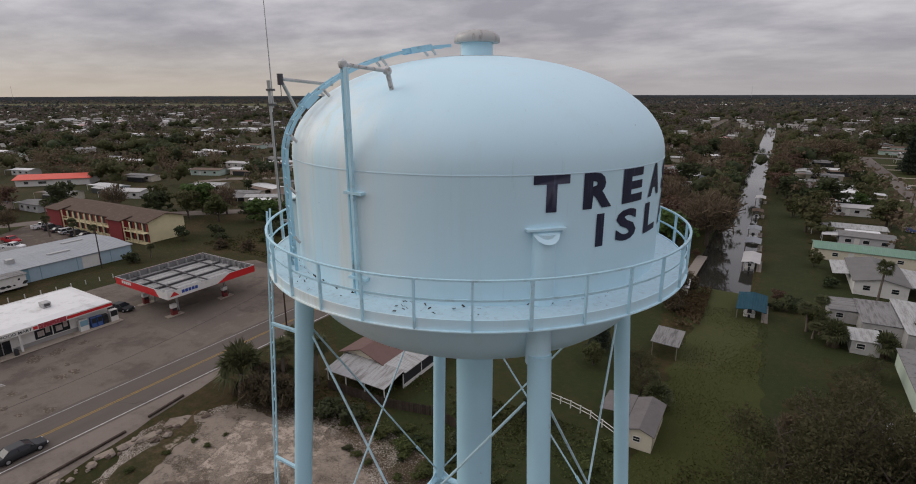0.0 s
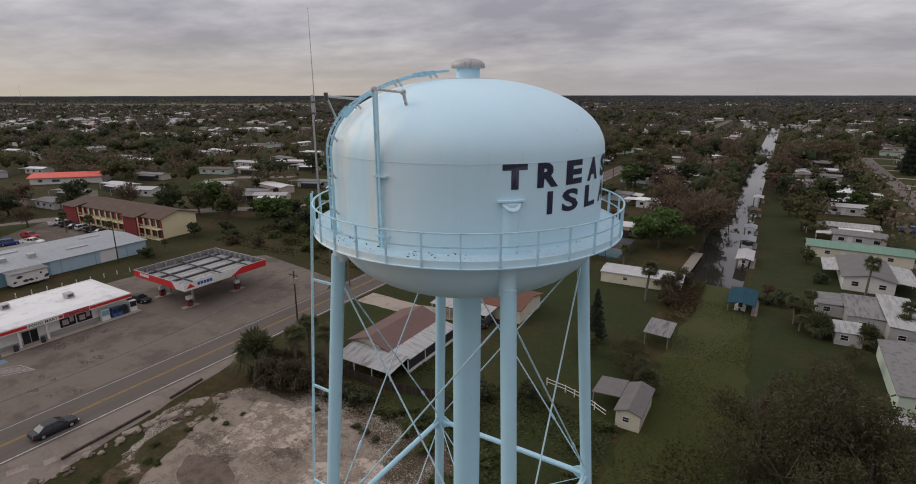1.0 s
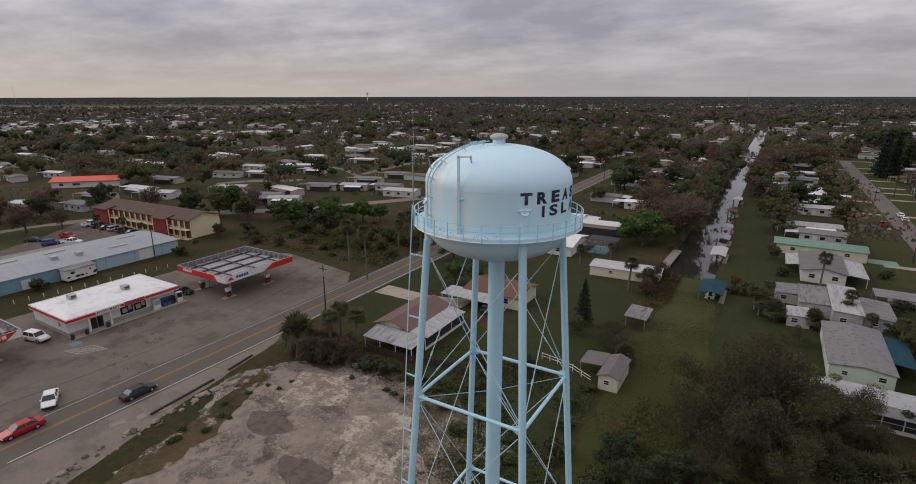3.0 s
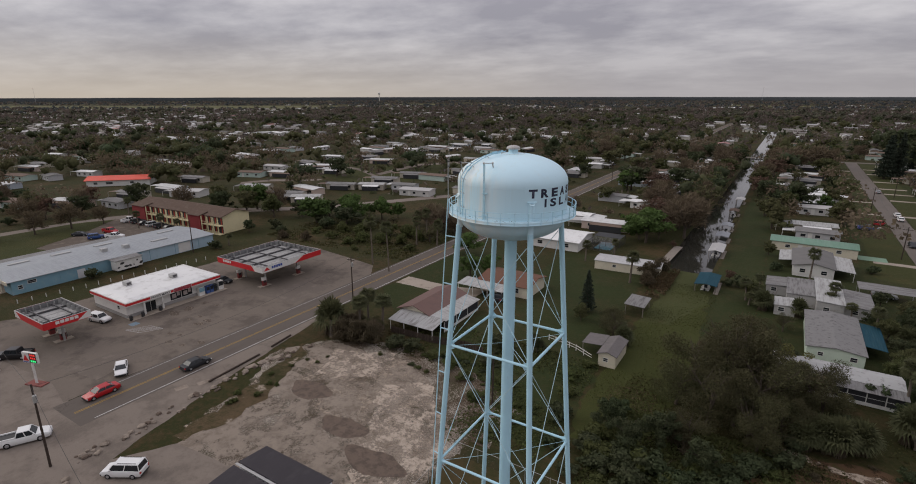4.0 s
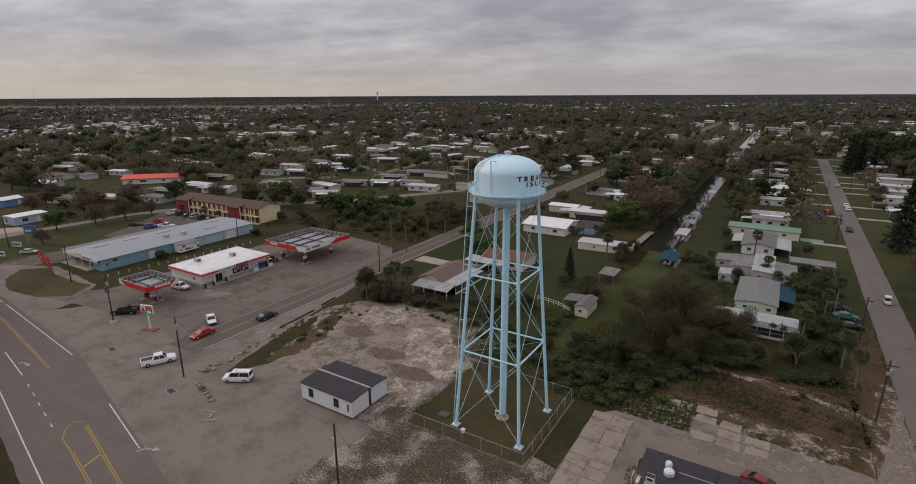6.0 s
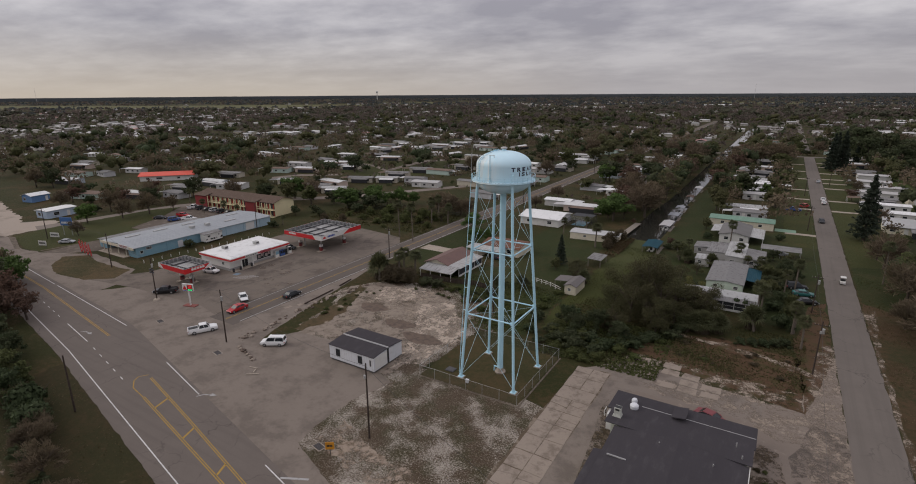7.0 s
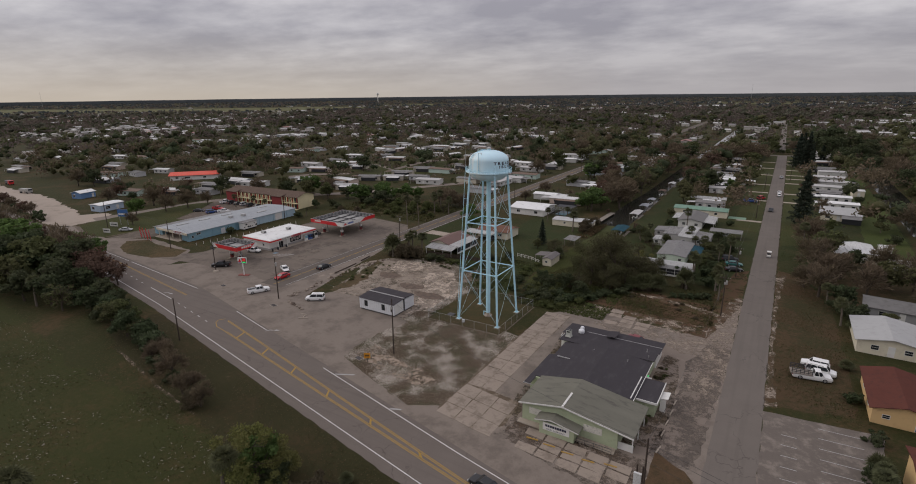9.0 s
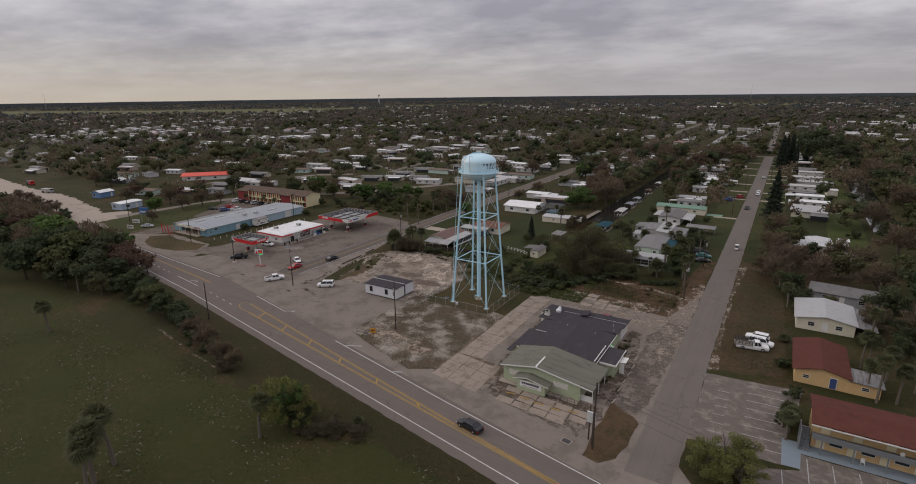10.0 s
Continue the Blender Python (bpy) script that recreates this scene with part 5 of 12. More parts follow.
part("stay", Geo().box(-0.02, 0.9, -0.02, 0.02, 34.6, 34.66, Matrix.Translation((ax, ay, 0)) @ Matrix.Rotation(math.atan2(-ay, -ax), 4, "Z")), GALV, mast)
davit = thing("davit", "grey steel davit bracket on the tank shoulder", "bracket")
b0, b1, b2 = Vector((-2.76, -2.95, 37.30)), Vector((-2.55, -3.62, 38.12)), Vector((-2.28, -2.42, 38.02))
part("arm", Geo().tube(b1, b2, 0.035, 0.035, 8).tube(b1, b0, 0.035, 0.035, 8), GALV, davit, "", True)
part("pulley", Geo().tube(b1 + Vector((0, 0, -0.12)), b1 + Vector((0, 0, 0.10)), 0.06, 0.06, 8), STEEL, davit)
part("rope", Geo().tube(b1, (-2.58, -3.66, 34.3), 0.008, 0.008, 5), STEEL, davit)
# lettering wrapped round the shell
PITCH = radians(12.75)


def wrap(centre, zc):
    def place(x, y):
        a = centre + x / R
        return ((R + 0.012) * math.cos(a), (R + 0.012) * math.sin(a), zc + y)
    return place


for k, ch in enumerate("TREASURE"):
    lettering(ch, DARKBLUE, tower, "letter", 0.67, 0.64, wrap(radians(-43.7) + PITCH * k, 36.18), "", 0.05, 0.11)
for k, ch in enumerate("ISLAND"):
    wide = 0.18 if ch == "I" else 0.66
    ang = radians(-29.8) if k == 0 else radians(-19.8) + PITCH * (k - 1) * 1.04
    lettering(ch, DARKBLUE, tower, "letter", wide, 0.61, wrap(ang, 35.445), "", 0.035 if k else 0.0, 0.11)

# compound fence
fence = thing("compound_fence", "chain-link fence on galvanised posts round the tower", "fence")
FX0, FX1, FY0, FY1 = -11.6, 7.0, -8.0, 10.0
for (ax_, ay_), (bx_, by_) in (((FX0, FY0), (FX1, FY0)), ((FX1, FY0), (FX1, FY1)), ((FX1, FY1), (FX0, FY1)), ((FX0, FY1), (FX0, FY0))):
    L = math.hypot(bx_ - ax_, by_ - ay_)
    n = int(L / 3)
    for i in range(n):
        x, y = ax_ + (bx_ - ax_) * i / n, ay_ + (by_ - ay_) * i / n
        part("post", Geo().tube((x, y, 0), (x, y, 1.95), 0.035, 0.035, 8), GALV, fence)
    part("fence_rail", Geo().tube((ax_, ay_, 1.85), (bx_, by_, 1.85), 0.022, 0.022, 6), GALV, fence)
    part("netting", Geo().add([(ax_, ay_, 0.05), (bx_, by_, 0.05), (bx_, by_, 1.84), (ax_, ay_, 1.84)], [(0, 1, 2, 3)]), CHAINLINK, fence)
sheet("compound_kerb", [(FX0 - 0.4, FY0 - 0.5), (FX1 + 0.5, FY0 - 0.5), (FX1 + 0.5, FY1), (FX1 + 0.2, FY1), (FX1 + 0.2, FY0 - 0.2), (FX0 - 0.4, FY0 - 0.2)], 0.06, KERB, "low concrete kerb along the fence", category="kerb")
sheet("compound_grass", [(FX0, FY0), (FX1, FY0), (FX1, FY1), (FX0, FY1)], 0.034, ground_mat("compound_ground", (0.050, 0.050, 0.020), (0.070, 0.056, 0.030), (0.12, 0.10, 0.075), (0.42, 0.60), (0.68, 0.76)), "short grass inside the tower compound", 0.2, 41)
single("meter_box", Geo().box(-3.4, -2.9, -6.3, -5.9, 0, 0.55).box(-3.45, -2.85, -6.35, -5.85, 0.55, 0.62), TRAILERWALL, "small pale utility box on the grass", "utility box")
single("vault_hatch", Geo().box(-8.6, -7.0, -4.6, -3.2, 0.0, 0.18).box(-8.4, -7.2, -4.4, -3.4, 0.18, 0.22), STEEL, "dark steel hatch in a concrete frame", "hatch")

# ---- buildings ----
def side_frame(w, d, side):
    """Matrix from a face's own axes (x along it, y outward, z up) to the house's."""
    return {"S": pose(0, -d / 2, 0, 0, 0, 180), "N": pose(0, d / 2, 0), "E": pose(w / 2, 0, 0, 0, 0, -90), "W": pose(-w / 2, 0, 0, 0, 0, 90)}[side]


def add_window(root, w, d, side, u, z0, ww, hh, frame_mat=None, pane=None, bars=1):
    """A framed window set in a face: side, offset along it (seen from inside, left to right), sill height, size."""
    m = side_frame(w, d, side)
    fr = Geo()
    t = 0.07
    fr.box(u - ww / 2 - t, u + ww / 2 + t, -0.02, 0.05, z0 - t, z0, m).box(u - ww / 2 - t, u + ww / 2 + t, -0.02, 0.05, z0 + hh, z0 + hh + t, m)
    fr.box(u - ww / 2 - t, u - ww / 2, -0.02, 0.05, z0, z0 + hh, m).box(u + ww / 2, u + ww / 2 + t, -0.02, 0.05, z0, z0 + hh, m)
    for k in range(bars):
        q = z0 + hh * (k + 1) / (bars + 1)
        fr.box(u - ww / 2, u + ww / 2, -0.01, 0.035, q - 0.02, q + 0.02, m)
    win = part("window", fr, frame_mat or WHITE, root)
    part("pane", Geo().box(u - ww / 2, u + ww / 2, -0.02, 0.012, z0, z0 + hh, m), pane or GLASS, win)
    return win


def add_door(root, w, d, side, u, ww=0.95, hh=2.05, material=None, z0=0.1):
    m = side_frame(w, d, side)
    door = part("door", Geo().box(u - ww / 2, u + ww / 2, -0.02, 0.03, z0, z0 + hh, m), material or WHITE, root)
    part("door_frame", Geo().box(u - ww / 2 - 0.08, u - ww / 2, -0.02, 0.05, z0, z0 + hh + 0.08, m).box(u + ww / 2, u + ww / 2 + 0.08, -0.02, 0.05, z0, z0 + hh + 0.08, m).box(u - ww / 2, u + ww / 2, -0.02, 0.05, z0 + hh, z0 + hh + 0.08, m), WHITE, door)
    return door


def gable_walls(w, d, h, rise, ridge):
    g = Geo().box(-w / 2, w / 2, -d / 2, d / 2, -0.1, h)
    if ridge == "y" and rise > 0:
        for y in (-d / 2, d / 2 - 0.15):
            g.add([(-w / 2, y, h), (w / 2, y, h), (0, y, h + rise), (-w / 2, y + 0.15, h), (w / 2, y + 0.15, h), (0, y + 0.15, h + rise)], [(0, 1, 2), (5, 4, 3), (0, 3, 4, 1), (1, 4, 5, 2), (2, 5, 3, 0)])
    elif rise > 0:
        for x in (-w / 2, w / 2 - 0.15):
            g.add([(x, -d / 2, h), (x, d / 2, h), (x, 0, h + rise), (x + 0.15, -d / 2, h), (x + 0.15, d / 2, h), (x + 0.15, 0, h + rise)], [(2, 1, 0), (3, 4, 5), (1, 4, 3, 0), (2, 5, 4, 1), (0, 3, 5, 2)])
    return g


def gable_roof(w, d, h, rise, ridge, over=0.4, t=0.12):
    g = Geo()
    if ridge == "x":
        hw_, hd = w / 2 + over, d / 2 + over
        drop = rise * over / (d / 2)
        for s in (-1, 1):
            p = [(-hw_, s * hd, h - drop), (hw_, s * hd, h - drop), (hw_, 0, h + rise), (-hw_, 0, h + rise)]
            g.add([(x, y, z + 0.02) for x, y, z in p] + [(x, y, z + 0.02 + t) for x, y, z in p], [(0, 1, 2, 3) if s > 0 else (3, 2, 1, 0), (7, 6, 5, 4) if s > 0 else (4, 5, 6, 7), (0, 4, 5, 1), (1, 5, 6, 2), (3, 7, 4, 0)])
    else:
        hw_, hd = w / 2 + over, d / 2 + over
        drop = rise * over / (w / 2)
        for s in (-1, 1):
            p = [(s * hw_, -hd, h - drop), (s * hw_, hd, h - drop), (0, hd, h + rise), (0, -hd, h + rise)]
            g.add([(x, y, z + 0.02) for x, y, z in p] + [(x, y, z + 0.02 + t) for x, y, z in p], [(0, 1, 2, 3) if s < 0 else (3, 2, 1, 0), (7, 6, 5, 4) if s < 0 else (4, 5, 6, 7), (0, 4, 5, 1), (1, 5, 6, 2), (3, 7, 4, 0)])
    return g


def lean_roof(x0, x1, y0, y1, z_a, z_b, axis, t=0.08):
    """A single sloping sheet: height z_a at the low end of axis, z_b at its high end."""
    if axis == "x":
        p = [(x0, y0, z_a), (x1, y0, z_b), (x1, y1, z_b), (x0, y1, z_a)]
    else:
        p = [(x0, y0, z_a), (x1, y0, z_a), (x1, y1, z_b), (x0, y1, z_b)]
    return Geo().add([*p, *[(x, y, z + t) for x, y, z in p]], [(3, 2, 1, 0), (4, 5, 6, 7), (0, 1, 5, 4), (1, 2, 6, 5), (2, 3, 7, 6), (3, 0, 4, 7)])


def house(name, label, category, cx, cy, w, d, h, rise, ridge, wall, roof, rot=0.0, over=0.4, wins=(), doors=(), group="", t=0.12):
    root = thing(name, label, category, pose(cx, cy, 0, 0, 0, rot), group)
    part("wall", gable_walls(w, d, h, rise, ridge), wall, root)
    part("roof", gable_roof(w, d, h, rise, ridge, over, t), roof, root)
    for q in wins:
        add_window(root, w, d, *q)
    for q in doors:
        add_door(root, w, d, *q)
    return root


def bars(parent, name, m, x0, x1, z0, z1, n, material, rnd, gap=0.18, y=0.012):
    """A run of plain bars in the place of writing."""
    step = (x1 - x0) / n
    for k in range(n):
        a = x0 + step * k
        part(name, Geo().box(a, a + step * (1 - gap), 0, y, z0 + rnd.random() * 0.05 * (z1 - z0), z1, m), material, parent)


rnd = random.Random(5)

# fuel station shop
shop = thing("fuel_station_shop", "white flat-roofed station shop with red stripe fascia", "shop", pose(-95.4, 19.8, 0))
W_, D_ = 12.8, 19.6
part("wall", Geo().box(-6.4, 6.4, -9.8, 9.8, -0.1, 3.0), WHITE, shop, "white painted block wall")
part("plinth", Geo().box(-6.42, 6.42, -9.82, 9.82, -0.1, 0.75), paint("grey_block", (0.30, 0.29, 0.28), 0.8, 0.15, 1.0), shop)
part("roof", Geo().box(-6.3, 7.6, -10.2, 10.0, 3.62, 3.70).add([(-6.3, -10.2, 3.7), (7.6, -10.2, 3.7), (7.6, 10.0, 3.7), (-6.3, 10.0, 3.7), (-5.0, -8.8, 4.05), (6.2, -8.8, 4.05), (6.2, 8.6, 4.05), (-5.0, 8.6, 4.05)], [(4, 5, 6, 7), (0, 1, 5, 4), (1, 2, 6, 5), (2, 3, 7, 6), (3, 0, 4, 7)]), ROOFWHITE, shop, "white membrane roof")
part("fascia", Geo().box(7.6, 7.75, -10.35, 10.15, 2.9, 3.75).box(-6.4, 7.6, -10.35, -10.2, 2.9, 3.75).box(-6.4, 7.6, 10.0, 10.15, 2.9, 3.75).box(-6.55, -6.4, -10.35, 10.15, 2.9, 3.75), WHITE, shop)
part("soffit", Geo().box(6.4, 7.6, -10.2, 10.0, 2.9, 2.96), WHITE, shop)
for stripe_geo in (Geo().box(7.75, 7.77, -10.37, -5.6, 3.08, 3.56), Geo().box(7.75, 7.77, 3.3, 10.17, 3.08, 3.56), Geo().box(7.75, 7.77, -1.3, -0.7, 3.08, 3.56), Geo().box(-6.57, 7.77, -10.37, -10.35, 3.08, 3.56)):
    part("stripe", stripe_geo, RED, shop, "red stripe")
FACE_E = Matrix(((0, 0, 1, 7.79), (1, 0, 0, -3.4), (0, 1, 0, 3.3), (0, 0, 0, 1)))
lettering("FOOD MART", PLASTIC, shop, "lettering", 3.9, 0.42, lambda x, y: (7.785, -3.4 + x, 3.31 + y), "dark shop lettering", 0.01)
part("banner", Geo().box(7.75, 7.79, -0.6, 3.2, 2.95, 3.75), paint("red_banner", (0.34, 0.03, 0.05), 0.5, 0.4, 1.5, (0.6, 0.5, 0.5), 0.6), shop)
for u, ww in ((0.3, 2.2), (2.8, 2.2)):
    add_window(shop, W_, D_, "E", u * -1, 0.95, ww, 1.6, PLASTIC, bars=0)
    part("poster", Geo().box(6.42, 6.44, u - 0.8, u + 0.1, 1.2, 2.1).box(6.42, 6.44, u + 0.3, u + 0.9, 1.5, 2.4), paint("window_poster", (0.42, 0.38, 0.36), 0.5, 0.5, 2.0, (0.3, 0.04, 0.04), 0.7), shop)
for u in (-5.6, -4.5):
    add_door(shop, W_, D_, "E", -u, 1.0, 2.1, GLASS)
part("entry_post", Geo().box(7.2, 7.5, -6.9, -6.6, 0, 2.9), WHITE, shop)
part("entry_post", Geo().box(7.2, 7.5, -3.2, -2.9, 0, 2.9), WHITE, shop)
add_window(shop, W_, D_, "S", -3.5, 1.5, 0.9, 0.7)
for q in ((-2.0, -5.0), (1.5, 3.0)):
    u_ = thing("rooftop_unit", "grey rooftop air-conditioning unit", "air conditioner", pose(-95.4 + q[0], 19.8 + q[1], 4.05))
    part("casing", Geo().box(-0.75, 0.75, -0.6, 0.6, 0.1, 0.85), GALV, u_)
    part("grille", Geo().box(-0.77, 0.77, -0.4, 0.4, 0.25, 0.7), STEEL, u_)
    part("curb", Geo().box(-0.6, 0.6, -0.5, 0.5, 0, 0.1), STEEL, u_)
for k, (yy, mt, lb, ww, hh) in enumerate(((25.4, WHITE, "white ice chest by the shop wall", 1.3, 1.9), (26.9, paint("vend_blue", (0.04, 0.09, 0.26), 0.5), "blue vending machine by the shop wall", 0.8, 1.7), (27.8, paint("vend_blue", (0.04, 0.09, 0.26), 0.5), "blue vending machine by the shop wall", 0.8, 1.7), (28.7, PLASTIC, "dark vending machine by the shop wall", 0.8, 1.6), (30.1, WHITE, "white ice chest by the shop corner", 1.2, 2.0))):
    v_ = thing("vending_machine" if k in (1, 2, 3) else "ice_chest", lb, "vending machine" if k in (1, 2, 3) else "ice chest", pose(-88.3, yy, 0.12))
    part("body", Geo().box(-0.4, 0.4, -ww / 2, ww / 2, 0, hh), mt, v_)
    part("front", Geo().box(0.4, 0.43, -ww / 2 + 0.06, ww / 2 - 0.06, hh * 0.45, hh - 0.1), GLASS if k else BLUEWALL, v_)
for yy in (9.9, 12.2, 15.8):
    single("litter_bin", Geo().lathe([(0.26, 0), (0.32, 0.05), (0.32, 0.75), (0.24, 0.95), (0.001, 1.0)], 12), PLASTIC, "round black litter bin on the walk", "litter bin", smooth=True).matrix_world = pose(-87.4, yy, 0.12)


def fuel_canopy(x0, x1, y0, y1, zb, zt, label, big):
    cx, cy = (x0 + x1) / 2, (y0 + y1) / 2
    hx, hy = (x1 - x0) / 2, (y1 - y0) / 2
    c = thing("fuel_canopy", label, "canopy", pose(cx, cy, 0))
    part("deck", Geo().box(-hx + 0.1, hx - 0.1, -hy + 0.1, hy - 0.1, zb + 0.05, zb + 0.20), paint("canopy_deck", (0.34, 0.335, 0.325), 0.7, 0.2, 0.5, (0.10, 0.095, 0.09), 0.8), c, "pale stained sheet metal deck")
    for s, ax_ in ((-1, "x"), (1, "x"), (-1, "y"), (1, "y")):
        g = Geo().box(s * hx - 0.05, s * hx + 0.05, -hy, hy, zb, zt) if ax_ == "x" else Geo().box(-hx + 0.05, hx - 0.05, s * hy - 0.05, s * hy + 0.05, zb, zt)
        part("fascia", g, RED, c, "red fascia panel")
        g = Geo().box(s * (hx - 0.09) - 0.03, s * (hx - 0.09) + 0.03, -hy + 0.12, hy - 0.12, zb + 0.1, zt - 0.03) if ax_ == "x" else Geo().box(-hx + 0.12, hx - 0.12, s * (hy - 0.09) - 0.03, s * (hy - 0.09) + 0.03, zb + 0.1, zt - 0.03)
        part("liner", g, paint("grey_liner", (0.17, 0.17, 0.17), 0.7, 0.2, 0.8), c, "grey back of the fascia")
        g = Geo().box(s * hx - 0.08, s * hx + 0.06, -hy - 0.06, hy + 0.06, zt, zt + 0.03) if ax_ == "x" else Geo().box(-hx + 0.08, hx - 0.08, s * hy - 0.08, s * hy + 0.06, zt, zt + 0.03)
        part("coping", g, GALV, c)
    n = 9 if big else 6
    for i in range(n + 1):
        y = -hy + 0.3 + (2 * hy - 0.6) * i / n
        for s in (-1, 1):
            part("fascia_rib", Geo().box(s * (hx - 0.42) - 0.30, s * (hx - 0.42) + 0.30, y - 0.03, y + 0.03, zb + 0.2, zt - 0.12), GALV, c)
        x = -hx + 0.3 + (2 * hx - 0.6) * i / n
        for s in (-1, 1):
            part("fascia_rib", Geo().box(x - 0.03, x + 0.03, s * (hy - 0.42) - 0.30, s * (hy - 0.42) + 0.30, zb + 0.2, zt - 0.12), GALV, c)
    for k in range(4 if big else 2):
        x = -hx + 2 * hx * (k + 0.5) / (4 if big else 2)
        part("beam", Geo().box(x - 0.12, x + 0.12, -hy + 0.5, hy - 0.5, zb + 0.2, zb + 0.55), STEEL, c)
    for k in range(3 if big else 2):
        y = -hy + 2 * hy * (k + 0.5) / (3 if big else 2)
        part("beam", Geo().box(-hx + 0.5, hx - 0.5, y - 0.10, y + 0.10, zb + 0.56, zb + 0.80), STEEL, c)
    for k in range(12 if big else 6):
        x = -hx + 2 * hx * (k + 0.5) / (12 if big else 6)
        part("deck_rib", Geo().box(x - 0.04, x + 0.04, -hy + 0.4, hy - 0.4, zb + 0.2, zb + 0.27), GALV, c)
    for sx in (-0.45, 0.45):
        for sy in ((-0.55, 0.55) if big else (0,)):
            part("column", Geo().box(sx * hx - 0.16, sx * hx + 0.16, sy * hy - 0.16, sy * hy + 0.16, 0.1, zb + 0.1), GALV, c)
    return c, hx, hy


can, hx_, hy_ = fuel_canopy(-95.0, -78.6, 34.6, 52.2, 4.2, 5.5, "large red fuel canopy with open steel deck", True)
S_ = pose(0, -hy_ - 0.06, 0)
E_ = pose(hx_ + 0.06, 0, 0, 0, 0, 90)
part("white_panel", Geo().add([(5.6, -hy_ - 0.065, 4.22), (hx_ + 0.06, -hy_ - 0.065, 4.22), (hx_ + 0.06, -hy_ - 0.065, 5.5), (4.4, -hy_ - 0.065, 5.5)], [(0, 1, 2, 3)]), WHITE, can, "white fascia wedge")
part("white_panel", Geo().add([(hx_ + 0.065, -hy_ - 0.06, 4.22), (hx_ + 0.065, 0.5, 4.22), (hx_ + 0.065, 3.2, 5.5), (hx_ + 0.065, -hy_ - 0.06, 5.5)], [(0, 1, 2, 3)]), WHITE, can, "white fascia wedge")
part("triangle_mark", Geo().add([(hx_ + 0.075, -hy_ + 0.3, 4.6), (hx_ + 0.075, -hy_ + 2.0, 4.6), (hx_ + 0.075, -hy_ + 1.15, 5.42)], [(0, 1, 2)]), RED, can)
for k in range(5):
    part("mark_bar", Geo().box(hx_ + 0.066, hx_ + 0.08, -hy_ + 2.5 + 0.62 * k, -hy_ + 3.0 + 0.62 * k, 4.72, 5.28), paint("mark_blue", (0.02, 0.06, 0.30), 0.4), can)
    part("mark_bar", Geo().box(-hx_ + 2.2 + 0.62 * k, -hx_ + 2.7 + 0.62 * k, -hy_ - 0.08, -hy_ - 0.066, 4.72, 5.28), WHITE, can)
can2, hx2, hy2 = fuel_canopy(-97.0, -85.6, -4.8, 2.6, 4.15, 5.4, "small red and white fuel canopy", False)
part("white_panel", Geo().add([(-hx2 - 0.06, -hy2 - 0.065, 4.22), (-hx2 + 2.2, -hy2 - 0.065, 4.22), (-hx2 + 0.6, -hy2 - 0.065, 5.4), (-hx2 - 0.06, -hy2 - 0.065, 5.4)], [(0, 1, 2, 3)]), WHITE, can2, "white fascia wedge")
part("white_panel", Geo().add([(hx2 + 0.065, hy2 - 2.2, 4.22), (hx2 + 0.065, hy2, 4.22), (hx2 + 0.065, hy2, 5.4), (hx2 + 0.065, hy2 - 0.5, 5.4)], [(0, 1, 2, 3)]), WHITE, can2, "white fascia wedge")
for k in range(5):
    part("mark_bar", Geo().box(hx2 + 0.066, hx2 + 0.08, -1.9 + 0.74 * k, -1.3 + 0.74 * k, 4.65, 5.2), WHITE, can2)


def fuel_pump(x, y, rot=0.0):
    p = thing("fuel_pump", "red and white fuel pump on a concrete island", "fuel pump", pose(x, y, 0.02, 0, 0, rot), "pumps under the canopies")
    part("island", Geo().box(-0.6, 0.6, -1.5, 1.5, 0, 0.16), CONCRETE, p)
    part("cabinet", Geo().box(-0.30, 0.30, -0.45, 0.45, 0.16, 1.45), paint("dull_red_pump", (0.16, 0.022, 0.022), 0.5, 0.15, 2.0), p, "dull red pump cabinet")
    part("display", Geo().box(-0.33, 0.33, -0.36, 0.36, 0.95, 1.38), PLASTIC, p, "black display panel")
    part("canopy_head", Geo().box(-0.32, 0.32, -0.50, 0.50, 1.45, 2.15), WHITE, p)
    part("hose", Geo().path([(0.34, 0.5, 1.7), (0.5, 0.56, 1.0), (0.42, 0.52, 0.5), (0.34, 0.48, 1.1)], 0.03, 6), PLASTIC, p)
    return p


pump = fuel_pump(-81.4, 36.8)
for x, y in ((-81.4, 47.0), (-91.0, 37.2), (-91.0, 47.0), (-93.6, -1.1), (-89.2, -1.1)):
    copy_thing(pump, pose(x, y, 0.02))

# long blue building
blue = thing("blue_building", "long pale blue metal shop building", "building", pose(-133.2, 27.6, 0))
part("wall", Geo().box(-9.2, 9.2, -21.0, 24.8, -0.1, 3.0).box(4.8, 9.2, -24.4, -21.0, -0.1, 3.0).add([(-9.2, 24.8, 3.0), (9.2, 24.8, 3.0), (0, 24.8, 3.7), (-9.2, 24.7, 3.0), (9.2, 24.7, 3.0), (0, 24.7, 3.7)], [(2, 1, 0), (3, 4, 5), (1, 4, 3, 0), (2, 5, 4, 1), (0, 3, 5, 2)]), BLUEWALL, blue)
part("roof", gable_roof(18.4, 49.6, 3.05, 0.5, "y", 0.35, 0.12), BLUEROOF, blue, "pale blue-grey ribbed metal roof")
part("back_roof", lean_roof(-14.5, -9.3, -24, 10, 2.7, 2.95, "x"), RUSTROOF_Y, blue)
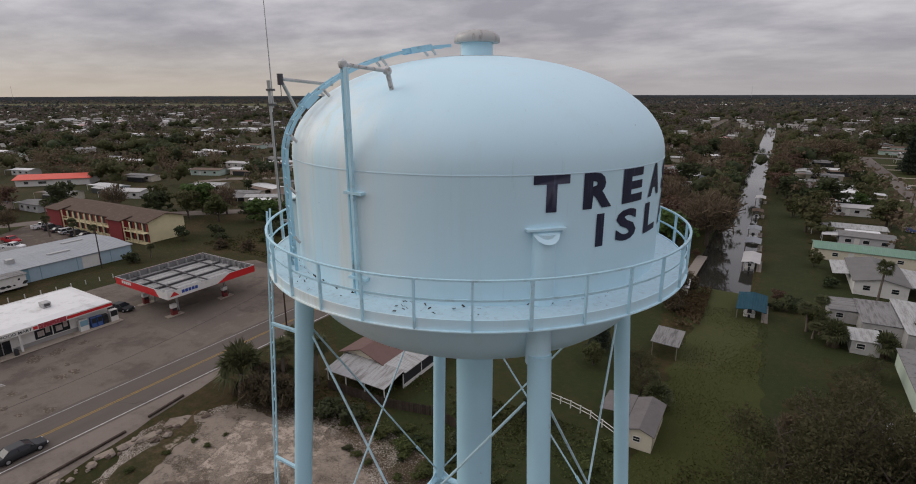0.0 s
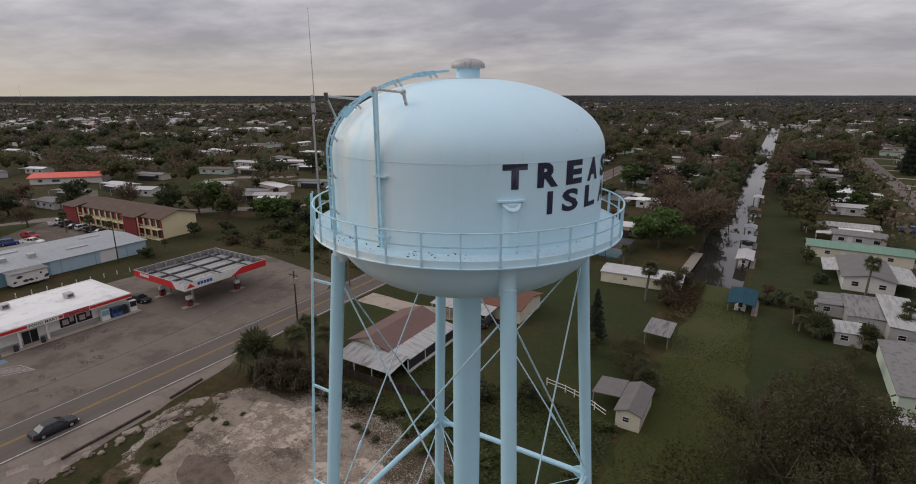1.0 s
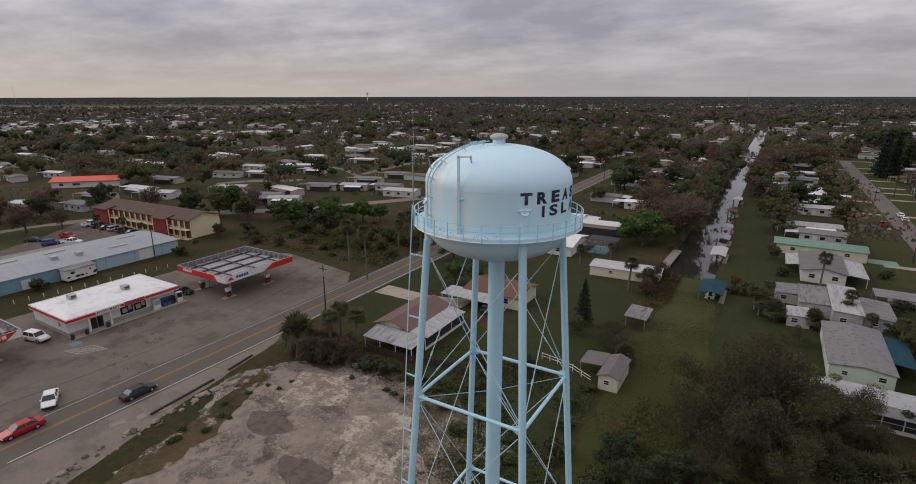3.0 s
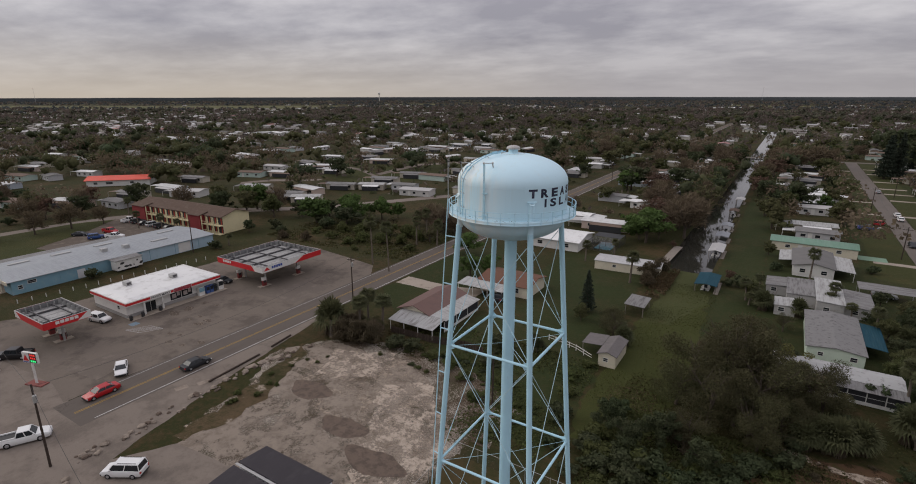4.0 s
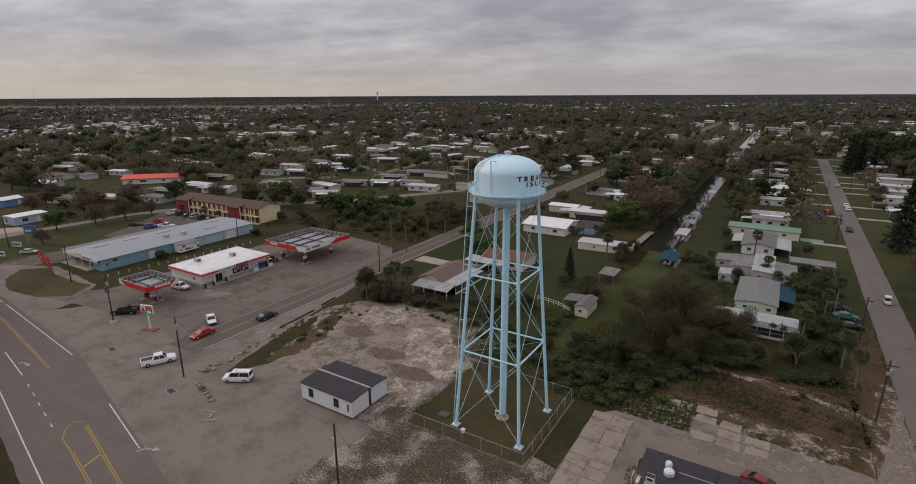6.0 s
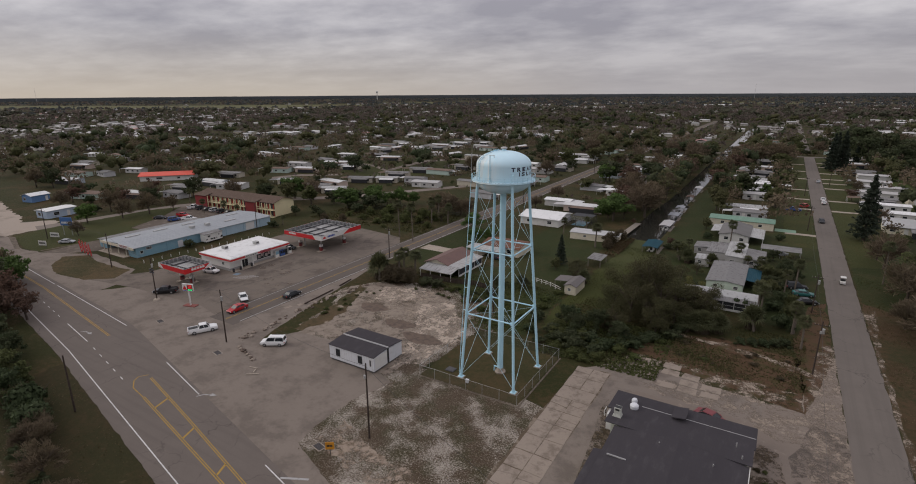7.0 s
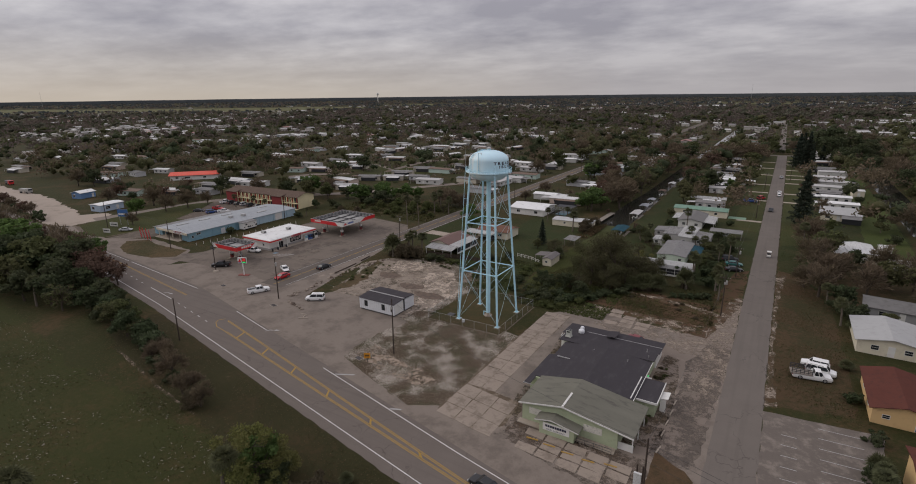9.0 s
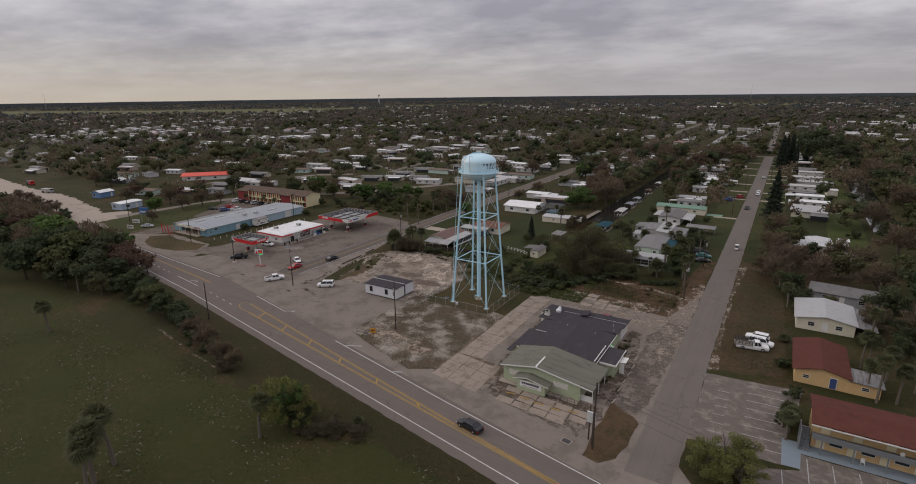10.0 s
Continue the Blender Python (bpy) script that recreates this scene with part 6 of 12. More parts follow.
part("back_wall", Geo().box(-14.2, -9.25, -23.5, 9.5, -0.1, 2.68), BLUEWALL, blue)
part("porch_roof", Geo().box(-9.6, 9.55, -25.35, -25.15, 2.55, 3.35), OFFWHITE, blue, "cream porch fascia")
part("porch_wall", Geo().box(-9.1, 4.8, -21.06, -21.0, 0, 2.75), paint("brick_front", (0.20, 0.10, 0.07), 0.85, 0.25, 1.5), blue)
for x in (-8.8, -4.5, 0, 4.5):
    part("porch_post", Geo().box(x - 0.1, x + 0.1, -25.0, -24.8, 0, 2.75), OFFWHITE, blue)
part("porch_slab", Geo().box(-9.5, 5.5, -26.4, -21.0, -0.1, 0.12), CONCRETE, blue)
sign_b = part("shop_sign", Geo().box(1.5, 7.2, -25.45, -25.36, 2.65, 3.75), WHITE, blue, "white shop sign with worn writing")
bars(blue, "sign_bar", pose(0, -25.468, 0), 1.9, 6.8, 3.2, 3.5, 9, HOTELRED, rnd, 0.2)
bars(blue, "sign_bar", pose(0, -25.468, 0), 2.4, 6.2, 2.85, 3.05, 8, HOTELRED, rnd, 0.2)
for x, y in ((-4.5, -18), (-4.5, -9), (-4.5, 1), (3.5, 12), (-4, 18)):
    part("skylight", Geo().box(x - 0.5, x + 0.5, y - 2.2, y + 2.2, 3.3, 3.72), GALV, blue)
for x, y in ((2.5, -2), (3.5, 3)):
    part("roof_unit", Geo().box(x - 0.7, x + 0.7, y - 0.7, y + 0.7, 3.4, 4.35), GALV, blue)
part("pale_wall", Geo().box(9.2, 9.22, 4, 24.6, 0, 2.95), paint("pale_blue_wall", (0.34, 0.45, 0.52), 0.6, 0.1, 0.4, (0.24, 0.34, 0.40), 0.4), blue)
add_door(blue, 18.4, 49.6, "E", -15.8, 3.4, 2.6, WHITE)
add_door(blue, 18.4, 49.6, "E", 10.5, 1.6, 2.1, TRAILERWALL)
add_window(blue, 18.4, 49.6, "E", 20.5, 1.9, 1.6, 0.7)
add_window(blue, 18.4, 49.6, "E", 22.8, 1.1, 0.8, 0.8)
for k in range(7):
    part("downpipe", Geo().box(9.2, 9.28, -22 + 7 * k, -21.9 + 7 * k, 0, 3.0), BLUEWALL, blue)
cow = thing("food_trailer", "white food trailer painted with black blotches", "trailer", pose(-121.8, 26.6, 0, 0, 0, 4))
part("body", Geo().box(-1.25, 1.25, -3.2, 3.2, 0.5, 2.9), WHITE, cow)
part("awning", lean_roof(-1.6, 1.5, -3.5, 3.5, 3.1, 2.95, "x"), RUSTROOF_Y, cow)
for k in range(7):
    y, z, r = -2.8 + 0.95 * k, 1.0 + 1.3 * rnd.random(), 0.25 + 0.25 * rnd.random()
    part("blotch", Geo().add([(1.262, y + r * math.cos(a) * (1 + 0.4 * math.sin(2 * a + k)), z + 0.7 * r * math.sin(a)) for a in [2 * math.pi * i / 12 for i in range(12)]], [tuple(range(12))]), PLASTIC, cow)
for y in (-1.6, 1.6):
    part("wheel", Geo().tube((1.0, y, 0.35), (1.24, y, 0.35), 0.35, 0.35, 14), TYRE, cow)

# two-storey hotel
hotel = thing("hotel", "two-storey cream and red hotel with brown shingle roof", "hotel", pose(-155.2, 65.3, 0, 0, 0, 3.0))
HW_, HD_ = 45.6, 10.5
part("wall", gable_walls(HW_, HD_, 5.6, 1.5, "x"), HOTELCREAM, hotel, "cream stucco wall")
part("roof", gable_roof(HW_, HD_, 5.65, 1.5, "x", 0.7, 0.16), SHINGLE, hotel, "brown shingle roof")
for x0, x1 in ((-22.8, -15.5), (8.5, 14.5)):
    part("red_block", Geo().box(x0, x1, -7.2, -5.2, -0.1, 5.5), HOTELRED, hotel, "dark red stucco block")
    part("block_roof", lean_roof(x0 - 0.3, x1 + 0.3, -7.7, -4.0, 5.5, 6.3, "y", 0.14), SHINGLE, hotel)
for x0, n in ((-15.2, 8), (14.8, 3)):
    for k in range(n):
        x = x0 + 2.9 * k
        for z in (0.15, 2.95):
            bal = part("balcony", Geo().box(x + 0.12, x + 2.78, -6.9, -5.25, z - 0.12, z + 0.02), HOTELCREAM, hotel)
            part("opening", Geo().box(x + 0.35, x + 2.55, -5.30, -5.26, z + 0.05, z + 2.3), SCREEN, bal)
            part("rail", Geo().box(x + 0.12, x + 2.78, -6.9, -6.84, z + 0.85, z + 0.95).box(x + 1.4, x + 1.5, -6.9, -6.84, z, z + 0.9), HOTELCREAM, bal)
            part("curtain", Geo().box(x + 1.7, x + 2.3, -5.33, -5.305, z + 0.1, z + 2.2), paint("curtain_red", (0.35, 0.06, 0.04), 0.8), bal)
        part("pillar", Geo().box(x - 0.13, x + 0.13, -6.95, -6.7, 0, 5.5), HOTELCREAM, hotel)

# portable office: two halves set side by side
office = thing("portable_office", "pale grey portable office in two halves, dark roofs", "portable building", pose(-23.85, -8.0, 0))
for s, y0, y1 in ((0, -4.0, -0.35), (1, 0.25, 3.9)):
    half = part("module", Geo().box(-5.3, 5.3, y0, y1, 0.35, 3.05), TRAILERWALL, office, "pale grey sheet-sided half")
    part("module_roof", lean_roof(-5.42, 5.42, y0 - (0.15 if s == 0 else 0.0), y1 + (0.15 if s else 0.0), 3.0 if s == 0 else 3.35, 3.35 if s == 0 else 3.0, "y", 0.10), TARROOF, half, "dark roof")
    part("skirt", Geo().box(-5.1, 5.1, y0 + 0.15, y1 - 0.1, 0, 0.35), STEEL, half)
part("ridge_strip", Geo().box(-5.4, 5.4, -0.20, 0.10, 3.42, 3.48), STRIPGREY, office)
# Black strip paints the shade in the gap between the two halves.
part("gap_board", Geo().box(5.2, 5.25, -0.34, 0.24, 0.4, 3.2), PLASTIC, office)
for k in range(18):
    part("siding_seam", Geo().box(-5.3 + 0.6 * k, -5.28 + 0.6 * k, -4.012, -4.0, 0.4, 2.98), GALV, office)
for u in (3.2, -2.1):
    add_window(office, 10.6, 8.0, "S", u, 1.2, 0.85, 1.3, PLASTIC)
add_door(office, 10.6, 8.0, "S", -4.5, 0.35, 1.2, STEEL, 1.2)
part("side_board", Geo().box(5.3, 5.34, -3.7, -0.5, 0.5, 2.9), WHITE, office)

# restaurant: gabled front, tar-roofed back
rest = thing("restaurant", "sage green restaurant with grey front and tar roofs", "restaurant", pose(31.7, -20.0, 0))
part("front_wall", Geo().box(-7.6, 7.5, -13.0, -4.6, -0.1, 3.15).add([(-7.6, -13.0, 3.15), (7.5, -13.0, 3.15), (-0.9, -13.0, 4.45), (-7.6, -12.8, 3.15), (7.5, -12.8, 3.15), (-0.9, -12.8, 4.45)], [(0, 1, 2), (5, 4, 3), (1, 4, 5, 2), (2, 5, 3, 0)]), SAGE, rest, "sage green wall")
for (xa, za), (xb, zb) in (((-8.1, 3.1), (-0.9, 4.5)), ((-0.9, 4.5), (9.9, 2.75))):
    g = Geo().add([(xa, -13.5, za), (xb, -13.5, zb), (xb, -4.2, zb), (xa, -4.2, za), (xa, -13.5, za + 0.14), (xb, -13.5, zb + 0.14), (xb, -4.2, zb + 0.14), (xa, -4.2, za + 0.14)], [(3, 2, 1, 0), (4, 5, 6, 7), (0, 1, 5, 4), (1, 2, 6, 5), (2, 3, 7, 6), (3, 0, 4, 7)])
    part("front_roof", g, GREYROOF, rest, "streaked grey-green roof")
    part("fascia", Geo().add([(xa, -13.54, za - 0.05), (xb, -13.54, zb - 0.05), (xb, -13.54, zb + 0.17), (xa, -13.54, za + 0.17), (xa, -13.48, za - 0.05), (xb, -13.48, zb - 0.05), (xb, -13.48, zb + 0.17), (xa, -13.48, za + 0.17)], [(0, 1, 2, 3), (7, 6, 5, 4), (3, 2, 6, 7), (0, 4, 5, 1)]), WHITE, rest)
part("ridge_cap", Geo().box(-1.05, -0.75, -13.4, -9.0, 4.62, 4.68), WHITE, rest, "white ridge flashing")
part("main_wall", Geo().box(-9.0, 7.0, -4.6, 14.4, -0.1, 2.88), SAGE, rest)
part("main_roof", Geo().add([(-9.2, -4.3, 3.0), (-0.8, -4.3, 3.75), (7.3, -4.3, 3.0), (-9.2, 10.6, 3.0), (-0.8, 10.6, 3.75), (7.3, 10.6, 3.0), (-9.2, -4.3, 2.9), (7.3, -4.3, 2.9), (-9.2, 10.6, 2.9), (7.3, 10.6, 2.9)], [(0, 1, 4, 3), (1, 2, 5, 4), (6, 7, 2, 1, 0), (3, 4, 5, 9, 8), (0, 3, 8, 6), (2, 7, 9, 5)]), TARROOF, rest, "dark tar paper roof")
part("rear_roof", lean_roof(-10.6, 7.6, 10.55, 14.6, 3.15, 2.9, "y", 0.12), TARROOF, rest)
part("rear_roof", lean_roof(-11.3, 7.8, 14.6, 20.4, 2.85, 2.55, "y", 0.12), TARROOF, rest)
part("rear_wall", Geo().box(-10.2, 7.3, 14.4, 20.0, -0.1, 2.50), WHITE, rest)
part("west_roof", lean_roof(-10.3, -9.05, -6.9, 4.9, 2.55, 2.75, "x", 0.10), TARROOF, rest)
part("west_wall", Geo().box(-10.0, -8.95, -4.5, 4.6, -0.1, 2.5), SAGE, rest)
part("parapet", Geo().box(-10.3, -8.6, -6.95, -6.85, 2.66, 2.74), STRIPGREY, rest)
part("parapet", Geo().box(-8.3, -5.9, 3.7, 3.84, 3.22, 3.38), STRIPGREY, rest)
part("gutter", Geo().box(7.34, 7.43, -4.2, 14.4, 2.86, 2.98), WHITE, rest)
part("gutter", Geo().box(-7.0, 7.7, 17.35, 17.45, 2.80, 2.86), STRIPGREY, rest)
part("annex_wall", Geo().box(6.98, 10.4, -2.0, 4.6, -0.1, 2.6), SAGE, rest)
part("annex_roof", Geo().box(6.9, 10.7, -2.3, 4.9, 2.6, 2.76), TARROOF, rest)
part("annex_fascia", Geo().box(10.7, 10.82, -2.4, 5.0, 2.45, 2.8).box(7.5, 10.7, -2.42, -2.3, 2.45, 2.8), WHITE, rest)
part("annex_parapet", Geo().box(6.80, 6.95, -3.4, 4.2, 3.02, 3.2).box(6.80, 8.4, 4.92, 5.02, 2.76, 2.95), WHITE, rest)
part("side_porch_wall", Geo().box(7.5, 9.7, -12.6, -12.4, 0, 1.1), WHITE, rest)
for y in (-12.6, -9.0, -5.2):
    part("porch_post", Geo().box(9.5, 9.65, y - 0.07, y + 0.07, 0, 2.75), WHITE, rest)
part("door_canopy", lean_roof(10.8, 12.0, 0.2, 2.6, 2.25, 2.45, "x", 0.08), WHITE, rest)
part("door_screen", Geo().box(10.8, 11.7, 0.25, 0.35, 0, 2.2), WHITE, rest)
chim = part("chimney", Geo().box(-10.1, -8.8, 12.3, 13.5, -0.1, 3.0).add([(-10.1, 12.3, 3.0), (-8.8, 12.3, 3.0), (-8.8, 13.5, 3.0), (-10.1, 13.5, 3.0), (-9.85, 12.45, 3.6), (-8.95, 12.45, 3.6), (-8.95, 13.35, 3.6), (-9.85, 13.35, 3.6)], [(0, 1, 5, 4), (1, 2, 6, 5), (2, 3, 7, 6), (3, 0, 4, 7)]).box(-9.85, -8.95, 12.45, 13.35, 3.6, 4.5), paint("pale_block", (0.46, 0.47, 0.42), 0.8, 0.12, 1.0, (0.26, 0.25, 0.21), 0.5), rest, "pale block chimney")
# Black boxes: the lower paints the dark flue openings, the upper is the cap.
part("chimney_cap", Geo().box(-9.7, -9.1, 12.44, 13.36, 4.12, 4.42).box(-9.86, -8.94, 12.6, 13.2, 4.5, 4.56), PLASTIC, chim)
part("white_shed", Geo().box(-11.1, -10.1, 13.5, 19.4, -0.1, 2.5), WHITE, rest)
add_window(rest, 23.6, 40, "W", 15.6, 1.0, 0.9, 0.9)
for x, y, r in ((-7.9, 16.3, 0.62), (-8.2, 17.7, 0.42)):
    part("roof_fan", Geo().lathe([(r * 0.9, 0), (r, 0.1), (r, 0.55), (r * 0.7, 0.75), (0.001, 0.8)], 16), TRAILERWALL, rest, "white rooftop fan", True).location = (x, y, 2.85)
part("roof_hatch", lean_roof(-2.8, -0.9, 16.2, 19.2, 3.2, 3.5, "x", 0.1), TARROOF, rest)
for x, y in ((5.6, 14.0), (3.5, 8.0), (-3, 9.0), (6.4, 11.5)):
    part("roof_vent", Geo().tube((x, y, 3.0), (x, y, 3.7), 0.07, 0.07, 8), GALV, rest)
# entrance porch with the sign
part("porch_wall", Geo().box(-3.9, 1.6, -14.9, -13.0, -0.1, 2.2), SAGE, rest)
for (xa, za), (xb, zb) in (((-4.6, 2.25), (-1.9, 2.8)), ((-1.9, 2.8), (2.4, 2.0))):
    g = Geo().add([(xa, -15.2, za), (xb, -15.2, zb), (xb, -12.9, zb), (xa, -12.9, za), (xa, -15.2, za + 0.12), (xb, -15.2, zb + 0.12), (xb, -12.9, zb + 0.12), (xa, -12.9, za + 0.12)], [(3, 2, 1, 0), (4, 5, 6, 7), (0, 1, 5, 4), (1, 2, 6, 5), (2, 3, 7, 6), (3, 0, 4, 7)])
    part("porch_roof", g, GREYROOF, rest)
    part("porch_fascia", Geo().add([(xa, -15.23, za - 0.04), (xb, -15.23, zb - 0.04), (xb, -15.23, zb + 0.14), (xa, -15.23, za + 0.14)], [(0, 1, 2, 3)]), WHITE, rest)
part("sign_board", Geo().box(-3.3, 0.9, -14.96, -14.9, 0.85, 2.1), WHITE, rest, "white restaurant sign board")
bars(rest, "name_bar", pose(0, -14.975, 0), -2.9, 0.5, 1.45, 1.85, 9, DARKBLUE, rnd)
lettering("RESTAURANT", DARKBLUE, rest, "lettering", 3.0, 0.24, lambda x, y: (-1.2 + x, -14.968, 1.08 + y), "dark blue lettering", 0.0)
for x0, x1 in ((-6.4, -4.4), (2.4, 5.2)):
    part("mural_panel", Geo().box(x0, x1, -13.05, -13.0, 1.5, 2.6), paint("painted_mural", (0.55, 0.53, 0.47), 0.7, 0.2, 1.5, (0.10, 0.12, 0.12), 0.9), rest, "white panel with faded dark painting")
for x in (1.9, 3.2, 4.5, 5.8, 7.1):
    part("ramp_post", Geo().box(x - 0.03, x + 0.03, -14.6, -14.54, 0, 0.95), STEEL, rest)
part("ramp_rail", Geo().box(1.9, 7.1, -14.6, -14.54, 0.9, 0.96).box(1.9, 7.1, -14.59, -14.55, 0.45, 0.5), STEEL, rest)
part("ramp", lean_roof(1.7, 7.4, -14.5, -13.0, 0.30, 0.05, "x", 0.04), CONCRETE, rest)
part("step", Geo().box(-8.0, -4.1, -14.2, -13.0, -0.1, 0.16), CONCRETE, rest)
part("wall_lamp", Geo().lathe([(0.001, -0.12), (0.12, 0), (0.001, 0.12)], 10), LEDGREEN, rest, "lit green-white lamp").location = (7.55, 6.2, 2.5)
for k, (x, y, r) in enumerate(((27.6, -37.0, 5), (30.4, -37.2, 5), (33.3, -37.5, 5), (36.4, -37.6, 5), (39.4, -36.9, 5), (44.2, -25.6, 85), (44.2, -22.6, 85), (44.3, -19.2, 85), (44.4, -30, 80), (44.3, -16, 85))):
    single("wheel_stop", Geo().box(-0.9, 0.9, -0.09, 0.09, 0.0, 0.13), YELLOW if k < 5 else CONCRETE, "worn concrete parking stop", "parking stop", "stops round the restaurant").matrix_world = pose(x, y, 0.02, 0, 0, r)

# tan motel buildings
motel = house("motel_office", "tan cottage with red-brown shingle roof", "house", 75.5, 1.0, 8.2, 13.9, 2.75, 1.0, "y", TANWALL, REDSHINGLE, 0, 0.5,
              (("S", 2.3, 1.2, 0.9, 0.6), ("W", 3.0, 1.1, 1.4, 1.1), ("W", -3.0, 1.1, 1.4, 1.1)), (("S", -1.9, 1.0, 2.05, paint("blue_door", (0.05, 0.08, 0.20), 0.5)),))
part("annex_wall", Geo().box(4.1, 8.8, -7.0, -2.0, -0.1, 2.2), TANWALL, motel)
part("annex_roof", lean_roof(4.0, 9.3, -7.4, -1.6, 2.55, 2.25, "x", 0.1), RUSTROOF_Y, motel)
add_window(motel, 17.6, 14.0, "S", -6.6, 1.1, 1.0, 0.6)
big_m = thing("motel_block", "two-storey tan motel with red roof and balcony", "motel", pose(89.4, -23.4, 0))
part("wall", gable_walls(31.6, 6.8, 4.95, 0.6, "x"), TANWALL, big_m)
roof_g = gable_roof(31.6, 8.3, 5.0, 0.7, "x", 0.5, 0.14)
roof_g.v = [(v[0], v[1] - 0.65, v[2]) for v in roof_g.v]
part("roof", roof_g, REDSHINGLE, big_m, "red-brown shingle roof")
part("gutter", Geo().box(-16.3, 16.3, -5.44, -5.3, 4.72, 4.86), WHITE, big_m)
part("balcony_floor", Geo().box(-15.9, 15.9, -5.2, -3.4, 2.45, 2.60), paint("balcony_grey", (0.16, 0.17, 0.175), 0.7, 0.15, 0.5), big_m)
part("balcony_rail", Geo().box(-15.9, 15.9, -5.2, -5.14, 2.6, 3.35), paint("balcony_grey", (0.16, 0.17, 0.175), 0.7), big_m, "grey boarded balcony rail")
for k in range(8):
    x = -14.6 + 3.9 * k
    part("pillar", Geo().box(x - 0.09, x + 0.09, -5.18, -5.05, 0, 2.45), paint("balcony_grey", (0.16, 0.17, 0.175), 0.7), big_m)
    for z in (0.0, 2.62):
        add_door(big_m, 31.6, 6.8, "S", -(x + 0.4 * (z > 0)), 0.9, 2.0, HOTELCREAM, z + 0.1)
        add_window(big_m, 31.6, 6.8, "S", -(x + 1.9), z + 1.0, 1.6, 0.85)
for i in range(12):
    part("stair_step", Geo().box(-17.3, -16.0, -5.2 + 0.27 * i, -4.9 + 0.27 * i, 0.2 * i, 0.2 * (i + 1)), paint("balcony_grey", (0.16, 0.17, 0.175), 0.7), big_m)
part("stair_wall", Geo().box(-17.42, -17.3, -5.3, -1.8, 0, 3.3), paint("balcony_grey", (0.16, 0.17, 0.175), 0.7), big_m)
for x, z in ((80.0, 0.04), (84.1, 2.62)):
    ch = thing("plastic_chair", "white plastic chair on the motel walkway", "chair", pose(x, -27.9, z))
    part("seat", Geo().box(-0.25, 0.25, -0.25, 0.25, 0.40, 0.44), WHITE, ch)
    part("backrest", Geo().box(-0.25, 0.25, 0.22, 0.27, 0.44, 0.9), WHITE, ch)
    for sx in (-1, 1):
        for sy in (-1, 1):
            part("leg", Geo().box(sx * 0.22 - 0.025, sx * 0.22 + 0.025, sy * 0.22 - 0.025, sy * 0.22 + 0.025, 0, 0.4), WHITE, ch)

# two sagging rails at the pasture edge
old_rails = thing("rail_fence", "short grey weathered rail fence at the pasture edge", "fence", pose(8.1, -60.4, 0, 0, 0, 20))
for u in (0.0, 2.6, 5.2):
    part("post", Geo().box(u - 0.06, u + 0.06, -0.06, 0.06, -0.05, 1.05 - 0.05 * (u > 2)), FENCEWOOD, old_rails)
for z in (0.45, 0.85):
    part("fence_rail", Geo().box(-0.1, 5.3, -0.1, -0.06, z, z + 0.11), FENCEWOOD, old_rails)

# houses near the tower
brown = house("bungalow", "brown-roofed bungalow with white metal porch roofs", "house", -38.95, 44.8, 7.1, 13.0, 2.7, 1.2, "y", OFFWHITE, paint("red_brown_metal_roof", (0.135, 0.075, 0.062), 0.7, 0.15, 0.5, (0.09, 0.06, 0.05), 0.5), 0, 0.5, (("S", 2.0, 1.0, 1.2, 1.0), ("S", -2.0, 1.0, 1.2, 1.0), ("W", 3.0, 1.0, 1.4, 1.0)), (("E", -3.0),))
part("porch_roof", lean_roof(-2.9, 7.25, -10.9, -6.55, 2.0, 2.65, "y", 0.07), ribbed("stained_porch_roof", (0.36, 0.36, 0.355), (0.15, 0.135, 0.125), "X", 0.3, 0.6, 0.85), brown, "white ribbed metal porch roof")
part("side_roof", lean_roof(4.0, 7.3, -6.5, 6.4, 2.7, 2.2, "x", 0.07), ribbed("white_metal_roof_cross", (0.40, 0.40, 0.39), (0.17, 0.155, 0.14), "Y", 0.3, 0.5, 0.75), brown, "white ribbed metal porch roof")
for y in (-10.6, -6.6, -2.4, 1.8, 6.0):
    part("post", Geo().box(6.95, 7.07, y - 0.06, y + 0.06, 0, 2.1), WHITE, brown)
part("screen", Geo().box(6.98, 7.02, -6.6, 6.0, 0.5, 2.05), SCREEN, brown, "dark insect screen")
part("knee_wall", Geo().box(6.92, 7.08, -6.6, 6.0, 0, 0.5), WHITE, brown)
for x in (-2.6, 0.6, 3.8):
    part("post", Geo().box(x - 0.06, x + 0.06, -10.7, -10.58, 0, 2.0), WHITE, brown)
board_fence = thing("board_fence", "dark weathered board fence beside the bungalow", "fence")
for (ax_, ay_), (bx_, by_) in (((-40.5, 33.0), (-31.4, 33.4)), ((-31.4, 33.4), (-25.2, 34.9)), ((-25.2, 34.9), (-21.2, 34.2))):
    L = math.hypot(bx_ - ax_, by_ - ay_)
    mm = pose(ax_, ay_, 0, 0, 0, math.degrees(math.atan2(by_ - ay_, bx_ - ax_)))
    for k in range(int(L / 0.3)):
        part("board", Geo().box(0.3 * k, 0.3 * k + 0.27, -0.012, 0.012, 0.03, 1.35 + 0.06 * math.sin(k * 2.3 + ax_), mm), FENCEWOOD, board_fence)
    part("fence_rail", Geo().box(0, L, 0.012, 0.07, 0.9, 1.0, mm), FENCEWOOD, board_fence)
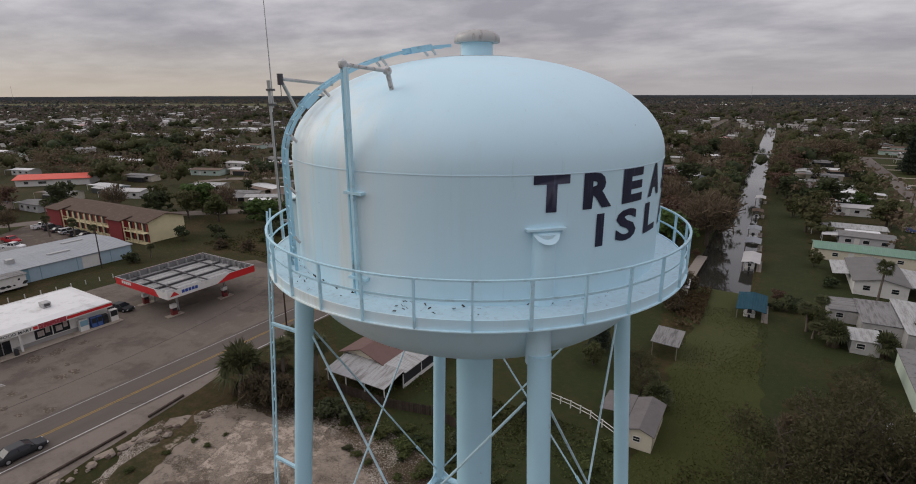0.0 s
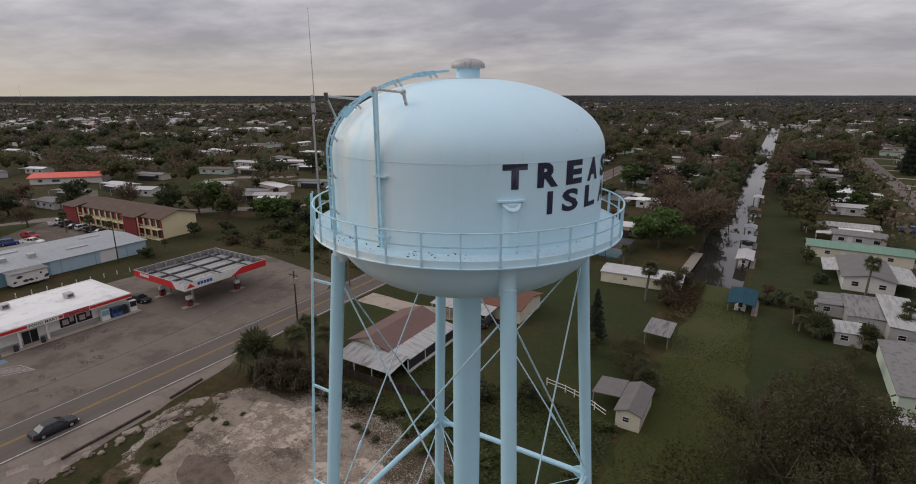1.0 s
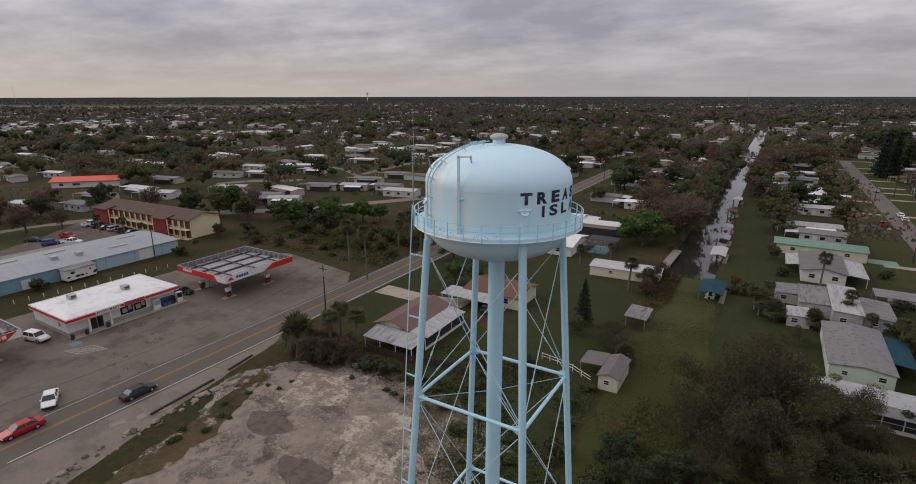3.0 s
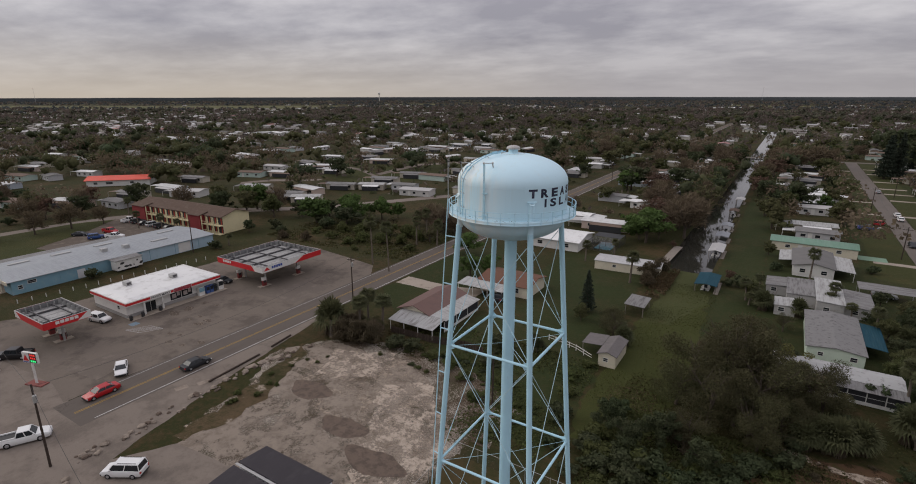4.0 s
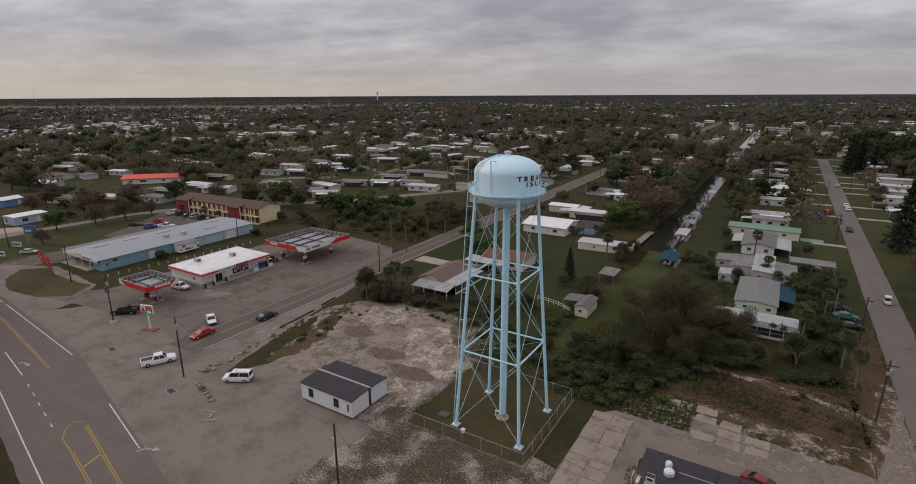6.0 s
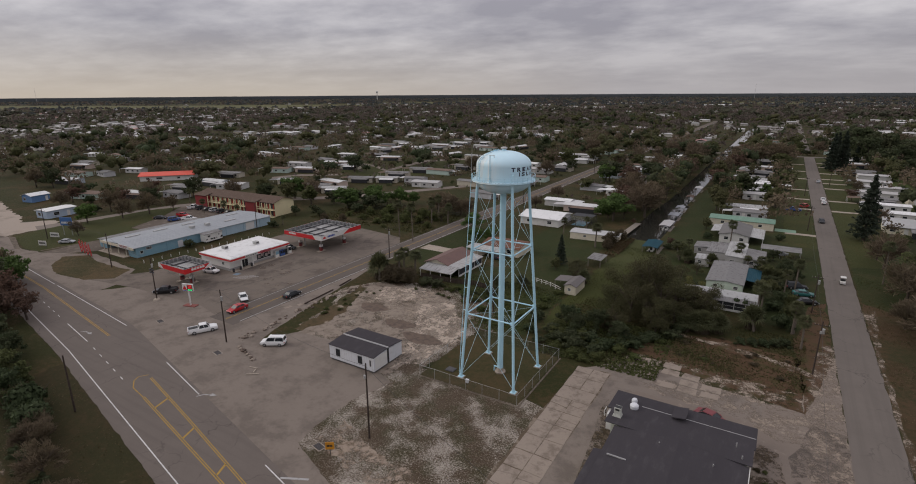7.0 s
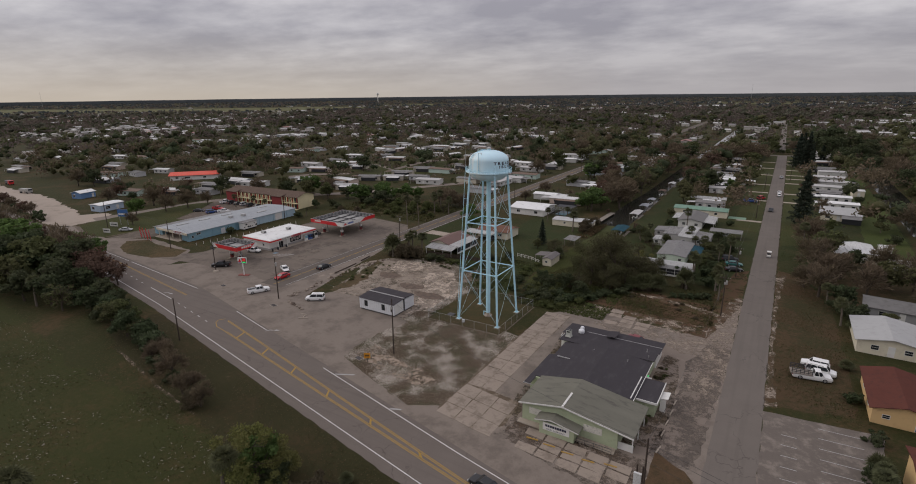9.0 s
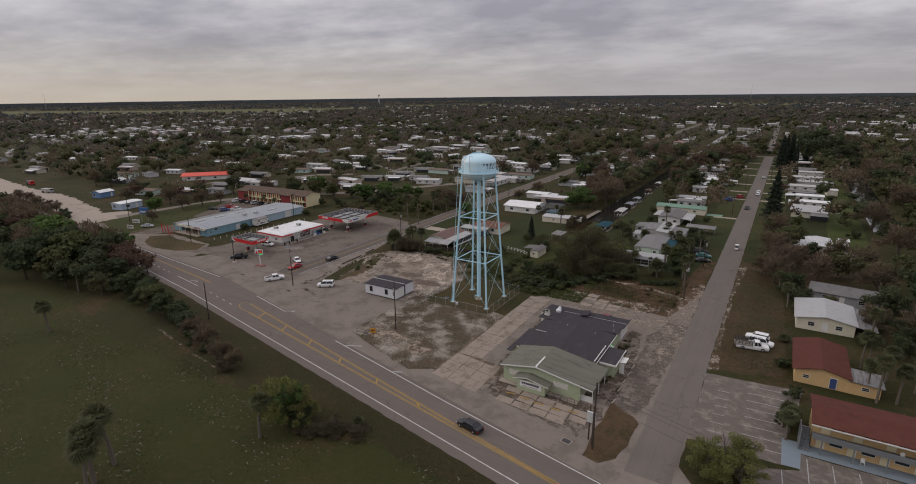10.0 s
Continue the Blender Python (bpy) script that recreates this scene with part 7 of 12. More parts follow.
second = house("bungalow", "low house with brown and white roofs and carport", "house", -31.5, 66.0, 12.0, 9.0, 2.6, 0.9, "x", OFFWHITE, paint("rust_brown_roof", (0.16, 0.085, 0.06), 0.85, 0.25, 0.5), 0, 0.5, (("S", 3, 1.0, 1.4, 1.0), ("S", -3, 1.0, 1.4, 1.0)), (("S", 0.0),))
part("carport_roof", lean_roof(-9.5, 2.0, -9.0, -4.4, 2.2, 2.5, "y", 0.07), WHITEROOF_X, second)
for x in (-9.2, -5.5, -1.8, 1.7):
    part("post", Geo().box(x - 0.05, x + 0.05, -8.8, -8.7, 0, 2.2), WHITE, second)
shed = house("garden_shed", "cream garden shed with grey board roof", "shed", -2.2, 44.6, 2.8, 6.8, 2.2, 0.5, "y", OFFWHITE, paint("grey_board_roof", (0.150, 0.138, 0.134), 0.85, 0.2, 1.0, (0.11, 0.10, 0.10), 0.6), 0, 0.25, (("S", 0.2, 1.0, 0.7, 0.6),))
part("lean_to", lean_roof(-5.2, -1.7, -0.5, 4.0, 1.9, 2.2, "x", 0.06), paint("grey_board_roof", (0.2, 0.185, 0.18)), shed)
for y in (-0.3, 3.8):
    part("post", Geo().box(-5.1, -5.0, y - 0.05, y + 0.05, 0, 1.9), WOODGREY, shed)
hut = thing("open_hut", "open wooden hut with pale rusted roof", "shelter", pose(-3.7, 67.6, 0))
part("roof", lean_roof(-2.0, 2.0, -3.2, 3.2, 2.3, 2.15, "x", 0.07), RUSTROOF_Y, hut)
for x in (-1.7, 1.7):
    for y in (-2.9, 2.9):
        part("post", Geo().box(x - 0.07, x + 0.07, y - 0.07, y + 0.07, 0, 2.2), WOODGREY, hut)
longshed = house("long_shed", "long low cream shed with flat white roof", "shed", -12.3, 93.8, 15.8, 6.0, 2.2, 0.25, "x", OFFWHITE, paint("chalky_roof", (0.42, 0.42, 0.42), 0.7, 0.2, 0.4, (0.22, 0.21, 0.20), 0.6), 4, 0.2, (("S", 3, 1.0, 0.8, 0.6),))
dock = single("dock", Geo().box(-1.1, 1.1, -10, 10, 0.15, 0.3).box(-1.05, -0.9, -9.8, -9.6, -1.3, 0.3).box(0.9, 1.05, -9.8, -9.6, -1.3, 0.3).box(-1.05, -0.9, 9.6, 9.8, -1.3, 0.3).box(0.9, 1.05, 9.6, 9.8, -1.3, 0.3), WOODGREY, "pale weathered board dock along the canal", "dock")
dock.matrix_world = pose(-5.4, 112, 0, 0, 0, -2)


def boat_house(x, y, w, d, mat, label, boat=True):
    b = thing("boat_house", label, "boat house", pose(x, y, -0.55))
    part("roof", gable_roof(w, d, 2.35, 0.35, "y", 0.15, 0.08), mat, b)
    for sx in (-1, 1):
        for k in range(3):
            yy = -d / 2 + 0.2 + (d - 0.4) * k / 2
            part("post", Geo().box(sx * (w / 2 - 0.1) - 0.06, sx * (w / 2 - 0.1) + 0.06, yy - 0.06, yy + 0.06, -0.8, 2.4), WOODGREY, b)
    part("walk", Geo().box(w / 2 - 0.5, w / 2 + 0.5, -d / 2, d / 2, 0.5, 0.62), WOODGREY, b)
    if boat:
        bt = thing("boat", "small white motor boat moored under a roof", "boat", pose(x - 0.2, y - 0.5, -0.6))
        hull = [(-0.9, -2.4), (0.9, -2.4), (0.95, 0.5), (0.5, 2.0), (0, 2.7), (-0.5, 2.0), (-0.95, 0.5)]
        n = len(hull)
        part("hull", Geo().add([(px * 0.7, py * 0.9, 0.0) for px, py in hull] + [(px, py, 0.65) for px, py in hull], [tuple(reversed(range(n)))] + [(i, (i + 1) % n, n + (i + 1) % n, n + i) for i in range(n)] + [tuple(range(n, 2 * n))]), WHITE, bt)
        part("console", Geo().box(-0.35, 0.35, -0.5, 0.2, 0.65, 1.25), GLASS, bt)
        part("motor", Geo().box(-0.2, 0.2, -2.8, -2.4, 0.2, 1.1), PLASTIC, bt)
    return b


boat_house(6.6, 90.6, 4.4, 9.0, TEALROOF, "boat house with a blue-green metal roof")
boat_house(5.2, 120.5, 3.4, 9.0, paint("pale_roof", (0.40, 0.39, 0.38), 0.6), "boat house with a pale flat roof")
boat_house(4.8, 137.0, 3.4, 6.0, paint("grey_metal", (0.22, 0.23, 0.25), 0.5), "boat house with a grey roof", False)
boat_house(4.6, 152.0, 3.0, 5.0, paint("grey_metal", (0.22, 0.23, 0.25), 0.5), "boat house with a grey roof")
boat_house(4.4, 178.0, 3.0, 5.0, SHINGLE, "boat house with a brown roof")
boat_house(4.4, 204.0, 3.0, 6.0, paint("pale_roof", (0.40, 0.39, 0.38), 0.6), "boat house with a pale flat roof", False)

# houses between canal and street
porch = house("mobile_home", "white home with a long dark screened porch", "house", 28.9, 54.2, 16.0, 4.4, 2.5, 0.45, "x", WHITE, paint("stained_white_roof", (0.36, 0.36, 0.355), 0.7, 0.15, 0.5, (0.17, 0.16, 0.15), 0.8), 0, 0.25, (("S", 7.0, 1.1, 1.0, 0.8),))
part("porch_roof", lean_roof(-4.2, 8.4, -4.6, -1.9, 2.15, 2.55, "y", 0.06), RUSTROOF_Y, porch, "ribbed porch roof")
for k in range(5):
    x = -3.0 + 2.25 * k
    part("screen_panel", Geo().box(x, x + 2.1, -4.32, -4.28, 0.55, 2.1), SCREEN, porch, "dark insect screen")
    part("screen_post", Geo().box(x - 0.12, x, -4.36, -4.24, 0, 2.15), WHITE, porch)
part("knee_wall", Geo().box(-3.1, 8.3, -4.35, -4.25, 0, 0.5), WHITE, porch)
part("screen_rail", Geo().box(-3.1, 8.3, -4.34, -4.27, 1.25, 1.31), WHITE, porch)
rusty = house("mobile_home", "pale green home with a weathered grey metal roof", "house", 29.4, 70.5, 8.0, 17.5, 2.5, 0.45, "y", paint("pale_green_wall", (0.50, 0.58, 0.48), 0.7), paint("blotched_metal_roof", (0.185, 0.18, 0.176), 0.75, 0.25, 0.6, (0.062, 0.056, 0.053), 1.0), 0, 0.25, (("S", 2.0, 1.2, 0.7, 0.6), ("S", -2.5, 1.2, 0.9, 0.7), ("E", 2, 1.1, 1.2, 0.8)))
part("side_roof", lean_roof(4.0, 7.4, -4, 7, 2.45, 2.1, "x", 0.06), TEALROOF, rusty)
for x0, x1, y0, y1, za, zb, mt in ((18.0, 22.6, 93, 100, 2.1, 2.4, RUSTROOF_X), (22.0, 27.8, 88, 100, 2.5, 2.7, RUSTROOF_Y), (27.2, 32.2, 85, 102, 2.9, 2.7, WHITEROOF_X), (31.8, 37.2, 86, 97, 2.6, 2.2, RUSTROOF_X), (20, 24, 80.5, 86, 2.1, 2.3, WHITEROOF_X)):
    r = thing("lean_to_shed", "patched shed with weathered metal roof", "shed", pose((x0 + x1) / 2, (y0 + y1) / 2, 0), "patched sheds between the homes")
    w, d = x1 - x0, y1 - y0
    part("wall", Geo().box(-w / 2 + 0.2, w / 2 - 0.2, -d / 2 + 0.2, d / 2 - 0.2, -0.1, min(za, zb) - 0.02), paint("grey_white_siding", (0.38, 0.37, 0.355), 0.7, 0.15, 0.5, (0.20, 0.18, 0.165), 0.6), r)
    part("roof", lean_roof(-w / 2, w / 2, -d / 2, d / 2, za, zb, "x", 0.06), mt, r)
    add_window(r, w - 0.4, d - 0.4, "S", 0.6, 0.9, 1.0, 0.8)
palmh = house("gabled_home", "white gabled home with grey roof and metal carports", "house", 27.4, 119.0, 8.4, 16.5, 2.7, 0.9, "y", WHITE, paint("grey_shingle", (0.16, 0.155, 0.15), 0.9, 0.2, 0.4), 0, 0.4, (("S", 2.2, 1.1, 1.1, 0.9), ("S", -2.2, 1.1, 1.1, 0.9)))
part("carport_roof", lean_roof(4.2, 8.4, -7.5, 6.0, 2.6, 2.2, "x", 0.07), WHITEROOF_X, palmh)
part("carport_roof", lean_roof(-7.4, -4.2, -3, 7.5, 2.1, 2.5, "x", 0.07), WHITEROOF_X, palmh)
for y in (-7.2, -0.5, 5.7):
    part("post", Geo().box(8.1, 8.2, y - 0.05, y + 0.05, 0, 2.2), WHITE, palmh)
greenh = house("mobile_home", "long cream home with a green metal roof", "house", 27.8, 138.0, 20.4, 7.4, 2.6, 0.7, "x", OFFWHITE, GREENROOF, 0, 0.3, (("S", 6, 1.1, 1.1, 0.8), ("S", 0, 1.1, 1.1, 0.8), ("S", -6, 1.1, 1.1, 0.8)), (("S", 3.0),))
part("patio", Geo().box(10.6, 17.0, -3, 1.5, -0.05, 0.05), paint("green_slab", (0.20, 0.30, 0.22), 0.8), greenh)
r1 = house("gabled_home", "cream house with a pale metal roof", "house", 77.2, 27.8, 11.0, 12.6, 2.7, 1.0, "y", OFFWHITE, paint("pale_grey_metal", (0.35, 0.35, 0.345), 0.6, 0.12, 0.4, (0.24, 0.23, 0.22), 0.5), 0, 0.5, (("S", 2.6, 1.1, 1.2, 0.9), ("S", -2.6, 1.1, 1.2, 0.9)), (("S", 0.0),))
part("side_roof", lean_roof(5.4, 9.6, -6.5, 6.5, 2.6, 2.0, "x", 0.06), RUSTROOF_Y, r1)
house("gabled_home", "grey house with a weathered grey roof", "house", 83.0, 46.0, 16.0, 8.0, 2.6, 0.8, "x", paint("grey_wall", (0.30, 0.30, 0.30), 0.8), paint("old_grey_roof", (0.15, 0.145, 0.14), 0.85, 0.2, 0.4, (0.08, 0.075, 0.07), 0.6), -6, 0.4, (("S", 4.5, 1.1, 1.3, 0.9), ("S", -3, 1.1, 1.3, 0.9)), (("S", 1.0),))
r3 = house("mobile_home", "white home with a bright ribbed metal roof", "house", 78.6, 97.0, 7.4, 14.0, 2.6, 0.5, "y", OFFWHITE, WHITEROOF_N, 6, 0.3, (("S", 1.6, 1.1, 1.2, 0.8), ("S", -1.8, 1.1, 0.9, 0.8), ("E", 2.5, 1.1, 1.2, 0.8)), (("S", 0.0),))
part("carport_roof", lean_roof(-8.2, -3.8, -6.4, 3.0, 2.1, 2.5, "x", 0.06), WHITEROOF_N, r3)
for y in (-6.2, -1.7, 2.8):
    part("post", Geo().box(-8.1, -8.0, y - 0.05, y + 0.05, 0, 2.1), WHITE, r3)
r4 = house("gabled_home", "cream house with a wide pale grey roof", "house", 77.0, 156.0, 13.0, 12.0, 2.8, 1.7, "x", OFFWHITE, paint("pale_grey_metal", (0.35, 0.35, 0.345)), -4, 0.6, (("S", 4.0, 1.0, 1.5, 1.0), ("S", -3.5, 1.0, 1.5, 1.0), ("E", 2.0, 1.0, 1.4, 1.0)), (("S", 0.4),))
part("porch_roof", lean_roof(0.5, 7.0, -11.0, -5.6, 2.1, 2.6, "y", 0.06), RUSTROOF_X, r4)
part("porch_screen", Geo().box(0.7, 6.8, -10.8, -10.74, 0.1, 2.1), SCREEN, r4, "dark insect screen")
for x, y, w, d, h, wall_, roof_, lab in ((86.7, 167.0, 3.2, 3.2, 2.4, WHITE, ROOFWHITE, "small white garden shed on the lawn"), (85.6, 105.0, 3.0, 3.4, 2.3, WHITE, ROOFWHITE, "small white garden shed on the lawn"), (87.6, 216.0, 4.6, 5.0, 2.8, OFFWHITE, ROOFWHITE, "cream storage shed behind a home"), (87.5, 88.0, 5.0, 3.4, 2.3, WHITE, WHITEROOF_N, "low white shed beside a home")):
    house("garden_shed", lab, "shed", x, y, w, d, h, 0.5, "x", wall_, roof_, 8, 0.2, (), (("S", 0.0),))
house("long_hall", "long white hall with a bright red metal roof", "hall", -264.0, 96.0, 28.0, 11.0, 3.0, 1.4, "x", WHITE, REDROOF, 46, 0.8, (("S", 10, 1.0, 1.6, 1.0), ("S", 4, 1.0, 3.0, 1.0), ("S", -6, 1.0, 1.6, 1.0)), (("S", 0.0),))
house("small_shop", "small pale blue shop with a white roof", "shop", -212.0, 18.0, 7.0, 11.0, 3.0, 0.3, "y", paint("pale_blue_shop", (0.38, 0.46, 0.56), 0.7), ROOFWHITE, 8, 0.4, (("S", 1.5, 1.0, 1.6, 1.2), ("E", 2.0, 1.0, 2.0, 1.2)), (("E", -2.5),))
house("small_shop", "small blue shop with a white roof", "shop", -256.0, 27.5, 6.5, 8.0, 3.0, 0.9, "y", paint("mid_blue_shop", (0.12, 0.22, 0.40), 0.7), ROOFWHITE, 12, 0.4, (("S", 1.5, 1.0, 1.6, 1.2),), (("E", -2.5),))
white_c = house("gabled_home", "broad white house with a pale hipped roof", "house", -36.0, 108.0, 15.0, 13.0, 2.8, 1.2, "x", WHITE, ROOFWHITE, 0, 0.6, (("S", 4, 1.0, 1.5, 1.0), ("S", -4, 1.0, 1.5, 1.0)), (("S", 0.0),))
cage = thing("pool_cage", "dark screened pool enclosure beside a house", "pool enclosure", pose(-23.6, 112.0, 0))
part("screen", Geo().box(-4, 4, -6, 6, 2.45, 2.5).box(-4, -3.96, -6, 6, 0, 2.45).box(3.96, 4, -6, 6, 0, 2.45).box(-4, 4, -6, -5.96, 0, 2.45), CHAINLINK, cage)
part("pool_water", Geo().box(-2.4, 2.4, -4, 4, 0.02, 0.06), paint("pool_blue", (0.04, 0.15, 0.19), 0.25), cage)
for x in (-4, 0, 4):
    for y in (-6, 0, 6):
        part("cage_post", Geo().box(x - 0.05, x + 0.05, y - 0.05, y + 0.05, 0, 2.5), STEEL, cage)
part("cage_roof", Geo().box(-4, 4, 1.0, 6, 2.5, 2.54), SCREEN, cage)

# ---- vehicles ----
def vehicle(kind, colour, label, x, y, rot, z=0.03):
    """A parked road vehicle, nose along its own +x."""
    dims = {"sedan": (4.7, 1.8, 0.95, 1.42), "suv": (4.6, 1.85, 1.05, 1.75), "van": (4.8, 1.9, 1.1, 1.85), "pickup": (5.6, 1.95, 1.1, 1.8), "truck": (6.2, 2.0, 1.15, 1.95)}[kind]
    L, W, belt, H = dims
    v = thing({"truck": "flatbed_truck", "pickup": "pickup_truck", "van": "minivan"}.get(kind, "car"), label, {"truck": "truck", "pickup": "pickup"}.get(kind, "car"), pose(x, y, z, 0, 0, rot))
    col = paint("car_" + colour, {"white": (0.72, 0.72, 0.71), "red": (0.38, 0.012, 0.016), "maroon": (0.16, 0.010, 0.016), "black": (0.012, 0.012, 0.014), "dark": (0.020, 0.022, 0.026), "blue": (0.03, 0.07, 0.22), "silver": (0.42, 0.43, 0.44), "green": (0.03, 0.14, 0.13)}[colour], 0.28, 0.06, 0.8)
    hood = {"sedan": 0.80, "suv": 0.98, "van": 1.0, "pickup": 1.05, "truck": 1.1}[kind]
    # lower body: cross-sections from tail to nose, with rounded ends
    secs = [(-L / 2, 0.82, 0.45, belt * 0.86), (-L / 2 + 0.12, 0.95, 0.28, belt * 0.98), (-L / 2 + 0.8, 1.0, 0.24, belt), (0.0, 1.0, 0.22, belt), (L * 0.20, 1.0, 0.22, belt * 0.99), (L / 2 - 0.9, 0.98, 0.24, hood), (L / 2 - 0.15, 0.90, 0.28, hood * 0.88), (L / 2, 0.74, 0.42, hood * 0.72)]
    if kind in ("pickup", "truck"):
        secs[2] = (-L / 2 + 0.8, 1.0, 0.24, belt * 0.98)
    g = Geo()
    rows = []
    for sx, k, zb, zt in secs:
        hw_ = W / 2 * k
        rows.append([(sx, -hw_ * 0.92, zb), (sx, -hw_, zb + 0.12), (sx, -hw_, zt - 0.12), (sx, -hw_ * 0.93, zt), (sx, hw_ * 0.93, zt), (sx, hw_, zt - 0.12), (sx, hw_, zb + 0.12), (sx, hw_ * 0.92, zb)])
    pts = [p for r in rows for p in r]
    f = [(i * 8 + j, i * 8 + (j + 1) % 8, (i + 1) * 8 + (j + 1) % 8, (i + 1) * 8 + j) for i in range(len(rows) - 1) for j in range(8)]
    f += [tuple(range(8)), tuple(reversed(range((len(rows) - 1) * 8, len(rows) * 8)))]
    g.add(pts, [tuple(reversed(q)) for q in f])
    body = part("body", g, col, v, "", True)
    # cabin: glass block with painted roof and pillars
    c0, c1, t0, t1 = {"sedan": (-1.75, 1.15, -1.05, 0.35), "suv": (-2.15, 1.0, -1.95, 0.45), "van": (-2.3, 1.35, -2.15, 0.75), "pickup": (-0.75, 1.35, -0.55, 0.75), "truck": (0.2, 1.75, 0.3, 1.25)}[kind]
    if kind == "pickup" and colour == "black":
        c0, t0 = -1.05, -0.9
    wb, wt_ = W / 2 * 0.93, W / 2 * 0.76
    base = [(c0, -wb), (c1, -wb), (c1, wb), (c0, wb)]
    topp = [(t0, -wt_), (t1, -wt_), (t1, wt_), (t0, wt_)]
    part("glasshouse", Geo().add([(a, b, belt - 0.03) for a, b in base] + [(a, b, H - 0.06) for a, b in topp], [(4, 5, 6, 7), (0, 1, 5, 4), (1, 2, 6, 5), (2, 3, 7, 6), (3, 0, 4, 7)]), GLASS, body, "dark glass")
    part("roof", Geo().add([(a * 1.0 + (0.06 if a > 0.2 else -0.06), b * 1.03, H - 0.08) for a, b in topp] + [(a * 0.96, b * 0.9, H) for a, b in topp], [(3, 2, 1, 0), (4, 5, 6, 7), (0, 1, 5, 4), (1, 2, 6, 5), (2, 3, 7, 6), (3, 0, 4, 7)]), col, body)
    for s in (-1, 1):
        for (ba, bb), (ta, tb) in zip(((c0, wb), ((c0 + c1) / 2, wb), (c1, wb)), ((t0, wt_), ((t0 + t1) / 2, wt_), (t1, wt_))):
            part("pillar", Geo().tube((ba, s * bb, belt - 0.03), (ta, s * tb, H - 0.05), 0.05, 0.045, 6), col, body)
    for sx in (-L * 0.30, L * 0.31):
        for s in (-1, 1):
            r = 0.33 if kind in ("sedan", "van") else 0.38
            wheel = part("wheel", Geo().tube((sx, s * (W / 2 - 0.20), r), (sx, s * (W / 2 + 0.015), r), r, r, 18), TYRE, v, "", True)
            part("rim", Geo().tube((sx, s * (W / 2 + 0.0), r), (sx, s * (W / 2 + 0.03), r), r * 0.62, r * 0.55, 12), CHROME, wheel)
    for s in (-1, 1):
        part("headlight", Geo().box(L / 2 - 0.16, L / 2 - 0.02, s * W * 0.36 - 0.2, s * W * 0.36 + 0.2, hood * 0.60, hood * 0.76), LAMPCLEAR, v)
        part("tail_light", Geo().box(-L / 2 - 0.01, -L / 2 + 0.08, s * W * 0.40 - 0.12, s * W * 0.40 + 0.12, belt * 0.62, belt * 0.86), LAMPRED, v)
        part("mirror", Geo().box(c1 - 0.35, c1 - 0.18, s * (W / 2 + 0.02) - 0.08, s * (W / 2 + 0.02) + 0.08, belt, belt + 0.15), col, v)
    part("bumper", Geo().box(L / 2 - 0.10, L / 2 + 0.04, -W * 0.40, W * 0.40, 0.30, 0.46), PLASTIC if kind != "pickup" else CHROME, v)
    part("bumper", Geo().box(-L / 2 - 0.05, -L / 2 + 0.08, -W * 0.42, W * 0.42, 0.34, 0.50), PLASTIC if kind != "pickup" else CHROME, v)
    if kind == "pickup":
        part("bed_floor", Geo().box(-L / 2 + 0.18, c0 - 0.12, -W / 2 + 0.22, W / 2 - 0.22, belt - 0.02, belt + 0.012), PLASTIC, v, "open dark load bed")
        part("bed_side", Geo().box(-L / 2 + 0.1, c0 - 0.05, -W / 2 + 0.06, -W / 2 + 0.2, belt - 0.1, belt + 0.16), col, v)
        part("bed_side", Geo().box(-L / 2 + 0.1, c0 - 0.05, W / 2 - 0.2, W / 2 - 0.06, belt - 0.1, belt + 0.16), col, v)
        part("tailgate", Geo().box(-L / 2 + 0.04, -L / 2 + 0.14, -W / 2 + 0.08, W / 2 - 0.08, belt - 0.1, belt + 0.16), col, v)
    if kind == "truck":
        part("flatbed", Geo().box(-L / 2 - 0.3, 0.05, -1.1, 1.1, 1.0, 1.15), WOODGREY, v)
        for k in range(6):
            for s in (-1, 1):
                part("stake", Geo().box(-L / 2 - 0.2 + 0.62 * k, -L / 2 - 0.1 + 0.62 * k, s * 1.05 - 0.04, s * 1.05 + 0.04, 1.15, 2.1), STEEL, v)
        for z_ in (1.4, 1.7, 2.0):
            for s in (-1, 1):
                part("slat", Geo().box(-L / 2 - 0.3, 0.05, s * 1.09 - 0.02, s * 1.09 + 0.02, z_, z_ + 0.12), STEEL, v)
    if kind == "van":
        for s in (-1, 1):
            part("roof_rack", Geo().box(-1.9, 0.3, s * 0.6 - 0.02, s * 0.6 + 0.02, H, H + 0.06), PLASTIC, v)
        part("stripe", Geo().box(-2.0, 1.6, -W / 2 - 0.012, -W / 2 + 0.02, 0.62, 0.72), paint("car_dark", (0.02, 0.022, 0.026)), v)
    return v


vehicle("pickup", "black", "black pickup truck standing on the forecourt", -88.5, -8.6, 218)
vehicle("suv", "white", "white off-road car parked by the shop", -92.6, 6.6, 12)
vehicle("sedan", "white", "white sedan waiting at the forecourt edge", -68.3, -1.4, -28)
vehicle("sedan", "red", "red sedan on the side road", -63.6, -6.5, -90)
vehicle("van", "white", "white minivan parked on the vacant lot", -42.8, -13.6, 211)
vehicle("pickup", "white", "white pickup truck turning into the side road", -60.2, -17.2, 62)
vehicle("sedan", "dark", "dark sedan on the side road", -59.7, 6.0, 90)
vehicle("sedan", "black", "black sedan driving on the highway", 26.4, HW(26.4) + 5.2, 169)
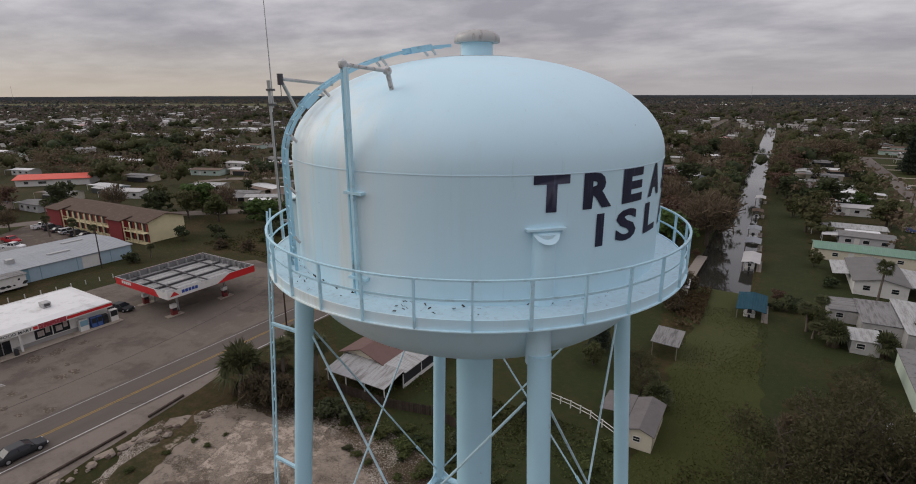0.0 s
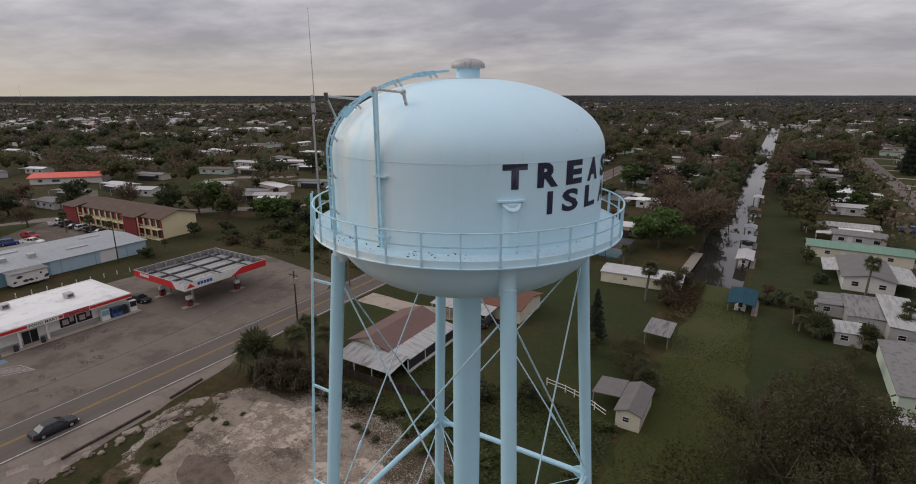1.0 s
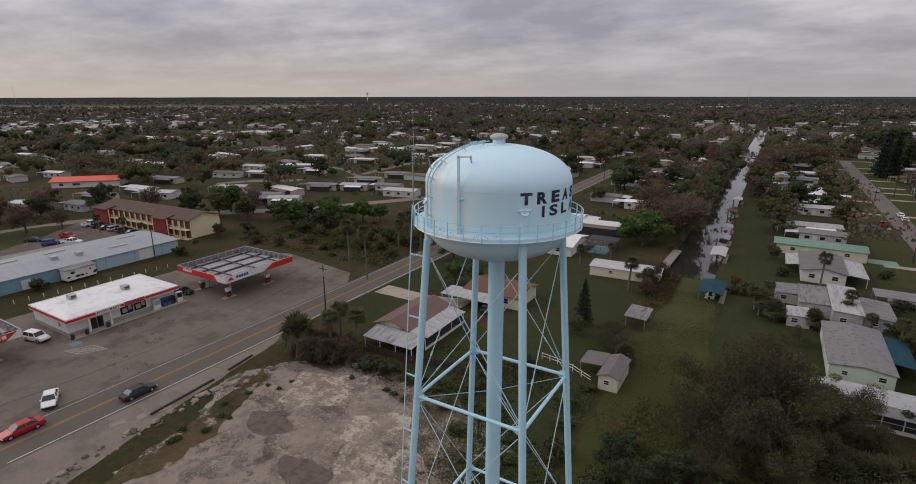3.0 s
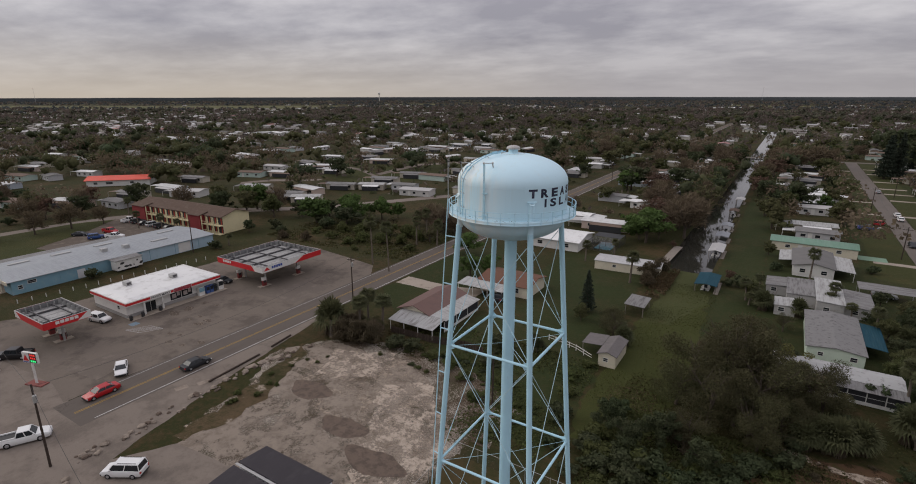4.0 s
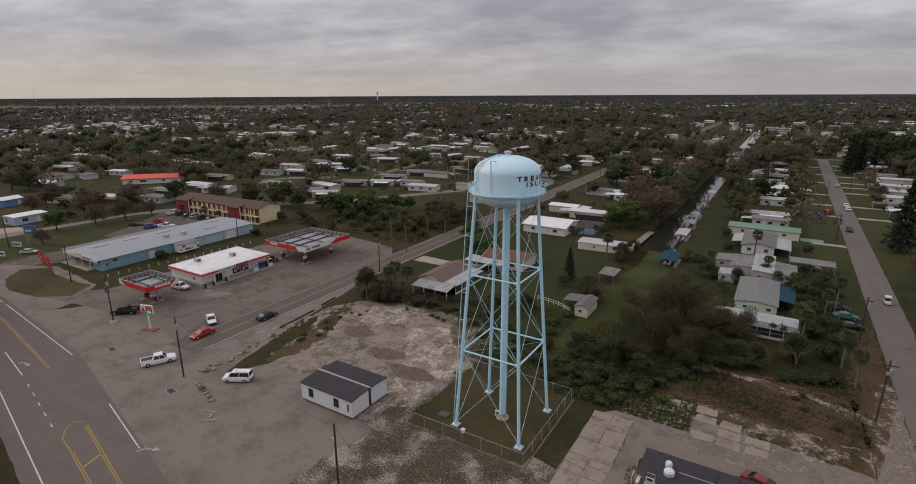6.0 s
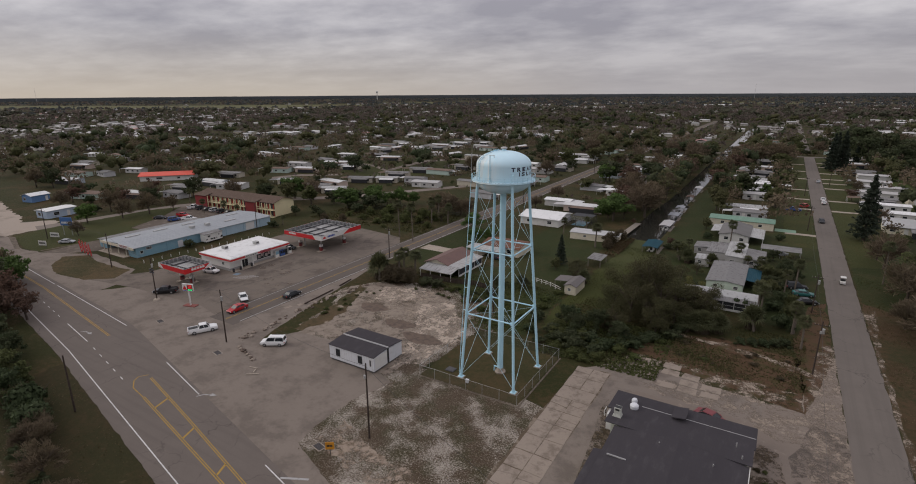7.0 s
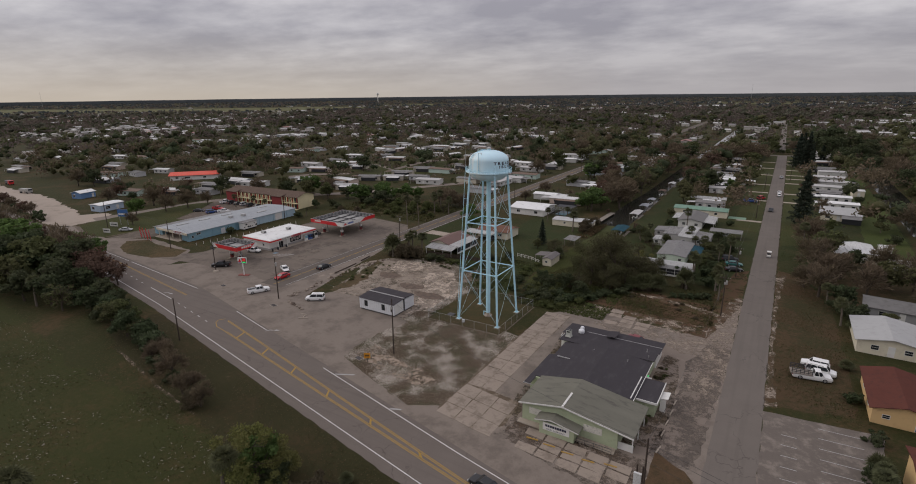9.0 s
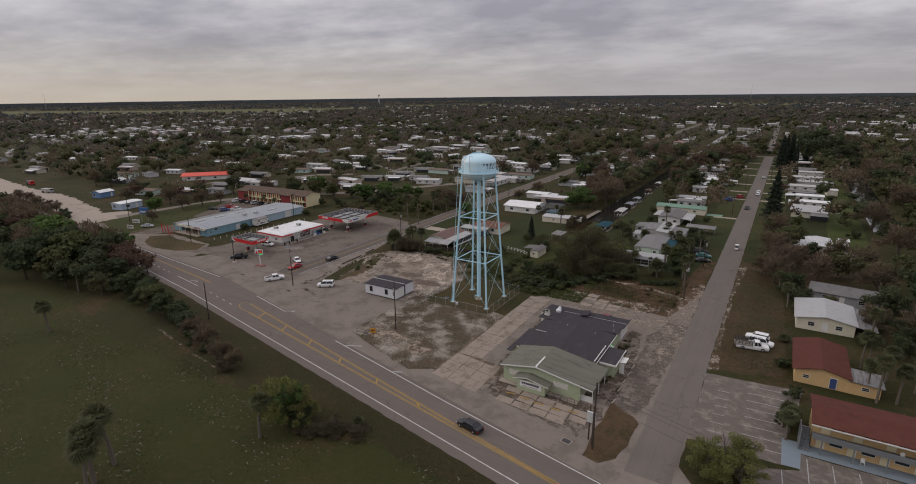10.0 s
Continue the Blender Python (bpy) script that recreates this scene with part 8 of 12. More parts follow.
vehicle("truck", "white", "white stake-bed truck parked on the grass", 63.9, 4.6, 8)
vehicle("van", "white", "white minivan parked on the grass", 65.4, 7.4, -6)
vehicle("suv", "white", "white off-road car parked on the grass", 64.6, 9.8, 176)
vehicle("sedan", "maroon", "dark red car parked behind the restaurant", 33.5, 3.4, -20)
vehicle("sedan", "dark", "dark car on the residential street", 52.9, 158, -90)
for yy, cc, ll in ((198, "white", "white car on the residential street"), (206, "white", "white car on the residential street"), (262, "silver", "silver car on the residential street")):
    vehicle("sedan", cc, ll, 55.2, yy, 90)
for xx, yy, rr, cc, kk, ll in ((46.5, 63.5, 20, "black", "sedan", "black car parked in a yard"), (46.0, 69.0, 10, "green", "sedan", "green car under a cover in a yard"), (44.6, 73.5, 15, "dark", "suv", "dark car parked in a yard"), (44.0, 176, 5, "blue", "pickup", "blue pickup parked in a yard"), (48.0, 186, 60, "red", "suv", "red car parked by the street"), (70, 203, 20, "silver", "suv", "silver car parked in a drive"), (40.5, 103.5, 0, "silver", "sedan", "silver car under a carport"),
                             (-176, 54.6, 95, "white", "pickup", "white pickup parked by the hotel"), (-171.5, 55.0, 92, "dark", "suv", "dark car parked by the hotel"), (-167, 55.2, 92, "dark", "sedan", "dark car parked by the hotel"), (-162.5, 55.4, 92, "silver", "suv", "silver car parked by the hotel"), (-158, 55.6, 92, "dark", "suv", "dark car parked by the hotel"), (-153.5, 56.0, 92, "black", "sedan", "black car parked by the hotel"),
                             (-157, 40.5, 30, "white", "pickup", "white pickup in the back lot"), (-161, 37, 70, "blue", "suv", "car under a blue cover in the back lot"), (-165, 43, 10, "red", "pickup", "red pickup in the back lot"), (-169, 36, 40, "dark", "sedan", "dark car in the back lot"), (-161.5, 0.4, 40, "silver", "sedan", "silver car by the shop signs"),
                             (-30.5, 58.5, 95, "dark", "suv", "dark car under a carport")):
    vehicle(kk, cc, ll, xx, yy, rr)
shelter = thing("carport", "long flat carport with a weathered metal roof", "carport", pose(40.6, 102.4, 0))
part("roof", lean_roof(-5.2, 5.2, -2.4, 2.6, 2.25, 2.45, "y", 0.07), RUSTROOF_X, shelter)
for x_ in (-5.0, 0.0, 5.0):
    for y_ in (-2.2, 2.4):
        part("post", Geo().box(x_ - 0.05, x_ + 0.05, y_ - 0.05, y_ + 0.05, 0, 2.3), GALV, shelter)
vehicle("sedan", "dark", "dark car parked at the shop corner", -92.0, 33.2, 15)
cart = thing("golf_cart", "white golf cart on the residential street", "golf cart", pose(54.6, 83.4, 0.03, 0, 0, -90))
part("body", Geo().box(-1.1, 1.1, -0.55, 0.55, 0.3, 0.75), WHITE, cart)
part("roof", Geo().box(-0.9, 0.7, -0.6, 0.6, 1.75, 1.82), WHITE, cart)
part("seat", Geo().box(-0.6, 0.0, -0.5, 0.5, 0.75, 1.2), PLASTIC, cart)
for sx in (-0.75, 0.75):
    for s in (-0.5, 0.5):
        part("wheel", Geo().tube((sx, s - 0.08, 0.22), (sx, s + 0.08, 0.22), 0.22, 0.22, 12), TYRE, cart)
        part("roof_post", Geo().tube((sx * 0.9, s, 0.7), (sx * 0.9, s, 1.76), 0.02, 0.02, 6), STEEL, cart)
for x, y, r in ((-300, 18, 10), (-345, 26, -5)):
    tk = thing("dump_truck", "heavy truck standing in the sandy yard", "truck", pose(x, y, 0.03, 0, 0, r))
    part("cab", Geo().box(1.6, 3.8, -1.2, 1.2, 0.6, 2.6), RED if x < -320 else GALV, tk)
    part("bed", Geo().box(-3.8, 1.4, -1.25, 1.25, 1.0, 2.4), STEEL if x < -320 else GALV, tk)
    part("windscreen", Geo().box(3.78, 3.83, -1.0, 1.0, 1.7, 2.4), GLASS, tk)
    for sx in (-3.0, -1.9, 2.8):
        for s in (-1.15, 1.15):
            part("wheel", Geo().tube((sx, s - 0.15, 0.5), (sx, s + 0.15, 0.5), 0.5, 0.5, 14), TYRE, tk)

# ---- poles, wires, signs ----
POLES = {"a": (-51.1, -44.8, 9.7), "b": (-51.8, -17.7, 11.1), "c": (-7.5, -26.1, 11.9), "d": (45.2, -44.6, 11.5), "e": (-85.7, -12.4, 10.5), "f": (-121.4, -5.2, 10.0), "g": (-58.6, 42.1, 9.5), "h": (46.8, 27.0, 10.0), "i": (47.4, 58.0, 9.0), "j": (48.2, 141.0, 9.0), "k": (48.4, 215.0, 9.0), "l": (-173.5, -0.5, 11.0), "m": (-121.0, 44.0, 9.5), "n": (-55.5, 130, 9.5), "o": (-13.0, 22.0, 8.0), "q": (59.5, 250, 9), "r": (-56, 230, 9.5)}
for key, (x, y, h) in POLES.items():
    p = thing("utility_pole", "dark wooden utility pole", "utility pole", pose(x, y, 0), "poles along the roads")
    part("pole", Geo().tube((0, 0, -0.2), (0.06, 0.04, h), 0.15, 0.10, 10), WOODPOLE, p, "", True)
    if key in "ghijknqr":
        part("cross_arm", Geo().box(-1.1, 1.1, -0.06, 0.06, h - 0.8, h - 0.68), WOODPOLE, p)
        for dx_ in (-1.0, -0.5, 0.5, 1.0):
            part("insulator", Geo().tube((dx_, 0, h - 0.68), (dx_, 0, h - 0.5), 0.04, 0.03, 6), GALV, p)
    if key in "beghi":
        part("transformer", Geo().tube((0.35, 0, h - 2.2), (0.35, 0, h - 1.3), 0.22, 0.22, 12), GALV, p, "grey transformer can")
    if key in "ch":
        part("meter", Geo().box(-0.15, 0.15, -0.3, -0.12, h - 2.2, h - 1.7), GALV, p)
    if key == "e":
        for z_ in (h - 3.6, h - 3.0):
            part("flood_lamp", Geo().box(-0.7, -0.3, -0.3, 0.1, z_, z_ + 0.35), STEEL, p)
            part("flood_lamp", Geo().box(0.3, 0.7, -0.3, 0.1, z_, z_ + 0.35), STEEL, p)
        part("rock_foot", Geo().lathe([(0.9, 0), (0.7, 0.35), (0.2, 0.5)], 9), CONCRETE, p)
post2 = thing("utility_pole", "leaning pair of stub poles with a box sign", "utility pole", pose(43.9, -42.6, 0))
part("pole", Geo().tube((0, 0, 0), (0.1, 0, 6.2), 0.13, 0.10, 8), WOODPOLE, post2)
part("pole", Geo().tube((0.9, -1.2, 0), (1.0, -1.2, 7.0), 0.13, 0.10, 8), WOODPOLE, post2)
part("sign_box", Geo().box(-0.1, 1.2, -1.05, -0.75, 3.8, 5.6), RUSTWHITE, post2, "faded white sign box")


def wire(a, b, za, zb, sag=1.0, r=0.018):
    pa, pb = POLES[a], POLES[b]
    pts = []
    for i in range(17):
        t = i / 16
        pts.append((pa[0] + (pb[0] - pa[0]) * t, pa[1] + (pb[1] - pa[1]) * t, (pa[2] + za) * (1 - t) + (pb[2] + zb) * t - sag * 4 * t * (1 - t)))
    return single("overhead_wire", Geo().path(pts, r, 5), PLASTIC, "black overhead cable between utility poles", "cable", "cables between poles")


for a, b, za, zb, sag in (("b", "c", -0.3, -0.4, 1.6), ("c", "d", -0.4, -0.6, 1.8), ("b", "e", -0.3, -0.4, 1.1), ("e", "f", -0.3, -0.3, 1.0), ("b", "g", -0.3, -0.6, 1.7), ("g", "n", -0.6, -0.6, 2.0), ("h", "i", -0.6, -0.6, 0.8), ("i", "j", -0.6, -0.6, 2.0), ("j", "k", -0.6, -0.6, 1.8), ("d", "h", -0.5, -0.6, 1.8), ("f", "l", -0.3, -0.3, 1.0), ("n", "r", -0.6, -0.6, 2.2)):
    wire(a, b, za, zb, sag)
POLES["z"] = (150.0, -66.0, 11.5)
for dz_ in (-0.5, -1.2, -3.0):
    wire("d", "z", dz_, dz_, 2.2)
price = thing("price_sign", "fuel price sign with red triangle and lit digits", "sign", pose(-75.4, -10.3, 0, 0, 0, 18))
part("post", Geo().box(-0.15, 0.15, -0.1, 0.1, 0, 3.7), WHITE, price)
part("base", Geo().box(-1.6, 1.6, -0.7, 0.7, 0, 0.18), paint("kerb_red", (0.22, 0.08, 0.07), 0.8), price)
part("cabinet", Geo().box(-1.45, 1.35, -0.18, 0.18, 3.7, 5.4), WHITE, price)
part("logo_triangle", Geo().add([(-1.36, -0.19, 4.0), (-0.24, -0.19, 4.0), (-0.80, -0.19, 5.1)], [(0, 1, 2)]), RED, price)
part("price_panel", Geo().box(-0.12, 1.28, -0.195, -0.18, 3.78, 5.32), PLASTIC, price)
for k, mt in enumerate((LEDGREEN, LEDRED, LEDRED)):
    for j in range(3):
        part("digit_bar", Geo().box(0.1 + 0.36 * j, 0.36 + 0.36 * j, -0.205, -0.195, 3.88 + 0.5 * k, 4.18 + 0.5 * k), mt, price)
part("logo_bar", Geo().box(-1.38, -0.22, -0.195, -0.18, 3.76, 3.9), paint("mark_blue", (0.02, 0.06, 0.30), 0.4), price)
for k in range(4):
    sg = thing("panel_sign", "tall red panel sign with white marks", "sign", pose(-144.6 + 2.6 * k, -2.4 - 0.3 * k, 0, 6, 0, -38 + 6 * (k % 2)), "red panels by the shops")
    part("panel", Geo().box(-0.62, -0.38, -0.06, 0.06, 0.5, 4.4).box(0.38, 0.62, -0.06, 0.06, 0.5, 4.0).box(-0.4, 0.4, -0.05, 0.05, 0.6, 0.95).box(-0.4, 0.4, -0.05, 0.05, 1.75, 2.1).box(-0.4, 0.4, -0.05, 0.05, 2.9, 3.25), RED, sg, "red slatted panel")
    part("post", Geo().box(-0.08, 0.08, -0.06, 0.06, 0, 0.5), STEEL, sg)
    for j in range(3):
        part("mark_bar", Geo().box(-0.3, 0.3, -0.09, -0.07, 1.0 + 1.1 * j, 1.45 + 1.1 * j), WHITE, sg)
bs = thing("billboard", "blue sign board on two poles", "sign", pose(-172.5, 5.5, 0, 0, 0, 25))
part("board", Geo().box(-2.2, 2.2, -0.12, 0.12, 3.6, 6.4), paint("sign_blue", (0.05, 0.14, 0.34), 0.5), bs)
for x in (-1.6, 1.6):
    part("post", Geo().box(x - 0.08, x + 0.08, -0.08, 0.08, 0, 3.6), GALV, bs)
bars(bs, "text_bar", pose(0, -0.135, 0), -1.8, 1.8, 4.2, 4.9, 7, WHITE, rnd)
for x, y, w in ((-171.0, 0.8, 1.8), (-162.5, -6.0, 1.5)):
    sg = thing("ground_sign", "low white notice board on the grass", "sign", pose(x, y, 0, 0, 0, 20))
    part("board", Geo().box(-w, w, -0.06, 0.06, 0.7, 2.2), WHITE, sg)
    for s in (-1, 1):
        part("post", Geo().box(s * w * 0.8 - 0.06, s * w * 0.8 + 0.06, -0.05, 0.05, 0, 0.7), STEEL, sg)
    bars(sg, "text_bar", pose(0, -0.075, 0), -w * 0.8, w * 0.8, 1.2, 1.7, 7, PLASTIC, rnd)
ws = thing("warning_sign", "small orange road sign on a post", "sign", pose(-9.7, -31.6, 0, 0, 0, 35))
part("plate", Geo().box(-0.6, 0.6, -0.03, 0.03, 0.9, 2.0), paint("sign_orange", (0.55, 0.24, 0.02), 0.5), ws)
part("post", Geo().box(-0.05, 0.05, 0.03, 0.08, 0, 1.9), STEEL, ws)
bars(ws, "text_bar", pose(0, -0.045, 0), -0.4, 0.4, 1.3, 1.6, 4, PLASTIC, rnd)
for k in range(17):
    single("bollard", Geo().tube((0, 0, -0.1), (0, 0, 0.9), 0.09, 0.09, 8), WHITE, "white wooden post along the grass strip", "post", "posts along the grass strip").matrix_world = pose(-117.6 + 0.36 * k, 1.8 + 2.5 * k, 0)
for x, y, w in ((-49.3, -21.4, 0.9), (-73.0, -18.9, 0.9), (41.1, -44.8, 0.7), (-12.3, -31.2, 0.8)):
    gr = thing("drain_grate", "rusty steel drain grate in the paving", "drain", pose(x, y, 0.03, 0, 0, -11))
    part("frame", Geo().box(-w - 0.12, w + 0.12, -0.62, 0.62, 0, 0.012), CONCRETE, gr)
    part("grate", Geo().box(-w, w, -0.5, 0.5, 0.012, 0.024), STEEL, gr)
    for k in range(7):
        part("slat", Geo().box(-w + 0.05 + 2 * w * k / 7, -w + 0.12 + 2 * w * k / 7, -0.5, 0.5, 0.024, 0.04), WOODPOLE, gr)


def rock(x, y, r, rng, label="broken lump of pale concrete rubble", group="rubble along the lot"):
    g = Geo()
    n = 7
    g.v = []
    for j, (zz, k) in enumerate(((0.0, 0.9), (0.35, 1.0), (0.7, 0.65))):
        for i in range(n):
            a = 2 * math.pi * i / n + rng.random() * 0.5
            rr = r * k * (0.7 + 0.5 * rng.random())
            g.v.append((rr * math.cos(a), rr * math.sin(a), r * zz * (0.7 + 0.5 * rng.random()) - (0.05 if j == 0 else 0)))
    g.f = [(j * n + i, j * n + (i + 1) % n, (j + 1) * n + (i + 1) % n, (j + 1) * n + i) for j in range(2) for i in range(n)] + [tuple(range(2 * n, 3 * n))]
    single("rubble", g, SLAB if rng.random() < 0.6 else GRAVEL, label, "rubble", group).matrix_world = pose(x, y, 0.02)


rng = random.Random(11)
for k in range(8):
    t = k / 7
    rock(-47.6 + 6.6 * t + rng.uniform(-0.2, 0.2), -17.8 - 1.9 * t, rng.uniform(0.35, 0.6), rng)
for k in range(75):
    t = rng.random()
    y = -16 + 38 * t
    x = -50.2 - 1.2 * t + rng.uniform(-1.1, 1.1) + (1.5 if t > 0.8 else 0)
    rock(x, y, rng.choice((0.15, 0.2, 0.28, 0.4, 0.55)), rng)
for (ax_, ay_), (bx_, by_) in (((-53.2, 4), (-54.0, 14)), ((-54.6, 17), (-55.4, 22))):
    L = math.hypot(bx_ - ax_, by_ - ay_)
    single("kerb_log", Geo().box(0, L, -0.13, 0.13, 0, 0.26), WOODPOLE, "dark timber lying along the lot edge", "timber").matrix_world = pose(ax_, ay_, 0.02, 0, 0, math.degrees(math.atan2(by_ - ay_, bx_ - ax_)))
for x, y, r, L in ((-38.5, -21.6, 10, 1.9), (-36.8, -23.2, 35, 2.2), (-37.4, -22.3, -60, 1.2)):
    single("wheel_stop", Geo().box(-L / 2, L / 2, -0.1, 0.1, 0, 0.13), CONCRETE, "loose concrete parking stop on the lot", "parking stop").matrix_world = pose(x, y, 0.02, 0, 0, r)
# slabs of the old drive, each its own piece
drive_slabs = thing("broken_slabs", "broken old concrete slabs with grass in the joints", "concrete slabs", kind="structure")
rs = random.Random(3)
JOINT = patch_mat("weedy_joint", (0.110, 0.092, 0.072), (0.21, 0.19, 0.165), 0.46, 0.62, 0.7)
sheet("joint_bed", [(10.8, -37.6), (18.8, -39.6), (22.6, -36.0), (21.8, -29), (16.6, -28.5), (17.0, 9.6), (11.6, 8.8), (10.6, -10)], 0.026, JOINT, "dark weedy dirt in the joints of old slabs", 0.3, 61)
for i in range(10):
    for j in range(2):
        x0, y0, w_, d_ = 11.1 + 2.85 * j, -28.4 + 3.75 * i, 2.83, 3.73
        q = [(x0 + rs.uniform(0, 0.06), y0 + rs.uniform(0, 0.06)), (x0 + w_ - rs.uniform(0, 0.06), y0 + rs.uniform(0, 0.06)), (x0 + w_ - rs.uniform(0, 0.06), y0 + d_ - rs.uniform(0, 0.12)), (x0 + rs.uniform(0, 0.06), y0 + d_ - rs.uniform(0, 0.12))]
        if rs.random() < 0.4:
            # cracked across
            k = rs.uniform(0.35, 0.65)
            a_, b_ = k + rs.uniform(-0.12, 0.12), k + rs.uniform(-0.12, 0.12)
            lft = lambda u: (q[0][0] + (q[3][0] - q[0][0]) * u, q[0][1] + (q[3][1] - q[0][1]) * u)
            rgt = lambda u: (q[1][0] + (q[2][0] - q[1][0]) * u, q[1][1] + (q[2][1] - q[1][1]) * u)
            pieces = ([q[0], q[1], rgt(b_ - 0.015), lft(a_ - 0.015)], [lft(a_ + 0.015), rgt(b_ + 0.015), q[2], q[3]])
        else:
            pieces = (q,)
        for k, pc in enumerate(pieces):
            part("slab", Geo().prism(jagged(pc, 0.07, 0.5, i * 7 + j + 40 * k), 0.0, 0.04 + rs.uniform(0, 0.03)), SLAB, drive_slabs)
for i in range(3):
    for j in range(3):
        x0, y0 = 11.0 + 3.6 * j, -38.4 + 3.3 * i - 0.55 * j
        q = [(x0 + rs.uniform(0, 0.2), y0 + rs.uniform(0, 0.2)), (x0 + 3.55, y0 - 0.5 + rs.uniform(0, 0.1)), (x0 + 3.55 - rs.uniform(0, 0.1), y0 + 2.75), (x0 + rs.uniform(0, 0.1), y0 + 3.25)]
        part("slab", Geo().prism(jagged(q, 0.09, 0.5, i * 5 + j + 90), 0.0, 0.04 + rs.uniform(0, 0.025)), SLAB, drive_slabs)
for i in range(5):
    for j in range(6):
        x0, y0 = 14.0 + 3.4 * j, 9.5 + 2.3 * i
        if x0 < 20 and y0 > 10 and rs.random() < 0.85 or rs.random() < 0.5 or y0 > 19 - 0.12 * (x0 - 14):
            continue
        q = [(x0, y0), (x0 + 2.9, y0 + rs.uniform(-0.2, 0.2)), (x0 + 2.9, y0 + 1.9), (x0 + rs.uniform(0, 0.3), y0 + 1.9)]
        part("slab", Geo().prism(jagged(q, 0.16, 0.5, i * 9 + j), 0.0, 0.05 + rs.uniform(0, 0.03)), SLAB, drive_slabs)
for i in range(4):
    for j in range(5):
        x0, y0 = 26.0 + 3.3 * j, -40.0 + 1.9 * i - 0.28 * j
        if rs.random() < 0.15 or y0 > -35.6:
            continue
        q = [(x0, y0), (x0 + 3.0, y0 - 0.25), (x0 + 3.0, y0 + 1.5), (x0, y0 + 1.6)]
        part("slab", Geo().prism(jagged(q, 0.14, 0.5, i * 5 + j), 0.0, 0.04 + rs.uniform(0, 0.02)), SLAB, drive_slabs)
white_fence = thing("rail_fence", "white wooden rail fence bordering a yard", "fence")
for (ax_, ay_), (bx_, by_) in (((-14, 45.6), (-11.2, 45.1)), ((-11.2, 45.1), (-8.4, 44.2)), ((-8.4, 44.2), (-5.0, 42.2))):
    for k in range(2):
        x, y = ax_ + (bx_ - ax_) * k / 2, ay_ + (by_ - ay_) * k / 2
        part("post", Geo().box(x - 0.06, x + 0.06, y - 0.06, y + 0.06, 0, 1.1), WHITE, white_fence)
    for z_ in (0.5, 0.98):
        part("rail", Geo().tube((ax_, ay_, z_), (bx_, by_, z_), 0.045, 0.045, 6), WHITE, white_fence)
single("dumpster", Geo().box(-1.0, 1.0, -1.0, 1.0, 0.1, 1.4).box(-1.05, 1.05, -1.05, 1.05, 1.4, 1.5), paint("dumpster_green", (0.03, 0.06, 0.05), 0.6), "dark green steel dumpster", "dumpster").matrix_world = pose(-102, 54, 0.02)

# ---- trees and plants ----
def fast_mesh(name, verts, quads, material, tri_verts=None, tris=None):
    """A mesh of four-cornered faces, and smooth three-cornered ones if given."""
    me = bpy.data.meshes.new(name)
    verts = np.asarray(verts, dtype=np.float32).reshape(-1, 3)
    quads = np.asarray(quads, dtype=np.int32)
    loops, starts = quads.ravel(), np.arange(0, quads.size, 4, dtype=np.int32)
    nq = len(quads)
    if tris is not None:
        loops = np.concatenate([loops, (tris + len(verts)).ravel().astype(np.int32)])
        starts = np.concatenate([starts, quads.size + np.arange(0, tris.size, 3, dtype=np.int32)])
        verts = np.concatenate([verts, np.asarray(tri_verts, dtype=np.float32).reshape(-1, 3)])
    me.vertices.add(len(verts))
    me.vertices.foreach_set("co", np.ascontiguousarray(verts).ravel())
    me.loops.add(len(loops))
    me.loops.foreach_set("vertex_index", loops)
    me.polygons.add(len(starts))
    me.polygons.foreach_set("loop_start", starts)
    smooth = np.zeros(len(starts), bool)
    smooth[nq:] = True
    me.polygons.foreach_set("use_smooth", smooth)
    me.update(calc_edges=True)
    me.materials.append(material)
    return me


def cards(rs, centres, size, elong=1.0, axis=None, flat=0.0, face=None, loose=0.42):
    """Small four-cornered leaf clumps at the centres, turned at random (or lengthwise along axis)."""
    n = len(centres)
    a = rs.normal(size=(n, 3)) if axis is None else axis + rs.normal(size=(n, 3)) * 0.45
    if face is not None:
        # leaf clumps lie roughly across the outward direction
        nrm = face + rs.normal(size=(n, 3)) * loose
        nrm /= np.linalg.norm(nrm, axis=1)[:, None] + 1e-9
        a -= nrm * (a * nrm).sum(1)[:, None]
    a /= np.linalg.norm(a, axis=1)[:, None] + 1e-9
    b = rs.normal(size=(n, 3))
    b[:, 2] *= 1 - flat
    b = b if face is None else np.cross(nrm, a)
    b -= a * (a * b).sum(1)[:, None]
    b /= np.linalg.norm(b, axis=1)[:, None] + 1e-9
    s = (size * rs.uniform(0.55, 1.35, n))[:, None]
    u, v = a * s * elong * 0.5, b * s * 0.5
    w = rs.uniform(0.5, 1.0, (4, n, 1))
    verts = np.stack([centres - u * w[0] - v, centres + u - v * w[1], centres + u * w[2] + v, centres - u + v * w[3]], 1).reshape(-1, 3)
    return verts, np.arange(4 * n).reshape(n, 4)


def ico(level):
    b = bmesh.new()
    bmesh.ops.create_icosphere(b, subdivisions=level, radius=1.0)
    v = np.array([p.co[:] for p in b.verts])
    f = np.array([[p.index for p in q.verts] for q in b.faces])
    b.free()
    return v, f


ICO = {1: ico(1), 2: ico(2)}


